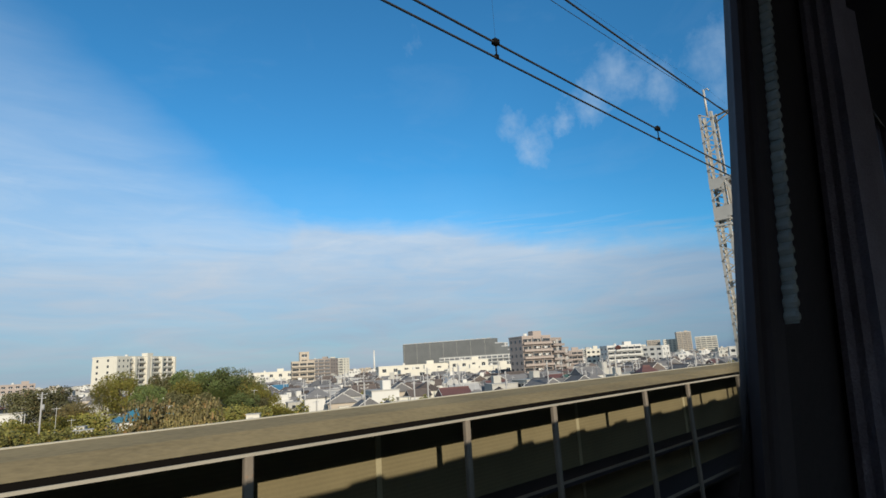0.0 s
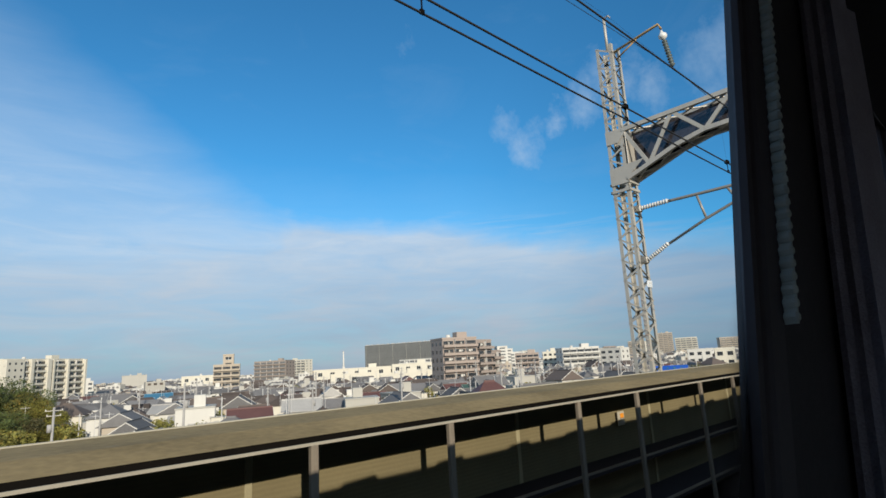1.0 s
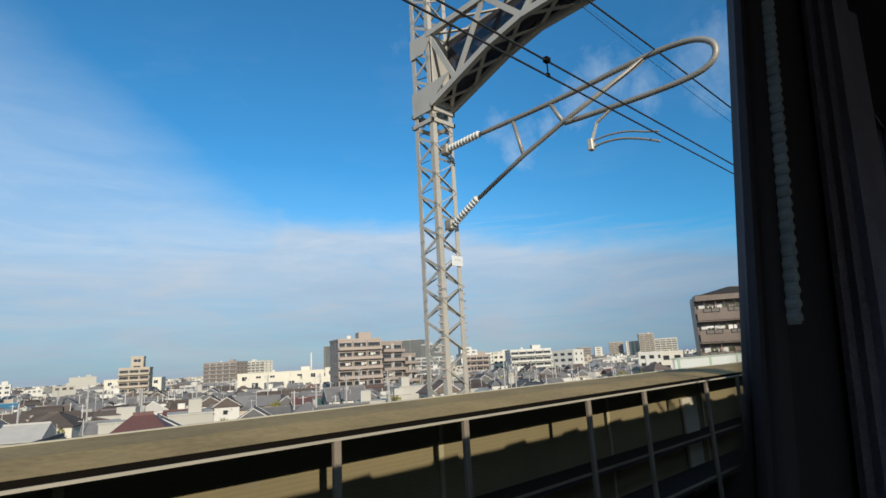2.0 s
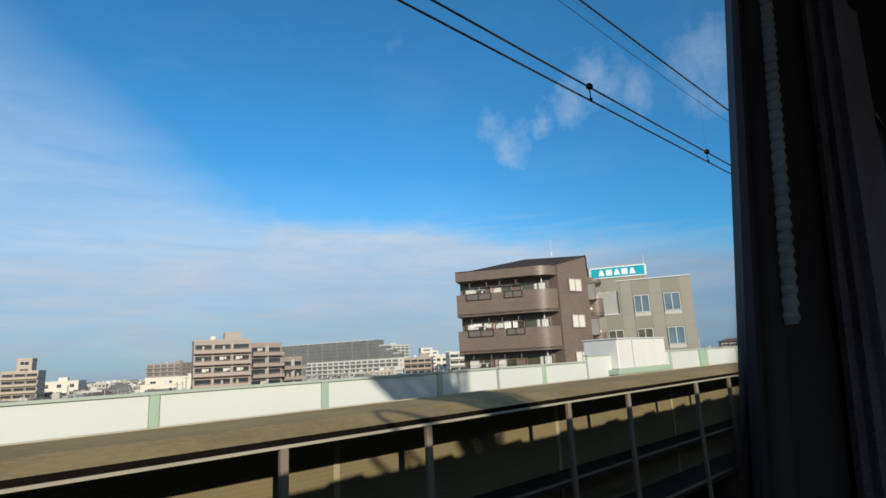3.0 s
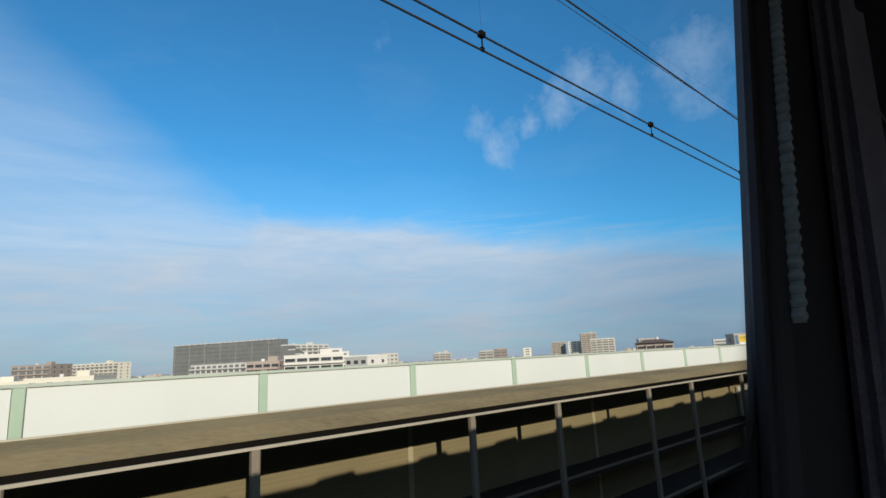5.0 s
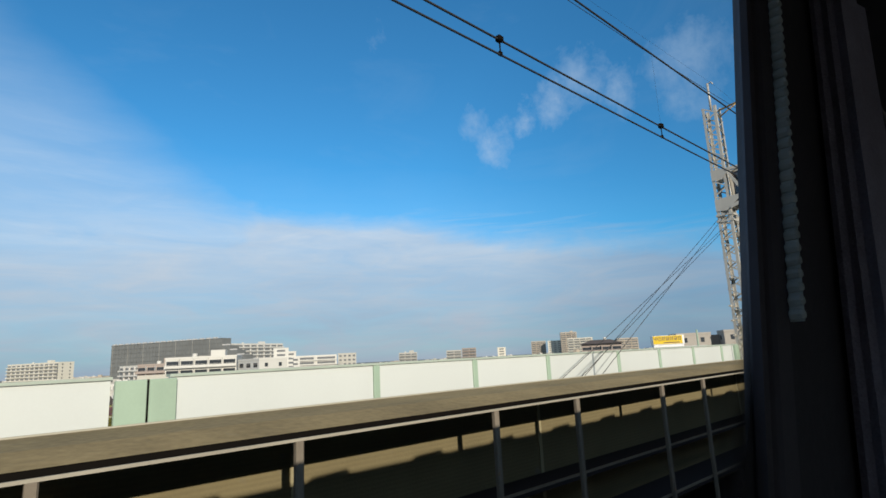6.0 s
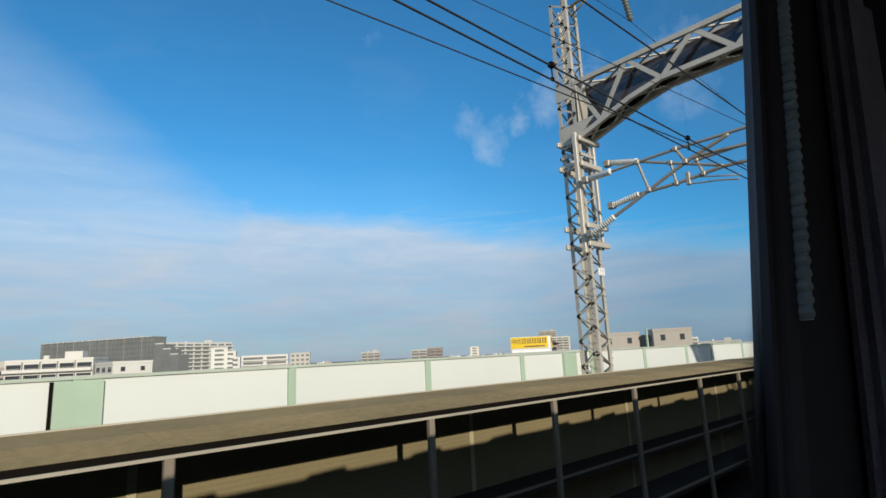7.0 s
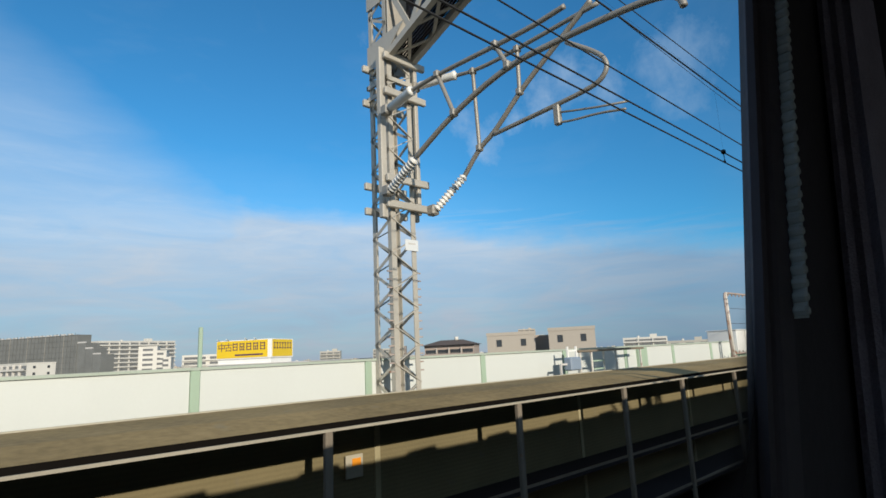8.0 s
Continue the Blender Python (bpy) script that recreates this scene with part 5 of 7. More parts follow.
outer = rounded(LL, CN, CN + dW * 1.05, 0.85)
backs = [(147.3, 17.6), (147.2, 18.3), (144.3, 23.75)]
for z0, z1 in ((14.50, 15.94), (12.04, 13.48), (9.6, 11.0)):
    ba = band(flats, outer, z0, z1, 0.16, BROWNTILE, "balcony", True, backs)
    mB = pose(LL.x, LL.y, 0, 0, 0, math.degrees(math.atan2(dB.y, dB.x)))
    for x0, x1 in ((0.7, 2.4), (3.3, 4.5)):
        r = Build()
        for z in (z1 + 0.01, z1 - 0.42):
            r.box(((x0 + x1) / 2, -0.03, z), (x1 - x0, 0.05, 0.05))
        for x in (x0, (x0 + x1) / 2, x1):
            r.box((x, -0.03, z1 - 0.2), (0.05, 0.05, 0.46))
        part("railing", r, DARKROOF, ba, "dark metal railing panel", at=mB)
        part("railing_glass", Build().box(((x0 + x1) / 2, -0.012, z1 - 0.2), (x1 - x0 - 0.08, 0.02, 0.36)), RAILGLASS, ba, at=mB)
    zf = z0 + 0.14
    mI = pose(144.1, 23.55, 0, 0, 0, math.degrees(math.atan2(18.1 - 23.55, 147.05 - 144.1)))
    for x0, x1, pale in ((0.25, 1.9, False), (2.2, 3.7, False), (4.3, 6.1, True)):
        w = window_unit(flats, mI, x0, x1, zf, zf + 1.95, PANEDARK, SASH, 2)
        part("curtain", Build().box((x0 + (x1 - x0) * (0.72 if pale else 0.3), -0.066, zf + 0.95), ((x1 - x0) * 0.4, 0.008, 1.75)), CURTAINW, w, "pale drawn curtain")
    part("partition", Build().box((2.75, 0.02, zf + 1.02), (0.9, 0.05, 1.98)), PINKP, ba, "dusty pink partition board", at=mB @ pose(0, 0.35, 0, 0, 0, 20))
    for x in (0.9, 2.1, 3.0, 4.1):
        h = Build()
        h.box((x, 0.40, z0 + 2.20), (0.04, 0.36, 0.04)).box((x, 0.24, z0 + 2.04), (0.04, 0.04, 0.30)).box((x + 0.06, 0.22, z0 + 1.92), (0.12, 0.04, 0.04))
        part("drying_hook", h, POSTM, ba, "grey drying pole holder", at=mB)
    part("drying_pole", Build().tube([(0.7, 0.30, z0 + 1.93), (4.4, 0.30, z0 + 1.90)], 0.016, 6), POSTM, ba, "thin grey drying pole", True, at=mB)
    part("clip_hanger", Build().box((1.55, 0.30, z0 + 1.72), (0.75, 0.30, 0.03)).box((1.55, 0.30, z0 + 1.82), (0.02, 0.02, 0.2)).box((1.30, 0.25, z0 + 1.62), (0.10, 0.03, 0.18)).box((1.75, 0.33, z0 + 1.60), (0.12, 0.03, 0.22)), CURTAINW, ba, "pale clothes hanger with pegs", at=mB)
    part("drain_pipe", Build().tube([(5.75, 0.75, z0 - 0.2), (5.75, 0.75, z0 + 2.4)], 0.05, 8), ALUM, ba, "", True, at=mB)
part("eave", Build().prism([(p.x, p.y) for p in outer] + backs, 16.88, 17.52), BROWNTILE, flats, "rounded tiled eave over the balconies")
M = (148.3, 20.8, 18.62)
ring = [(143.5, 22.7, 17.56), (146.5, 17.9, 17.6), (150.0, 16.95, 18.42), (151.9, 17.95, 18.56), (152.6, 23.0, 17.6), (147.5, 25.2, 17.5)]
roof = Build().add(ring + [M] + [(x, y, 17.3) for x, y, z in ring], [(k, (k + 1) % 6, 6) for k in range(6)] + [(k, k + 7, (k + 1) % 6 + 7, (k + 1) % 6) for k in range(6)] + [(12, 11, 10, 9, 8, 7)])
part("roof", roof, DARKROOF, flats, "dark low-pitched roof")
part("eave_edge", Build().tube([(p.x, p.y, 17.53) for p in outer], 0.035, 6), DARKROOF, flats)
mW = pose(CN.x, CN.y, 0, 0, 0, math.degrees(math.atan2(dW.y, dW.x)))
for z in (15.62, 13.16, 10.7):
    window_unit(flats, mW, 2.18, 3.48, z + 0.17, z + 1.08, SKYPANE, SASH, 2, 0.10, True)
dR = (RR - KK).normalized()
mK = pose(KK.x, KK.y, 0, 0, 0, math.degrees(math.atan2(dR.y, dR.x)))
path = rounded(Vector((1.55, 0.0)), Vector((1.6, -1.0)), Vector((4.55, -0.85)), 0.75) + [Vector((4.6, 0.0))]
for z0 in (14.25, 11.79, 9.4):
    o = part("balcony", Build().prism([(p.x, p.y) for p in path], z0, z0 + 0.2), BROWNTILE, flats, at=mK)
    n = len(path)
    inner = []
    for i, p in enumerate(path):
        d = (path[min(i + 1, n - 1)] - path[max(i - 1, 0)]).normalized()
        inner.append(p + Vector((-d.y, d.x)) * 0.14)
    part("parapet", Build().prism([(p.x, p.y) for p in path] + [(p.x, p.y) for p in reversed(inner)], z0 + 0.1, z0 + 1.22), BROWNTILE, o)
    part("railing", Build().box((3.7, -0.93, z0 + 1.05), (0.9, 0.06, 0.45)).box((3.7, -0.93, z0 + 1.3), (0.95, 0.06, 0.04)), DARKROOF, o)
    part("outdoor_unit", Build().box((2.2, -0.45, z0 + 1.25), (0.7, 0.3, 0.35), None, 0.03), WHITEPAINT, o, "white air-conditioner unit")
    w = window_unit(flats, mK, 2.6, 4.2, z0 + 0.2, z0 + 2.0, PANEDARK, SASH, 2)
    part("curtain", Build().box((3.0, -0.066, z0 + 1.1), (0.65, 0.008, 1.6)), CURTAINW, w)
    bay = part("bay_window", Build().box((0.95, -0.25, z0 + 1.62), (1.0, 0.5, 1.15)), BAYGLASS, flats, "projecting bay window", at=mK)
    part("bay_head", Build().box((0.95, -0.27, z0 + 2.27), (1.15, 0.62, 0.14)), BROWNTILE, bay)
    part("bay_sill", Build().add([(0.4, 0, z0 + 1.06), (1.5, 0, z0 + 1.06), (1.5, -0.55, z0 + 1.06), (0.4, -0.55, z0 + 1.06), (0.8, 0, z0 + 0.7), (1.1, 0, z0 + 0.7), (1.1, -0.12, z0 + 0.78), (0.8, -0.12, z0 + 0.78)], [(0, 1, 2, 3), (4, 7, 6, 5), (0, 3, 7, 4), (1, 5, 6, 2), (0, 4, 5, 1), (3, 2, 6, 7)]), BROWNTILE, bay)
    f = Build()
    for x in (0.46, 0.82, 1.18, 1.44):
        f.box((x, -0.51, z0 + 1.62), (0.05, 0.05, 1.12))
    part("bay_frame", f, POSTM, bay)
    part("vent_hood", Build().box((0.9, -0.08, z0 + 0.45), (0.16, 0.16, 0.18), None, 0.03), WHITEPAINT, flats, at=mK)
part("balcony_hood", Build().prism([(p.x, p.y) for p in path], 16.62, 16.9), BROWNTILE, flats, at=mK)
part("gutter_box", Build().box((4.9, -0.2, 17.2), (0.5, 0.5, 0.45)), BROWNTILE, flats, at=mK)
ant = Build()
ant.tube([(2.5, -0.3, 16.9), (2.5, -0.3, 17.9)], 0.025, 6).tube([(3.3, -0.3, 16.9), (3.3, -0.3, 17.9)], 0.025, 6).tube([(3.05, -0.3, 17.75), (3.6, -0.3, 17.6)], 0.02, 6)
part("rooftop_aerial", ant, ALUM, flats, "", True, at=mK)
part("lightning_rod", Build().tube([(149.5, 19.2, 17.5), (149.5, 19.2, 19.9)], 0.02, 6), ALUM, flats, "", True)
mB = pose(LL.x, LL.y, 0, 0, 0, math.degrees(math.atan2(dB.y, dB.x)))
for k, (x, w, h, mt) in enumerate(((3.35, 0.45, 0.75, CLOTH), (3.85, 0.3, 0.5, CLOTH), (4.2, 0.25, 0.6, DARKIN), (1.2, 0.8, 0.25, CLOTH), (2.0, 0.5, 0.3, LOUVRE))):
    # one folded sheet, seven pleats wide
    rim = [(x - w / 2 + w * i / 6, 0.30 + 0.03 * (i % 2)) for i in range(7)]
    ring = rim + [(px, py + 0.02) for px, py in reversed(rim)]
    low, top, n = 13.95 - h, 13.98, len(ring)
    faces = [(i, (i + 1) % n, n + (i + 1) % n, n + i) for i in range(n)]
    for i in range(6):
        a, b, c, d = i, i + 1, n - 2 - i, n - 1 - i
        faces += [(d, c, b, a), (n + a, n + b, n + c, n + d)]
    g = Build().add([(px, py, low) for px, py in ring] + [(px, py, top) for px, py in ring], faces)
    tagged(part("laundry", g, mt, at=mB), "washed clothes hung on a balcony pole", "laundry", "laundry on the balcony")

# ---- rooftop advertising box, yellow ----
YELLOW = surface("yellow_sign", (0.75, 0.52, 0.02), 0.45, vary=0.04, scale=1, bump=0)
SIGNDARK = surface("dark_sign_paint", (0.10, 0.05, 0.09), 0.5, vary=0.05, bump=0)
board = thing("rooftop_sign", pose(330.54, 29.77, 0, 0, 0, -63.2), "yellow rooftop advertising sign with dark characters", "sign")
part("sign_box", Build().box((2.65, 1.85, 12.68), (5.3, 3.7, 1.62), None, 0.03), WHITEPAINT, board)
part("sign_face", Build().box((2.52, -0.02, 12.71), (4.9, 0.03, 1.44)), YELLOW, board, "yellow printed face")
part("sign_face", Build().box((5.32, 1.85, 12.71), (0.03, 3.3, 1.44)), YELLOW, board, "yellow printed face")
for k in range(7):
    x = 0.55 + k * 0.66
    if k > 1:
        g = Build().box((x, -0.04, 13.16), (0.46, 0.01, 0.08)).box((x, -0.04, 12.92), (0.38, 0.01, 0.07)).box((x - 0.19, -0.04, 12.93), (0.08, 0.01, 0.64)).box((x + 0.19, -0.04, 12.93), (0.08, 0.01, 0.64)).box((x, -0.04, 12.66), (0.48, 0.01, 0.07))
        if k % 2:
            g.box((x, -0.04, 12.80), (0.07, 0.01, 0.30))
        part("character_bar", g, SIGNDARK, board)
    g = Build().box((5.34, 0.5 + k * 0.44, 13.14), (0.01, 0.30, 0.08)).box((5.34, 0.5 + k * 0.44, 12.90), (0.01, 0.08, 0.56)).box((5.34, 0.5 + k * 0.44, 12.70), (0.01, 0.32, 0.07))
    part("character_bar", g, SIGNDARK, board)
part("small_text_bar", Build().box((3.2, -0.04, 12.22), (2.7, 0.01, 0.14)), SIGNDARK, board)
for k, ch in enumerate("中古"):
    cu = bpy.data.curves.new("character", "FONT")
    cu.body, cu.size, cu.extrude, cu.align_x = ch, 0.78, 0.006, "CENTER"
    tx = new("character", cu)
    tx.matrix_basis = pose(0.55 + k * 0.68, -0.045, 12.62, 90, 0, 0)
    cu.materials.append(SIGNDARK)
    tx.parent = board
for x in (0.3, 1.2, 3.0, 3.9):
    part("sign_lamp", Build().tube([(x, 0, 13.45), (x, -0.25, 13.62), (x, -0.45, 13.58)], 0.03, 6), ALUM, board, "", True)
part("plinth", Build().box((2.65, 1.85, 11.67), (5.1, 3.5, 0.40), None, 0.02), WHITEPAINT, board, "low white plinth")
base = thing("low_building", pose(330.54, 29.77, 0, 0, 0, -63.2), "low white shop building under the yellow sign", "building")
part("wall", Build().box((4.0, 4.5, 5.7), (9.5, 9.0, 11.4)), WHITEPAINT, base)
part("roof_edge", Build().box((4.0, 4.5, 11.44), (9.7, 9.2, 0.08)), LOUVRE, base)

# ---- the town ----
CREAM = surface("cream_render", (0.64, 0.605, 0.50), 0.8, vary=0.05, scale=0.1, fine=0.03, fine_scale=2, streak=0.04)
TANW = surface("tan_render", (0.45, 0.385, 0.30), 0.8, vary=0.06, scale=0.1, fine=0.04, fine_scale=2, streak=0.05)
PINKW = surface("pinkish_tile", (0.365, 0.300, 0.255), 0.7, vary=0.07, scale=0.1, fine=0.05, fine_scale=2)
BROWNW = surface("brown_render", (0.31, 0.26, 0.22), 0.75, vary=0.07, scale=0.1, fine=0.05, fine_scale=2)
WHITEW = surface("white_render", (0.60, 0.585, 0.53), 0.75, vary=0.05, scale=0.15, fine=0.03, fine_scale=2, streak=0.06, per_piece=0.06)
GREYW = surface("grey_render", (0.42, 0.405, 0.355), 0.8, vary=0.07, scale=0.15, fine=0.04, fine_scale=2, per_piece=0.1)
# netting colour raised to carry the distance haze
NETTING = surface("dark_green_netting", (0.165, 0.172, 0.165), 0.85, vary=0.18, scale=0.12, fine=0.2, fine_scale=1.5, bump=0.2)
BEIGEW = surface("beige_tile", (0.36, 0.325, 0.275), 0.7, vary=0.05, scale=0.2, fine=0.05, fine_scale=3)
TILEGREY = surface("grey_roof_tile", (0.145, 0.142, 0.14), 0.8, spec=0.15, vary=0.2, scale=0.5, fine=0.3, fine_scale=5, bump=0.4, per_piece=0.6)
TILEBROWN = surface("brown_roof_tile", (0.115, 0.094, 0.082), 0.8, spec=0.15, vary=0.15, scale=0.5, fine=0.3, fine_scale=5, bump=0.4, per_piece=0.5)
TILERED = surface("red_roof_tile", (0.105, 0.050, 0.045), 0.6, vary=0.15, scale=0.5, fine=0.25, fine_scale=5, bump=0.4, per_piece=0.2)
TILEBLUE = surface("blue_roof_sheet", (0.05, 0.17, 0.27), 0.45, vary=0.12, scale=0.5, fine=0.15, fine_scale=5, bump=0.2)
TILESKY = surface("sky_blue_roof_sheet", (0.04, 0.185, 0.26), 0.5, vary=0.12, scale=0.5, fine=0.12, fine_scale=5, streak=0.06, bump=0.2)
TILEGREEN = surface("green_roof_sheet", (0.05, 0.10, 0.085), 0.5, vary=0.12, scale=0.5, fine=0.15, fine_scale=5, bump=0.2)
BLUESHEET = surface("bright_blue_sheet", (0.01, 0.10, 0.50), 0.5, vary=0.12, scale=1, bump=0.2)
ROOFFLAT = surface("flat_roof", (0.37, 0.36, 0.325), 0.9, vary=0.12, scale=0.2)
FARPANE = glass("far_window", (0.035, 0.04, 0.045), 0.12)
# pale base colour stands in for haze and reflected sky on far panes
HAZEPANE = glass("distant_window", (0.15, 0.155, 0.155), 0.15)
TAKEN = []                      # ground already built on: centre and reach


def block(name, label, category, x, y, rz, length, depth, height, wall, style="windows", storey=3.0, bay=3.4, group="town buildings", plant=True, low=0.0, pane=0.55):
    """A building whose front runs from (x, y) along rz, its outside on local -y. style: windows, balconies, plain."""
    ob = thing(name, pose(x, y, 0, 0, 0, rz), label, category, group)
    c = pose(x, y, 0, 0, 0, rz) @ Vector((length / 2, depth / 2, 0))
    TAKEN.append((c.x, c.y, 0.55 * math.hypot(length, depth)))
    part("wall", Build().box((length / 2, depth / 2, height / 2), (length, depth, height)), wall, ob)
    par = Build()
    for cx, cy, sx, sy in ((length / 2, 0.05, length + 0.2, 0.3), (length / 2, depth - 0.05, length + 0.2, 0.3), (0.05, depth / 2, 0.3, depth - 0.4), (length - 0.05, depth / 2, 0.3, depth - 0.4)):
        par.box((cx, cy, height + 0.3), (sx, sy, 0.6))
    part("parapet", par, wall, ob)
    part("flat_roof", Build().box((length / 2, depth / 2, height + 0.03), (length - 0.7, depth - 0.7, 0.05)), ROOFFLAT, ob)
    far = x > 410
    glazing = HAZEPANE if math.hypot(x, y) > 520 else FARPANE
    bay *= 1.8 if far else 1.0
    floors = max(1, int((height - low) / storey))
    if height > 12 and not far:
        floors = min(floors, int((height - 3) / storey))
    n = max(1, int(length / bay))
    bw = length / n
    nd = max(1, int(depth / bay))
    bd = depth / nd
    pm = Build().box((0, 0, 0), (bw * pane, 0.08, storey * 0.46)).mesh("window", glazing)
    fm = Build().box((0, -0.03, -storey * 0.25), (bw * (pane + 0.07), 0.16, 0.10)).box((0, -0.03, 0), (0.07, 0.1, storey * 0.46)).mesh("window_sill", ALUM)
    if style == "windows":
        for f in range(floors):
            z = height - storey * (f + 0.5)
            for i in range(n):
                w = part("window", pm, None, ob, at=pose(bw * (i + 0.5), -0.02, z))
                if x < 250:
                    part("window_sill", fm, None, w)
    if style == "balconies":
        doors = Build().box((0, 0, 0), (bw * 0.84, 0.08, storey * 0.70)).mesh("window", glazing)
        para = Build().box((0, 0, -0.13), (length, 0.14, 0.78)).box((0, 0.6, -0.55), (length, 1.25, 0.16)).box((0, 0, 0.48), (length, 0.07, 0.06)).mesh("balcony", wall)
        rail_post = Build().box((0, 0, 0.36), (0.08, 0.06, 0.24)).mesh("rail_post", wall)
        fin = Build().box((0, 0.1, 0), (0.07, 0.95, storey - 0.2)).mesh("partition", LOUVRE)
        goods = [Build().box((0, 0, 0.30), (0.75, 0.30, 0.60), None, 0.03).mesh("air_conditioner", WHITEW), Build().box((0, 0, 1.35), (0.9, 0.05, 0.75)).box((0.8, 0.02, 1.45), (0.5, 0.05, 0.55)).mesh("laundry_rack", WHITEW), Build().box((0, 0, 0.8), (0.5, 0.4, 1.6), None, 0.03).mesh("locker", GREYW)]
        brnd = random.Random(int(x * 7 + y))
        for f in range(floors):
            z = height - storey * (f + 1)
            bal = part("balcony", para, None, ob, at=pose(length / 2, -1.25, z + 0.62))
            for i in range(n):
                part("window", doors, None, ob, at=pose(bw * (i + 0.5), -0.02, z + storey * 0.42))
                if x < 200:
                    part("rail_post", rail_post, None, bal, at=pose(bw * (i + 0.5) - length / 2, 0, 0))
                if math.hypot(x, y) < 240 and brnd.random() < 0.75:
                    g = brnd.choice(goods)
                    part(g.name.split(".")[0], g, None, bal, at=pose(bw * (i + brnd.uniform(0.3, 0.7)) - length / 2, 0.75, -0.47))
                if i:
                    part("partition", fin, None, bal, at=pose(bw * i - length / 2, 0.66, storey * 0.5 - 0.62))
    if style != "plain" and not far:
        ws = Build().box((0, 0, 0), (0.08, 1.1, 1.2)).mesh("window", FARPANE)
        for f in range(floors):
            for i in range(nd):
                for xx in (-0.02, length + 0.02):
                    part("window", ws, None, ob, at=pose(xx, bd * (i + 0.5), height - storey * (f + 0.5)))
    if plant:
        part("roof_plant", Build().box((length * 0.7, depth * 0.5, height + 1.3), (min(4.5, length * 0.3), min(3.5, depth * 0.4), 2.5)), wall, ob)
        part("water_tank", Build().tube([(length * 0.35, depth * 0.5, height), (length * 0.35, depth * 0.5, height + 1.7)], 0.8, 12), WHITEW, ob, "", True)
    return ob


AP = "apartment building"
flats_cream = block("apartment_block", "cream concrete apartment block with rows of balconies", AP, 73.5, 313, 36, 45, 12, 23.6, CREAM, "balconies", 2.9, 5.6)
for k, w in ((0, 9.0), (12.5, 1.6), (21.5, 2.2), (24.5, 1.0), (33.0, 1.2), (43.8, 1.2)):
    part("pier", Build().box((k + w / 2, -1.0, 11.9), (w, 2.0, 23.8), None, 0.05), CREAM, flats_cream, "pale full-height pier")
for f in range(6):
    for k in range(3):
        part("window", Build().box((1.5 + k * 2.9, -2.02, 21.9 - f * 2.9), (0.8, 0.06, 1.0)), FARPANE, flats_cream)
o = block("apartment_block", "reddish brown apartment building with balconies and a water tank", AP, 170.6, 134.6, -20, 13.0, 10, 19.2, PINKW, "balconies", 2.75, 3.3)
block("apartment_block", "stepped reddish brown apartment building wing", AP, 182.9, 130.3, 8, 9.5, 9, 18.2, PINKW, "balconies", 2.75, 3.2, plant=False)
block("apartment_block", "lower stepped reddish brown apartment wing", AP, 192.4, 131.8, 14, 7.5, 9, 14.4, PINKW, "balconies", 2.75, 3.0, plant=False)
dark = block("netted_building", "large building wrapped in dark green scaffold netting", "building", 376, 455.6, -67.6, 102, 9, 31.6, NETTING, "plain", plant=False)
for k, (ln, h) in enumerate(((7.0, 27.0), (6.0, 23.5), (6.0, 20.0))):
    part("netted_step", Build().box((102 + 3.2 + k * 6.2, 5.0, h / 2), (ln, 9, h)), NETTING, dark)
    part("netted_step_rim", Build().box((102 + 3.2 + k * 6.2, 0.4, h + 0.4), (ln, 0.2, 0.8)), LOUVRE, dark)
for k in range(34):
    part("scaffold_post", Build().box((1.5 + k * 3.0, -0.3, 16.6), (0.16, 0.16, 33.2)), STEEL if k % 5 == 0 else NETTING, dark)
for k in range(10):
    part("scaffold_rail", Build().box((51, -0.3, 3.2 * (k + 1)), (102, 0.14, 0.16)), NETTING, dark)
for k in range(17):
    part("roof_fence", Build().box((3 + k * 5.8, 0.4, 32.5), (4.6, 0.1, 0.9)), LOUVRE, dark)
block("apartment_block", "tan apartment tower with a rooftop box", AP, 155.2, 285.7, -26, 12.6, 10, 16.4, TANW, "balconies", 2.8, 4.0, plant=False)
block("stair_tower", "tan rooftop stair tower", "building", 160.0, 285.5, -26, 5.2, 6, 21.5, TANW, "windows", 3.0, 3.0, plant=False)
for x, y, rz, ln, dp, h in ((205, 272, -33, 47, 22, 10.8), (191, 234, -32, 23, 14, 8.3), (205, 213, -37, 22, 13, 7.2), (240, 247, -40, 24, 18, 11.6), (174, 382, -27, 31, 16, 11.6), (222, 205, -45, 18, 12, 8.0)):
    block("factory_hall", "plain cream factory hall with a flat roof", "factory", x, y, rz, ln, dp, h, CREAM, "windows", 4.2, 6.0, pane=0.34)
block("apartment_block", "pinkish apartment block with balconies", AP, 309, 213, -51, 14, 11, 13.8, PINKW, "balconies", 2.8, 3.5)
block("apartment_block", "cream apartment block with windows", AP, 319, 200, -53, 9, 10, 13.9, CREAM, "windows", 2.8, 3.0)
FT = "tower block"
block("low_building", "white low building with windows", "building", 296, 104, -67, 10, 9, 10.5, WHITEW, "windows", 3.0, 3.2, plant=False)
block("low_building", "cream hall beside the line", "building", 262, 80, -69, 7, 8, 10.5, CREAM, "windows", 3.2, 3.2, plant=False)
block("office_block", "beige tiled building with a few small windows", "building", 395, 48, -56, 9.4, 8, 14.4, BEIGEW, "windows", 2.9, 4.6, plant=False, pane=0.22)
block("office_block", "beige tiled building with corner windows", "building", 398, 36, -62, 8.4, 8, 14.7, BEIGEW, "windows", 2.9, 4.1, plant=False, pane=0.24)
block("stair_block", "dark recessed stair between beige buildings", "building", 401.5, 42.5, -59, 5, 8, 13.6, BROWNW, "plain", plant=False)
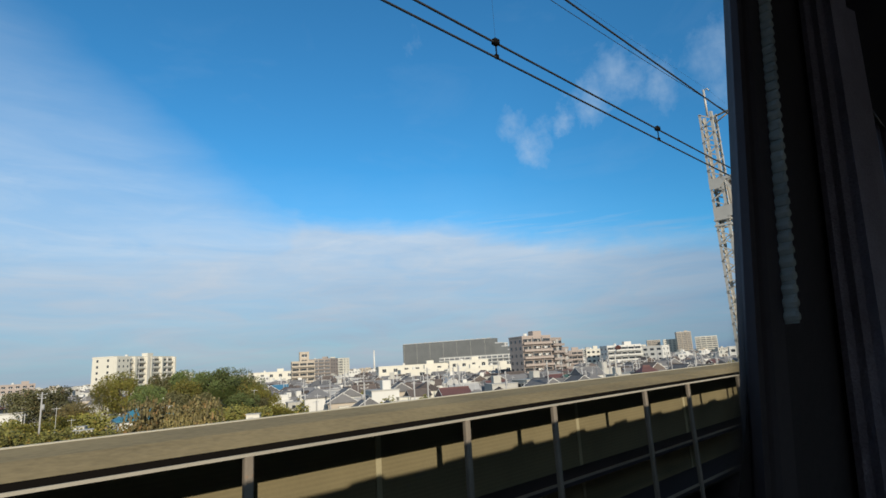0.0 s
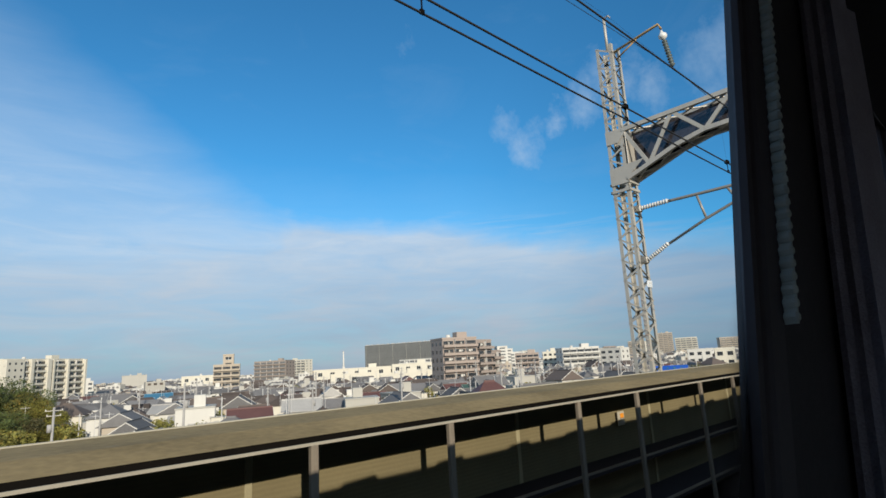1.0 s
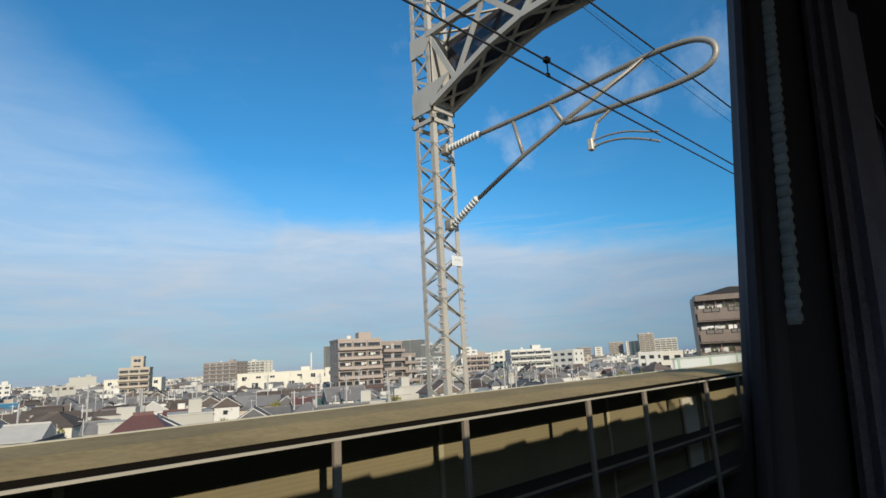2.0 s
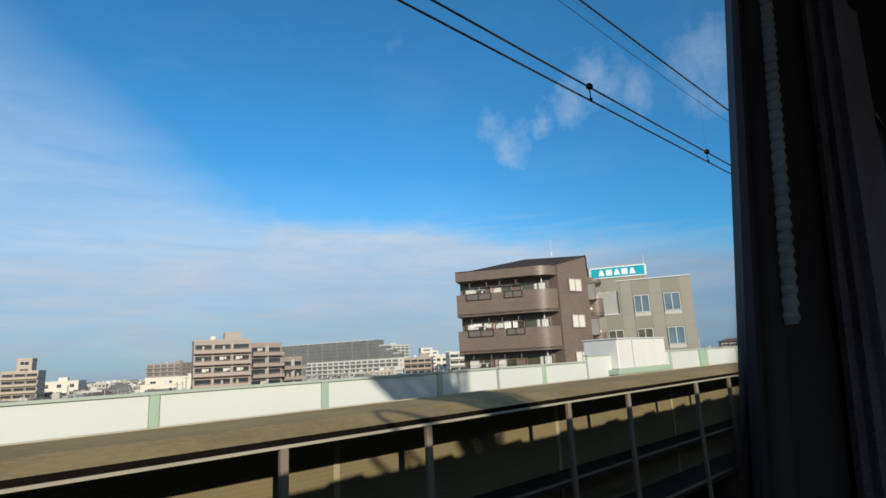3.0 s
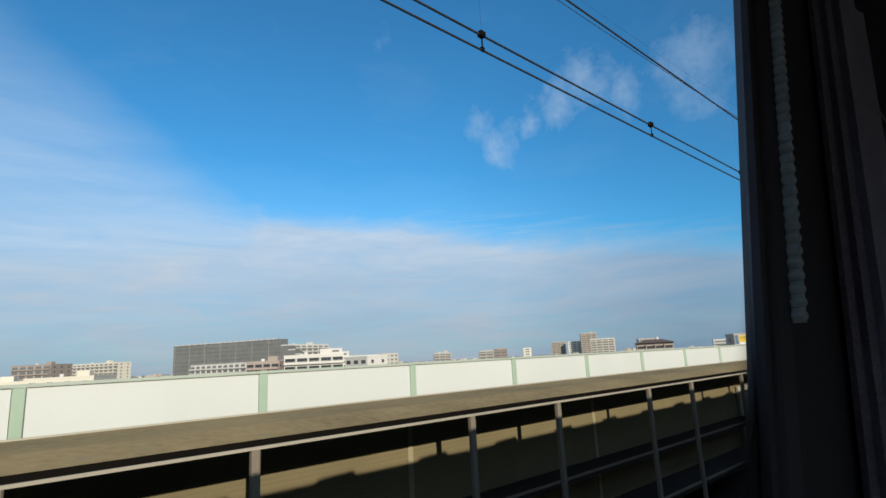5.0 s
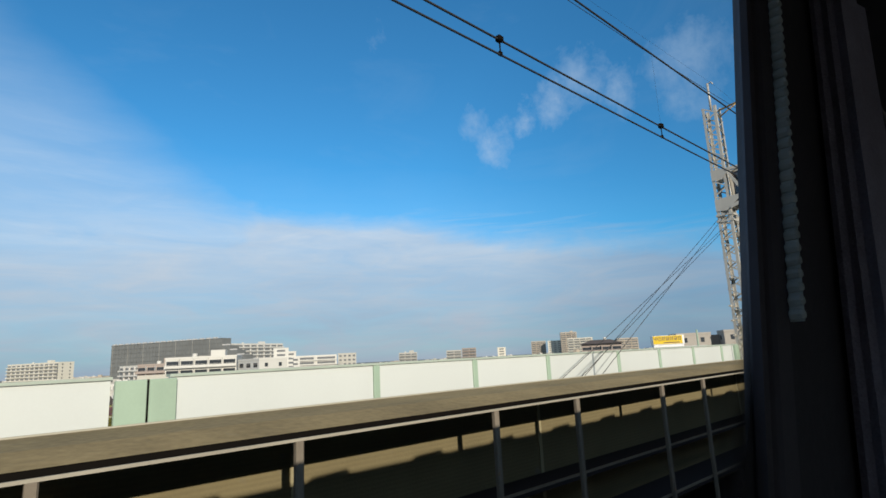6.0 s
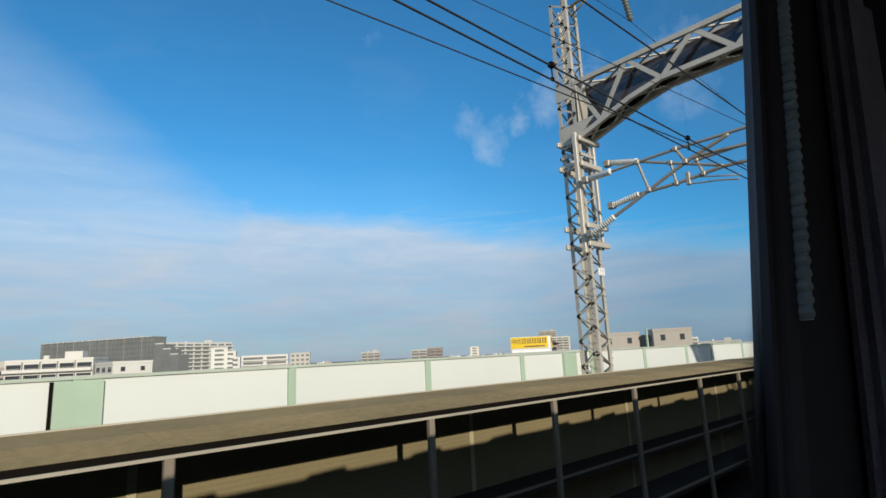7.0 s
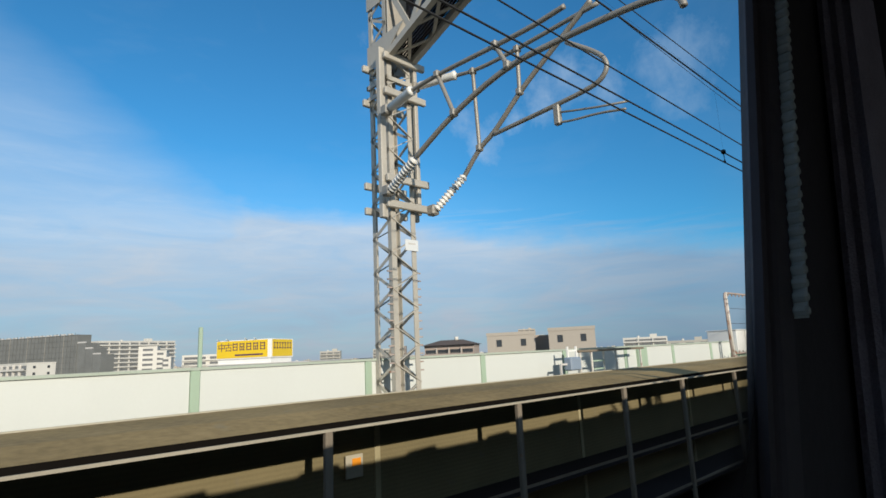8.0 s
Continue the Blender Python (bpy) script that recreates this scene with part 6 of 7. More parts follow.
block("apartment_block", "distant white flats behind the wall", AP, 675, 139, -69, 28, 12, 15.4, WHITEW, "balconies", 2.9, 5)
block("apartment_block", "distant low flats behind the wall", AP, 685, 113, -73, 27, 12, 12.0, GREYW, "windows", 2.9, 5)
block("apartment_block", "distant plain white flats", AP, 48, 498, -7, 20, 12, 13.5, PINKW, "windows", 2.9, 4)
block("warehouse", "distant dark warehouse with a stepped roof", "building", 218, 681, -14, 24, 15, 16.5, GREYW, "plain")
block("apartment_block", "distant white and blue flats", AP, 127, 444, -10, 11, 10, 12.3, WHITEW, "windows", 2.9, 3.4)
block("office_block", "wide brown banded office block", "office building", 280, 498, -54, 31, 20, 21.6, BROWNW, "balconies", 3.4, 6)
block("apartment_block", "cream apartment block with long open galleries", AP, 343, 613, -66.5, 62, 14, 23.2, CREAM, "balconies", 2.9, 5.2)
block("apartment_block", "white and green apartment block with balconies", AP, 304, 176, -37, 21.5, 11, 15.1, WHITEW, "balconies", 2.9, 4.2)
block("apartment_block", "white apartment block with square windows", AP, 321.8, 163, -89, 12.6, 10, 13.5, WHITEW, "windows", 2.9, 3.4, plant=False)
block("apartment_block", "low white terraced apartment block", AP, 358, 381, -78, 89, 12, 15.3, WHITEW, "balconies", 3.0, 5.5, plant=False)
block("apartment_block", "long white apartment block with rows of balconies", AP, 437, 395, 15, 58, 14, 29.2, WHITEW, "balconies", 2.9, 3.6)
block("stepped_block", "stepped end of a white terraced block", AP, 440, 337, -32, 10, 9, 22.9, WHITEW, "windows", 2.9, 3.0, plant=False)
block("stepped_block", "stepped end of a white terraced block", AP, 447, 333, -33, 7, 9, 20.3, WHITEW, "windows", 2.9, 3.0, plant=False)
block("stepped_block", "stepped end of a white terraced block", AP, 450, 331, -33, 6, 9, 16.3, WHITEW, "windows", 2.9, 3.0, plant=False)
block("office_block", "long white office block with ribbon windows", "office building", 487, 384, -35, 34, 12, 17.7, WHITEW, "balconies", 3.6, 7, plant=False)
block("office_block", "dark glass end of an office block", "office building", 522, 372, -38, 15, 10, 18.5, GREYW, "windows", 3.4, 2.0, plant=False)
block("apartment_block", "distant pale grey flats", AP, 616, 397, -44, 18, 12, 17.4, GREYW, "balconies", 2.9, 3)
block("apartment_block", "distant low grey flats", AP, 649, 363, -49, 15, 12, 17.4, GREYW, "balconies", 2.9, 3, plant=False)
block("apartment_block", "distant brown block of flats", AP, 659, 351, -51, 14, 12, 18.9, BROWNW, "balconies", 2.9, 3, plant=False)
block("tower_block", "distant small cream tower", FT, 793, 406, -54, 10, 10, 19.6, CREAM, "windows", 3.0, 3, plant=False)
# far towers take paler renders in place of haze
block("tower_block", "distant brown tower block", FT, 1013, 443, -56, 25, 14, 40.5, TANW, "balconies", 3.2, 4)
block("tower_block", "distant pale block of flats", FT, 883, 358, -67.5, 31, 12, 27.2, CREAM, "balconies", 3.2, 3.5, plant=False)
block("apartment_block", "distant pinkish block of flats", FT, 1027, 508, -58, 24, 12, 29.7, TANW, "balconies", 3.2, 4, plant=False)
block("apartment_block", "distant grey block of flats", FT, 1024, 474, -59, 22, 12, 28.9, CREAM, "windows", 3.2, 3.2, plant=False)
block("tower_block", "distant stepped brown block of flats", FT, 916, 305, -54, 26, 14, 24.0, TANW, "balconies", 3.2, 4, plant=False)
gallery = block("apartment_block", "pink apartment house with open galleries and a dark hipped roof", AP, 430, 97, -63, 15, 9, 13.2, PINKW, "balconies", 2.7, 2.0, plant=False)
part("hipped_roof", Build().add([(-0.8, -1.6, 13.85), (15.8, -1.6, 13.85), (15.8, 9.8, 13.85), (-0.8, 9.8, 13.85), (4.0, 4.0, 15.4), (11.0, 4.0, 15.4)], [(0, 1, 5, 4), (2, 3, 4, 5), (1, 2, 5), (3, 0, 4), (3, 2, 1, 0)]), TILEBROWN, gallery, "dark hipped roof")
part("water_tank", Build().tube([(9.0, 4.0, 15.2), (9.0, 4.0, 16.3)], 0.6, 12), WHITEW, gallery, "white round water tank", True)
stack = thing("chimney_stack", pose(490, 660, 0), "slender white chimney stack far across the town", "chimney")
part("shaft", Build().tube([(0, 0, 0), (0, 0, 34.6)], [1.5, 0.9], 12), WHITEW, stack, "", True)
part("rim", Build().tube([(0, 0, 34.2), (0, 0, 34.9)], 1.05, 12), LOUVRE, stack, "", True)

# ---- houses: a few patterns, repeated over the blocks between the larger buildings ----
rnd = random.Random(7)


def house(wall, roof, w, d, h, hip, label):
    ob = thing("house", pose(0, 0, -50), label, "house", "town houses")
    r = d * 0.5 * 0.52
    e = 0.55
    x, y = w / 2 + e, d / 2 + e
    body = Build().box((0, 0, h / 2), (w, d, h))
    if not hip:
        for sx in (-1, 1):
            body.add([(sx * w / 2, -d / 2, h - 0.1), (sx * w / 2, d / 2, h - 0.1), (sx * w / 2, 0, h + r - 0.05), (sx * (w / 2 - 0.1), -d / 2, h - 0.1), (sx * (w / 2 - 0.1), d / 2, h - 0.1), (sx * (w / 2 - 0.1), 0, h + r - 0.05)], [(0, 1, 2), (3, 5, 4), (0, 3, 4, 1), (1, 4, 5, 2), (2, 5, 3, 0)])
    body.box((w * 0.1, -d / 2 - 0.5, h - 2.55), (w * 0.55, 1.0, 0.9))
    part("wall", body, wall, ob)
    k = y * 0.95 if hip else 0.0
    vs = [(-x, -y, h), (x, -y, h), (x, y, h), (-x, y, h), (-x + k, 0, h + r + 0.3), (x - k, 0, h + r + 0.3), (-x, -y, h - 0.14), (x, -y, h - 0.14), (x, y, h - 0.14), (-x, y, h - 0.14)]
    part("roof", Build().add(vs, [(0, 1, 5, 4), (2, 3, 4, 5), (1, 2, 5), (3, 0, 4), (6, 9, 8, 7), (0, 6, 7, 1), (1, 7, 8, 2), (2, 8, 9, 3), (3, 9, 6, 0)]).bar((-x + k, 0, h + r + 0.33), (x - k, 0, h + r + 0.33), 0.3, 0.22), roof, ob)
    if not hip:
        g = Build()
        for sx in (-1, 1):
            g.bar((sx * (x + 0.02), -y, h - 0.02), (sx * (x + 0.02), 0, h + r + 0.28), 0.05, 0.14).bar((sx * (x + 0.02), y, h - 0.02), (sx * (x + 0.02), 0, h + r + 0.28), 0.05, 0.14)
        tagged(part("verge", g, WHITEW, ob, "white verge boards"), kind="stuff")
    for xx in (-w * 0.24, w * 0.24):
        part("window", Build().box((xx, -d / 2 - 0.02, h - 1.3), (1.6, 0.08, 1.0)), FARPANE, ob)
    for sx in (-1,):
        part("window", Build().box((sx * (w / 2 + 0.02), 0.4, h - 1.4), (0.08, 1.3, 1.0)), FARPANE, ob)
    return ob


PALEROOF = surface("pale_metal_roof", (0.37, 0.36, 0.335), 0.6, vary=0.12, scale=0.6, fine=0.1, fine_scale=5, streak=0.05, bump=0.2, per_piece=0.3)
KINDS = [house(WHITEW, TILEGREY, 9, 7.5, 5.9, False, "white two-storey house with a grey tiled gable roof"),
         house(CREAM, TILEBROWN, 9.5, 8, 5.7, True, "cream two-storey house with a brown hipped roof"),
         house(WHITEW, TILEGREY, 8, 7, 6.2, True, "white two-storey house with a dark hipped roof"),
         house(CREAM, TILERED, 7.5, 6.5, 5.4, False, "cream house with a dark red gable roof"),
         house(TANW, TILEGREY, 8.5, 7.5, 6.0, False, "tan two-storey house with a grey gable roof"),
         house(WHITEW, PALEROOF, 8.5, 7, 5.4, False, "white house with a pale metal gable roof"),
         house(GREYW, TILEGREY, 11, 8, 5.2, False, "grey house with a long dark gable roof"),
         house(WHITEW, TILEBROWN, 8, 7, 6.4, False, "white narrow house with a brown gable roof")]


def flat_house(wall, w, d, h, label):
    ob = thing("flat_roofed_house", pose(0, 0, -50), label, "house", "town houses")
    part("wall", Build().box((0, 0, h / 2), (w, d, h)), wall, ob)
    part("roof_rim", Build().box((0, 0, h + 0.12), (w + 0.3, d + 0.3, 0.25)), GREYW, ob)
    for xx in (-w * 0.26, 0, w * 0.26):
        part("window", Build().box((xx, -d / 2 - 0.02, h - 1.4), (1.3, 0.08, 1.2)), FARPANE, ob)
    part("roof_hut", Build().box((w * 0.2, d * 0.1, h + 1.2), (2.6, 2.4, 2.2)), wall, ob)
    return ob


KINDS += [flat_house(WHITEW, 10, 8, 6.6, "white flat-roofed house with a roof hut"), flat_house(GREYW, 9, 8, 6.9, "cream flat-roofed two-storey town house"), flat_house(GREYW, 13, 9, 5.6, "grey flat-roofed workshop with a roof hut")]
TAKEN += [(148, 22, 11), (170, 22, 13), (336, 30, 9), (28, 84, 26), (12, 70, 16)]
for i in range(40):
    for j in range(22):
        s = -10 + i * 12 + rnd.uniform(-3, 3)
        y = 78 + j * 11.5 + rnd.uniform(-3, 3)
        if y > 250 and rnd.random() < 0.35 or s > 120 and y < 70 or s > 300 and y < 120:
            continue
        if s < y * 0.05 - 8 or s > 130 + y * 1.5:
            continue
        p = on_track(s, y)
        if any((p.x - a) ** 2 + (p.y - c) ** 2 < (r + 5) ** 2 for a, c, r in TAKEN):
            continue
        if rnd.random() < 0.08 + (0.5 if s > 170 else 0.0) + (0.3 if y > 200 else 0.0):
            continue
        k = rnd.choice(KINDS if rnd.random() < 0.8 else KINDS[:8])
        sc = rnd.uniform(0.56, 0.80)
        turn = rnd.choice((0, 90, 180, 270)) + rnd.uniform(-8, 8) - 25
        up_ = sc * rnd.uniform(1.05, 1.3)
        if math.hypot(p.x - 46, p.y - 122) > 19 and math.hypot(p.x - 29, p.y - 101) > 12 and (p.y > 140 or p.x > 2 + 0.2 * p.y):        # the trees and the blue-roofed house stand there
            copy_thing(k, pose(p.x, p.y, 0, 0, 0, turn) @ Matrix.Diagonal((sc, sc, up_, 1)))
GREENHOUSE = house(CREAM, TILEGREEN, 9, 7.5, 5.0, False, "cream house with a dark green sheet roof")
BLUEHOUSE = house(WHITEW, TILEBLUE, 9, 7, 5.2, False, "white house with a bright blue sheet roof")
REDHOUSE = house(CREAM, TILERED, 9.5, 8, 5.4, True, "cream house with a broad maroon hipped roof")
SKYHOUSE = house(WHITEW, TILESKY, 8.0, 4.8, 5.6, True, "white house with a sky-blue hipped sheet roof")
NEARHOUSE = KINDS + [GREENHOUSE, BLUEHOUSE, REDHOUSE, SKYHOUSE]
for x, y, k, turn, sc, up_ in ((85.0, 43.5, 0, 62, 0.62, 1.60), (91.5, 46.0, 13, -28, 0.70, 1.65), (78.0, 44.5, 6, -30, 0.62, 1.35), (99.0, 49.0, 11, -25, 0.75, 1.25), (106.5, 47.5, 7, 58, 0.66, 1.30), (70.5, 50.0, 5, -20, 0.72, 1.15),
                                (140.0, 92.0, 11, -32, 0.80, 1.05), (102.7, 200.8, 12, -20, 0.85, 1.1), (83.6, 130.5, 5, -35, 0.95, 0.85), (66.0, 62.0, 2, -40, 0.70, 1.2), (112.0, 55.0, 12, -30, 0.70, 1.1), (118.0, 58.0, 4, -30, 0.72, 1.2),
                                (29.0, 101.4, 14, -8, 1.0, 1.0), (30.2, 92.0, 5, 65, 0.50, 1.50)):
    copy_thing(NEARHOUSE[k], pose(x, y, 0, 0, 0, turn) @ Matrix.Diagonal((sc, sc, sc * up_, 1)))
for k in NEARHOUSE:
    for o in list(k.children_recursive) + [k]:
        bpy.data.objects.remove(o)

# the farther town: countless small roofs and blocks, too many to tell apart
frnd = random.Random(11)


def far_town(name, mat, roofmat, label, count, tall):
    walls, roofs = Build(), Build()
    for i in range(count):
        d = 95 + 1550 * frnd.random() ** 1.9
        a = radians(frnd.uniform(8, 96))
        x, y = d * math.cos(a) * 1.15 + 60, d * math.sin(a) + 40
        if any((x - p) ** 2 + (y - q) ** 2 < (r + 7) ** 2 for p, q, r in TAKEN):
            continue
        if y < 95 or y < 110 and x < 60:
            continue
        w, e = frnd.uniform(4.0, 7.5) * (1 + d / 700), frnd.uniform(4, 6.5)
        h = frnd.uniform(2.8, 5.2) + (frnd.uniform(0, tall) if frnd.random() < 0.25 and d > 260 else 0)
        m = pose(x, y, 0, 0, 0, frnd.uniform(-60, 20))
        walls.box((0, 0, h / 2), (w, e, h), m)
        if frnd.random() < (0.45 if d < 260 else 0.6) and h < 7:
            roofs.add([(-w * 0.55, -e * 0.58, h), (w * 0.55, -e * 0.58, h), (w * 0.55, e * 0.58, h), (-w * 0.55, e * 0.58, h), (-w * 0.45, 0, h + 1.9), (w * 0.45, 0, h + 1.9)], [(0, 1, 5, 4), (2, 3, 4, 5), (1, 2, 5), (3, 0, 4), (3, 2, 1, 0)], m)
        else:
            walls.box((w * 0.2, 0, h + 0.7), (w * 0.25, e * 0.3, 1.4), m)
            for k in range(3 if d > 260 else 0):
                roofs.box((w * (-0.3 + 0.3 * k), -e / 2 - 0.03, h - 1.4), (w * 0.17, 0.08, 1.2), m)
    tagged(part(name + "_walls", walls, mat), label + " walls far across the town", "town", "", "stuff")
    tagged(part(name + "_roofs", roofs, roofmat), label + " roofs far across the town", "town", "", "stuff")


yards, yard_tops = Build(), Build()
for i in range(700):
    s, y = frnd.uniform(8, 340), 76 + 210 * frnd.random() ** 1.2
    q = on_track(s, y)
    if s < y * 0.05 or any((q.x - a) ** 2 + (q.y - c) ** 2 < (r - 2) ** 2 for a, c, r in TAKEN):
        continue
    w, e, h = frnd.uniform(1.2, 3.0), frnd.uniform(1.2, 2.4), frnd.uniform(2.6, 4.9)
    m = pose(q.x, q.y, 0, 0, 0, frnd.choice((0, 90)) - 25 + frnd.uniform(-10, 10))
    yards.box((0, 0, h / 2), (w, e, h), m)
    yard_tops.box((0, 0, h + 0.05), (w + 0.3, e + 0.3, 0.1), m).box((-w * 0.15, -e / 2 - 0.03, h - 0.9), (w * 0.35, 0.06, 0.8), m)
    if frnd.random() < 0.5:
        yard_tops.bar((-w / 2, -e / 2 - 0.4, h - 1.6), (w / 2, -e / 2 - 0.4, h - 1.6), 0.06)
tagged(part("outbuilding_walls", yards, CREAM), "small pale outbuildings, porches and balconies among the houses", "outbuildings", "", "stuff")
tagged(part("outbuilding_tops", yard_tops, GREYW), "grey flat tops and windows of the small outbuildings", "outbuildings", "", "stuff")
far_town("pale_houses", WHITEW, TILEGREY, "small white and grey house", 1900, 5)
far_town("grey_houses", GREYW, TILEBROWN, "small grey and brown house", 1100, 6)
far_town("tan_houses", TANW, TILEGREY, "small tan and grey house", 350, 7)
# a blue board beside the line, and rows of tanks and aerials among the houses
a, c = Vector((77.35, 17.9)), Vector((77.95, 15.85))
sheet = thing("blue_board", pose(a.x, a.y, 0, 0, 0, math.degrees(math.atan2(c.y - a.y, c.x - a.x))), "bright blue board with pale marks on two posts", "sign")
w = (c - a).length
part("board", Build().box((w / 2, 0, 10.08), (w, 0.05, 0.80), None, 0.01), BLUESHEET, sheet)
for k in range(4):
    part("pale_mark", Build().box((0.35 + k * 0.45, -0.032, 10.30), (0.10 if k % 2 else 0.16, 0.008, 0.13)), TILEBLUE, sheet)
for x in (0.25, w - 0.25):
    part("post", Build().tube([(x, 0.08, 0), (x, 0.08, 10.4)], 0.06, 8), STEEL, sheet, "", True)
clutter = Build()
for i in range(700):
    s, y = frnd.uniform(5, 300), frnd.uniform(75, 320)
    q = on_track(s, y)
    if any((q.x - p_) ** 2 + (q.y - q_) ** 2 < r_ * r_ for p_, q_, r_ in TAKEN):
        continue
    h = frnd.uniform(5.5, 8.6)
    clutter.bar((q.x, q.y, 0), (q.x, q.y, h), frnd.choice((0.05, 0.08, 0.14)))
    if frnd.random() < 0.6:
        clutter.bar((q.x - 0.6, q.y + 0.3, h - 0.3), (q.x + 0.6, q.y - 0.3, h - 0.3), 0.05)
tagged(part("aerials_and_posts", clutter, LOUVRE), "thin aerials, posts and small poles among the houses", "aerials", "", "stuff")

# ---- trees beside the line ----
LEAVES = {}
for nm, col in (("olive_leaves", (0.185, 0.175, 0.036)), ("green_leaves", (0.100, 0.130, 0.034)), ("russet_leaves", (0.170, 0.138, 0.046)), ("dark_leaves", (0.095, 0.092, 0.036))):
    LEAVES[nm] = surface(nm, col, 0.7, vary=0.35, scale=0.5, fine=0.25, fine_scale=3, bump=0, per_piece=0.7, stain=(col[0] * 1.5 + 0.02, col[1] * 1.05, col[2]), stain_at=0.56)
BARK = surface("bark", (0.10, 0.075, 0.055), 0.9, vary=0.2, scale=3, bump=0.4)
trnd = random.Random(3)


def tree(height, spread, leaf, label, leaves=9000):
    """A tapered trunk with limbs, and a crown of many small leaf clumps with gaps."""
    ob = thing("tree", pose(0, 0, -60), label, "tree", "trees beside the line")
    part("trunk", Build().tube([(0, 0, 0), (0.1, 0.05, height * 0.25), (0.0, 0.1, height * 0.5), (0.1, 0.0, height * 0.8)], [height * 0.028, height * 0.022, height * 0.015, 0.04], 8), BARK, ob, "", True)
    heads = []
    for k in range(15):
        a = k * 2.4 + trnd.uniform(-0.3, 0.3)
        z0 = height * trnd.uniform(0.22, 0.55)
        r = spread * trnd.uniform(0.4, 0.95)
        hr = spread * trnd.uniform(0.22, 0.44)
        z1 = min(height - hr * trnd.uniform(0.9, 1.3), z0 + height * trnd.uniform(0.12, 0.45))
        e = Vector((math.cos(a) * r * (1.1 - z1 / height * 0.5), math.sin(a) * r * (1.1 - z1 / height * 0.5), z1))
        m = Vector((e.x * 0.45, e.y * 0.45, (z0 + z1) / 2 + 0.3))
        if k < 5:
            part("limb", Build().tube([(0, 0, z0), m, e], [height * 0.011, height * 0.007, 0.02], 6), BARK, ob, "", True)
        heads.append((e, hr))
    heads.append((Vector((0, 0, height - spread * 0.38)), spread * 0.38))
    heads.append((Vector((0.3, 0.2, height * 0.65)), spread * 0.55))
    vs, fs = [], []
    for i in range(leaves):
        c, r = trnd.choice(heads)
        d = Vector((trnd.gauss(0, 1), trnd.gauss(0, 1), trnd.gauss(0, 0.8))).normalized() * r * trnd.uniform(0.55, 1.0) ** 0.6
        p = c + d
        u = Vector((trnd.gauss(0, 1), trnd.gauss(0, 1), trnd.gauss(0, 0.6))).normalized()
        w = u.orthogonal().normalized()
        s = trnd.uniform(0.08, 0.21)
        k = len(vs)
        vs += [p - u * s, p + w * s * 0.6 + u * s * 0.1, p + u * s, p - w * s * 0.6 + u * s * 0.1]
        fs.append((k, k + 1, k + 2, k + 3))
    me = bpy.data.meshes.new("crown")
    me.from_pydata([tuple(v) for v in vs], [], fs)
    me.materials.append(LEAVES[leaf])
    tagged(part("crown", me, None, ob, "leafy crown of small clumps"), kind="stuff")
    return ob


SORTS = [tree(12.2, 5.0, "olive_leaves", "broad tree with yellowing olive leaves"), tree(12.8, 5.2, "green_leaves", "broad dark green tree beside the line"),
         tree(9.4, 4.4, "russet_leaves", "low tree with brownish olive autumn leaves"), tree(10.8, 4.6, "dark_leaves", "dense dark evergreen tree")]
# a grove behind the blue-roofed house, dark evergreens farther off, and brown trees close to the line
for x, y, k, w, h in ((34.0, 132.8, 0, 1.10, 1.15), (31.0, 136.0, 0, 0.80, 1.00), (40.4, 130.7, 3, 1.00, 1.20), (45.0, 128.7, 1, 1.05, 1.05), (48.4, 125.6, 1, 1.00, 1.00), (52.7, 125.5, 1, 1.05, 1.06),
                      (55.7, 122.5, 0, 0.90, 0.90), (58.3, 120.4, 0, 0.75, 0.76), (40.3, 122.7, 3, 0.90, 0.85), (45.0, 118.7, 3, 0.85, 0.80), (51.9, 117.5, 1, 0.80, 0.62), (37.0, 127.0, 1, 0.85, 0.85),
                      (48.5, 120.5, 1, 0.90, 0.75), (55.5, 117.5, 3, 0.70, 0.62), (43.0, 124.5, 0, 0.90, 0.95), (36.5, 121.5, 3, 0.70, 0.65), (57.0, 126.0, 1, 0.85, 0.90),
                      (18.3, 146.0, 3, 1.15, 1.06), (23.2, 146.0, 3, 1.20, 1.08), (26.0, 138.0, 2, 0.90, 0.85), (10.7, 36.6, 2, 0.42, 1.14), (12.9, 35.4, 2, 0.42, 1.12), (11.9, 34.4, 2, 0.36, 1.02)):
    copy_thing(SORTS[k], pose(x, y, 0, 0, 0, trnd.uniform(0, 360)) @ Matrix.Diagonal((w, w, h, 1)))
bush = tree(4.2, 2.6, "olive_leaves", "rounded yellow-green bush among the houses", 2600)
for x, y, h in ((61, 74, 1.25), (66, 78, 1.0), (76, 118, 1.0), (71, 121, 0.9), (140, 150, 1.1), (60, 110, 1.0), (118, 139, 0.9), (160, 118, 1.0), (205, 150, 1.2), (180, 95, 1.0), (244, 120, 1.3), (98, 175, 1.2), (60, 160, 1.3), (88, 131, 0.8), (110, 160, 1.3), (128, 118, 0.8), (150, 170, 1.2), (170, 140, 1.1), (196, 122, 0.9), (225, 160, 1.4), (250, 145, 1.2), (270, 118, 1.3), (84, 96, 0.8), (100, 104, 0.7)):
    copy_thing(bush, pose(x, y, 0, 0, 0, trnd.uniform(0, 360)) @ Matrix.Diagonal((h, h, h, 1)))
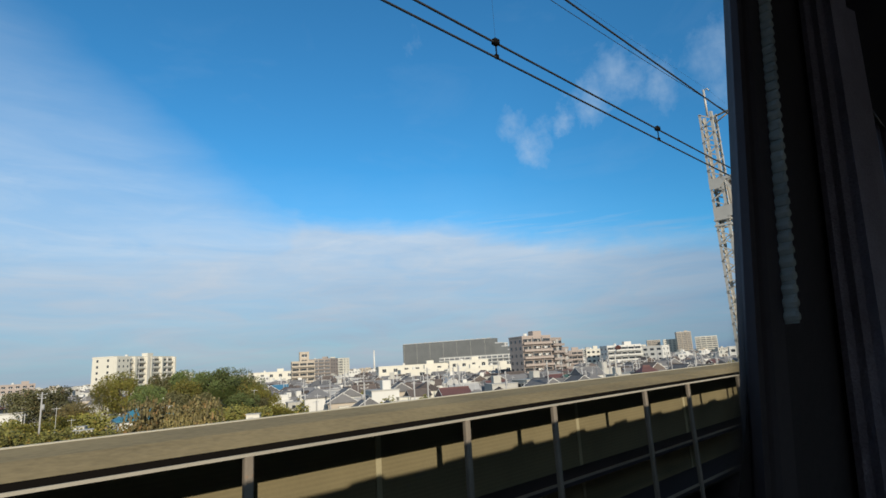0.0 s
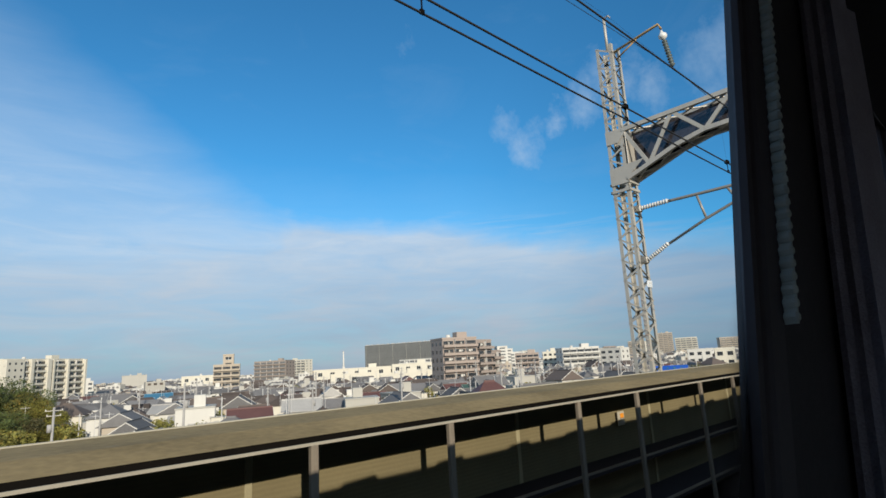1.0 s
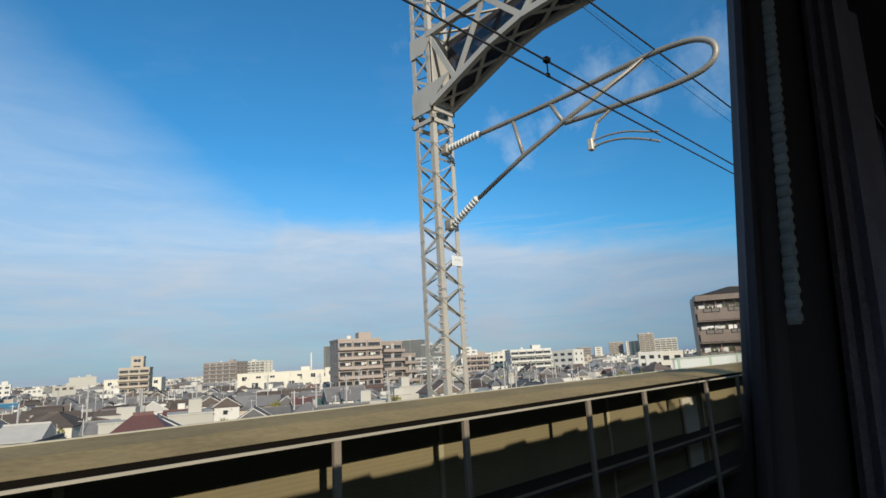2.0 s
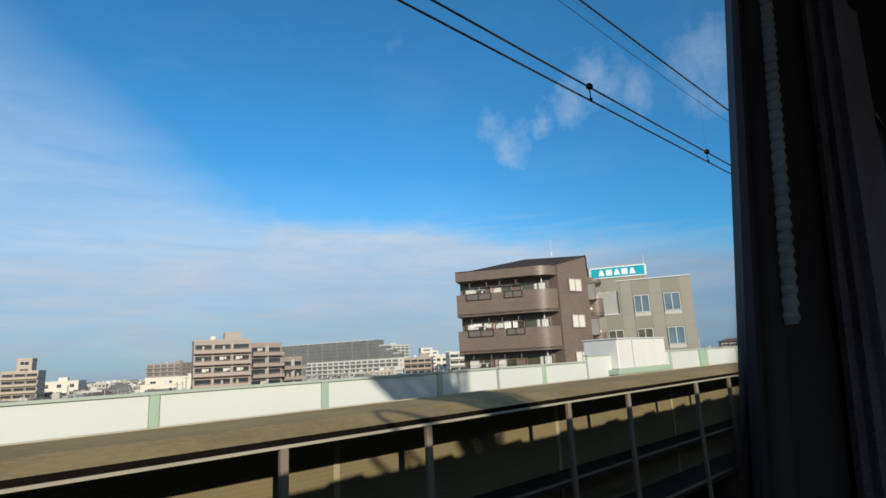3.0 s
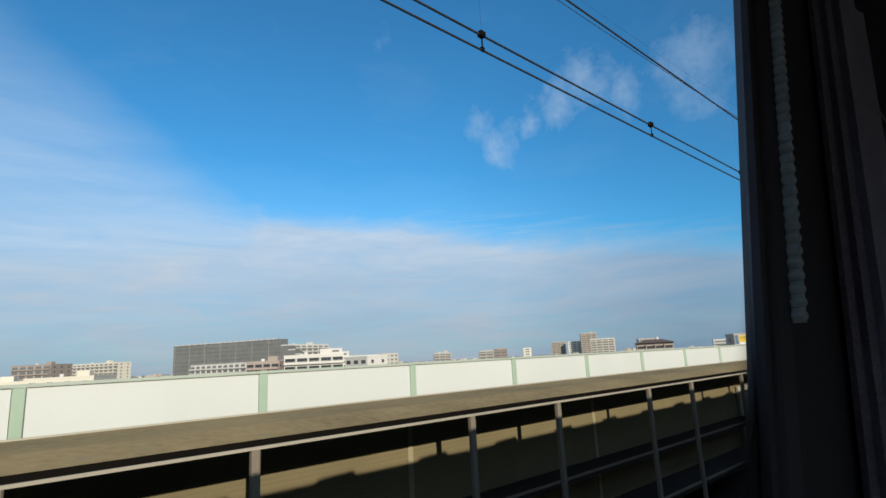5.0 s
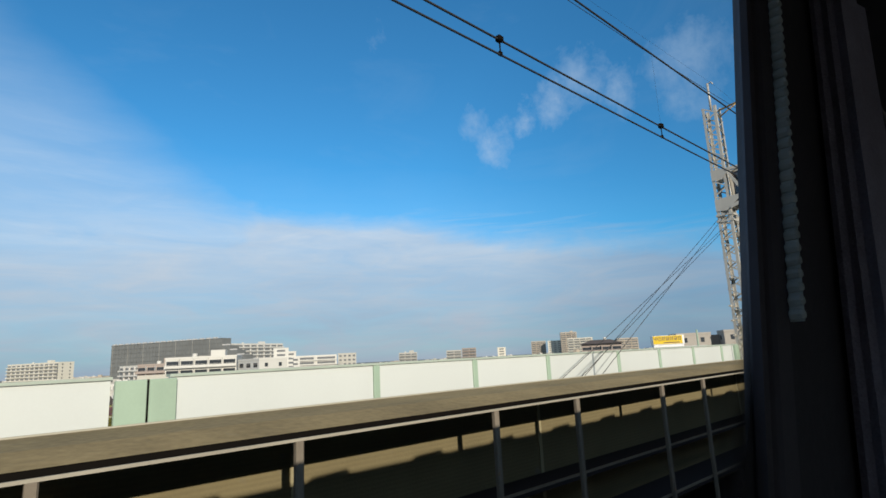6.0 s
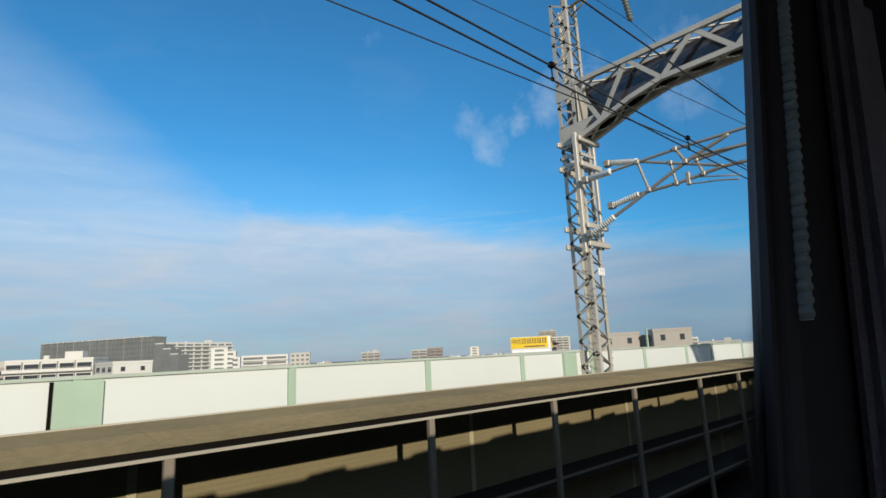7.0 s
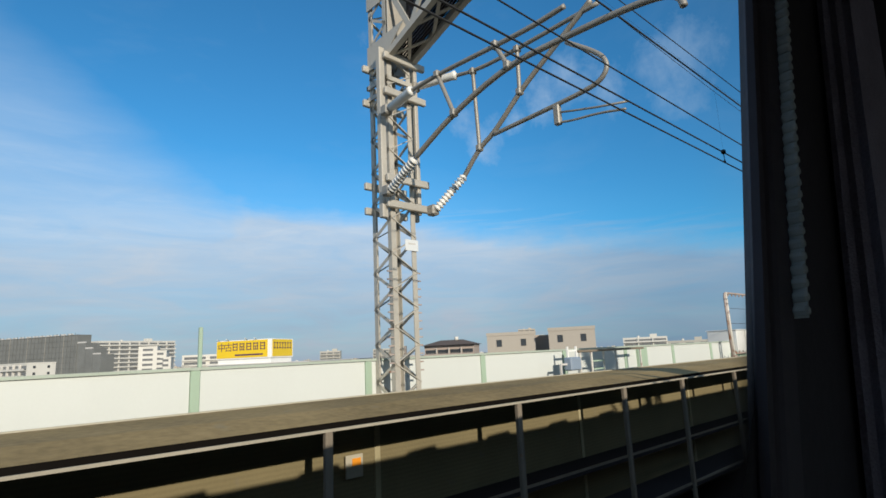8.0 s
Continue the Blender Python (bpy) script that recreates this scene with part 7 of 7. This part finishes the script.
for i, (x, y, h) in enumerate(((24.0, 96.5, 1.20), (26.5, 97.0, 1.10), (34.5, 99.5, 1.30), (37.0, 104.0, 1.35), (40.5, 108.0, 1.45), (45.0, 111.0, 1.40), (49.5, 112.5, 1.30), (53.5, 113.0, 1.20), (57.5, 114.5, 1.10), (20.0, 98.0, 1.20), (17.0, 104.0, 1.30), (61.0, 119.0, 1.15), (13.0, 114.0, 1.30), (17.0, 120.0, 1.40), (21.0, 126.0, 1.50), (26.5, 130.0, 1.50), (11.0, 124.0, 1.35), (15.0, 132.0, 1.45))):
    copy_thing(bush, pose(x, y, 0, 0, 0, i * 70) @ Matrix.Diagonal((h * 1.1, h * 1.1, h, 1)))
for k in SORTS + [bush]:
    for o in list(k.children_recursive) + [k]:
        bpy.data.objects.remove(o)

# shrubs and garden trees among the houses, too many to count
vs, fs = [], []
for i in range(300):
    s, y = trnd.uniform(20, 260), trnd.uniform(72, 210)
    p = on_track(s, y)
    if any((p.x - a) ** 2 + (p.y - c) ** 2 < r * r for a, c, r in TAKEN[:70]):
        continue
    h, w = trnd.uniform(2.5, 6.2), trnd.uniform(1.0, 2.2)
    for k in range(260):
        d = Vector((trnd.gauss(0, 1), trnd.gauss(0, 1), trnd.gauss(0, 1))).normalized()
        q = Vector((p.x, p.y, h - w)) + Vector((d.x * w, d.y * w, d.z * w * trnd.uniform(0.7, 1.2))) * trnd.uniform(0.5, 1.05)
        u = Vector((trnd.gauss(0, 1), trnd.gauss(0, 1), trnd.gauss(0, 0.6))).normalized()
        e = u.orthogonal().normalized()
        z, j = trnd.uniform(0.12, 0.32), len(vs)
        vs += [tuple(q - u * z), tuple(q + e * z * 0.6), tuple(q + u * z), tuple(q - e * z * 0.6)]
        fs.append((j, j + 1, j + 2, j + 3))
me = bpy.data.meshes.new("garden_shrubs")
me.from_pydata(vs, [], fs)
me.materials.append(LEAVES["olive_leaves"])
tagged(part("garden_shrubs", me, None), "green and olive shrubs in the gardens between houses", "shrubs", "", "stuff")

# ---- utility poles, lamp, blue roof sheets ----
POLEM = surface("pole_concrete", (0.36, 0.35, 0.33), 0.8, vary=0.1, scale=1)


def pole(h):
    ob = thing("utility_pole", pose(0, 0, -60), "grey concrete utility pole with cross-arms", "utility pole", "utility poles")
    part("shaft", Build().tube([(0, 0, 0), (0, 0, h)], [0.17, 0.11], 8), POLEM, ob, "", True)
    for z, w in ((h - 0.4, 1.6), (h - 1.0, 1.3)):
        part("cross_arm", Build().box((0, 0, z), (w, 0.09, 0.09)), STEEL, ob)
        for x in (-w * 0.45, w * 0.45):
            part("insulator", Build().tube([(x, 0, z), (x, 0, z + 0.18)], 0.05, 6), CERAMIC, ob)
    part("transformer", Build().tube([(0.28, 0, h - 2.9), (0.28, 0, h - 2.0)], 0.24, 10), POLEM, ob, "", True)
    return ob


pk = pole(10.6)
for i in range(58):
    s, y = trnd.uniform(10, 260), trnd.uniform(56, 190)
    if s < y * 0.12:
        continue
    p = on_track(s, y)
    if any((p.x - a) ** 2 + (p.y - c) ** 2 < r * r for a, c, r in TAKEN[:70]):
        continue
    copy_thing(pk, pose(p.x, p.y, 0, 0, 0, trnd.uniform(0, 180)) @ Matrix.Diagonal((1, 1, trnd.uniform(0.85, 1.08), 1)))
for o in list(pk.children_recursive) + [pk]:
    bpy.data.objects.remove(o)
p = on_track(22.75, 13)
lamp = thing("street_lamp", pose(p.x, p.y, 0, 0, 0, facing(22)), "grey street lamp with an orange-red hooded head", "street lamp")
part("shaft", Build().tube([(0, 0, 0), (0, 0, 11.0), (0.05, 0, 11.5), (0.25, 0, 11.75)], [0.06, 0.035, 0.03, 0.025], 8), STEEL, lamp, "", True)
HOOD = surface("orange_red_hood", (0.48, 0.13, 0.07), 0.5, vary=0.15, scale=6, bump=0)
part("head", Build().tube([(0.20, 0, 11.73), (0.27, 0, 11.78), (0.38, 0, 11.81), (0.50, 0, 11.80), (0.58, 0, 11.77)], [0.03, 0.09, 0.105, 0.085, 0.02], 12), HOOD, lamp, "orange-red lamp hood", True)
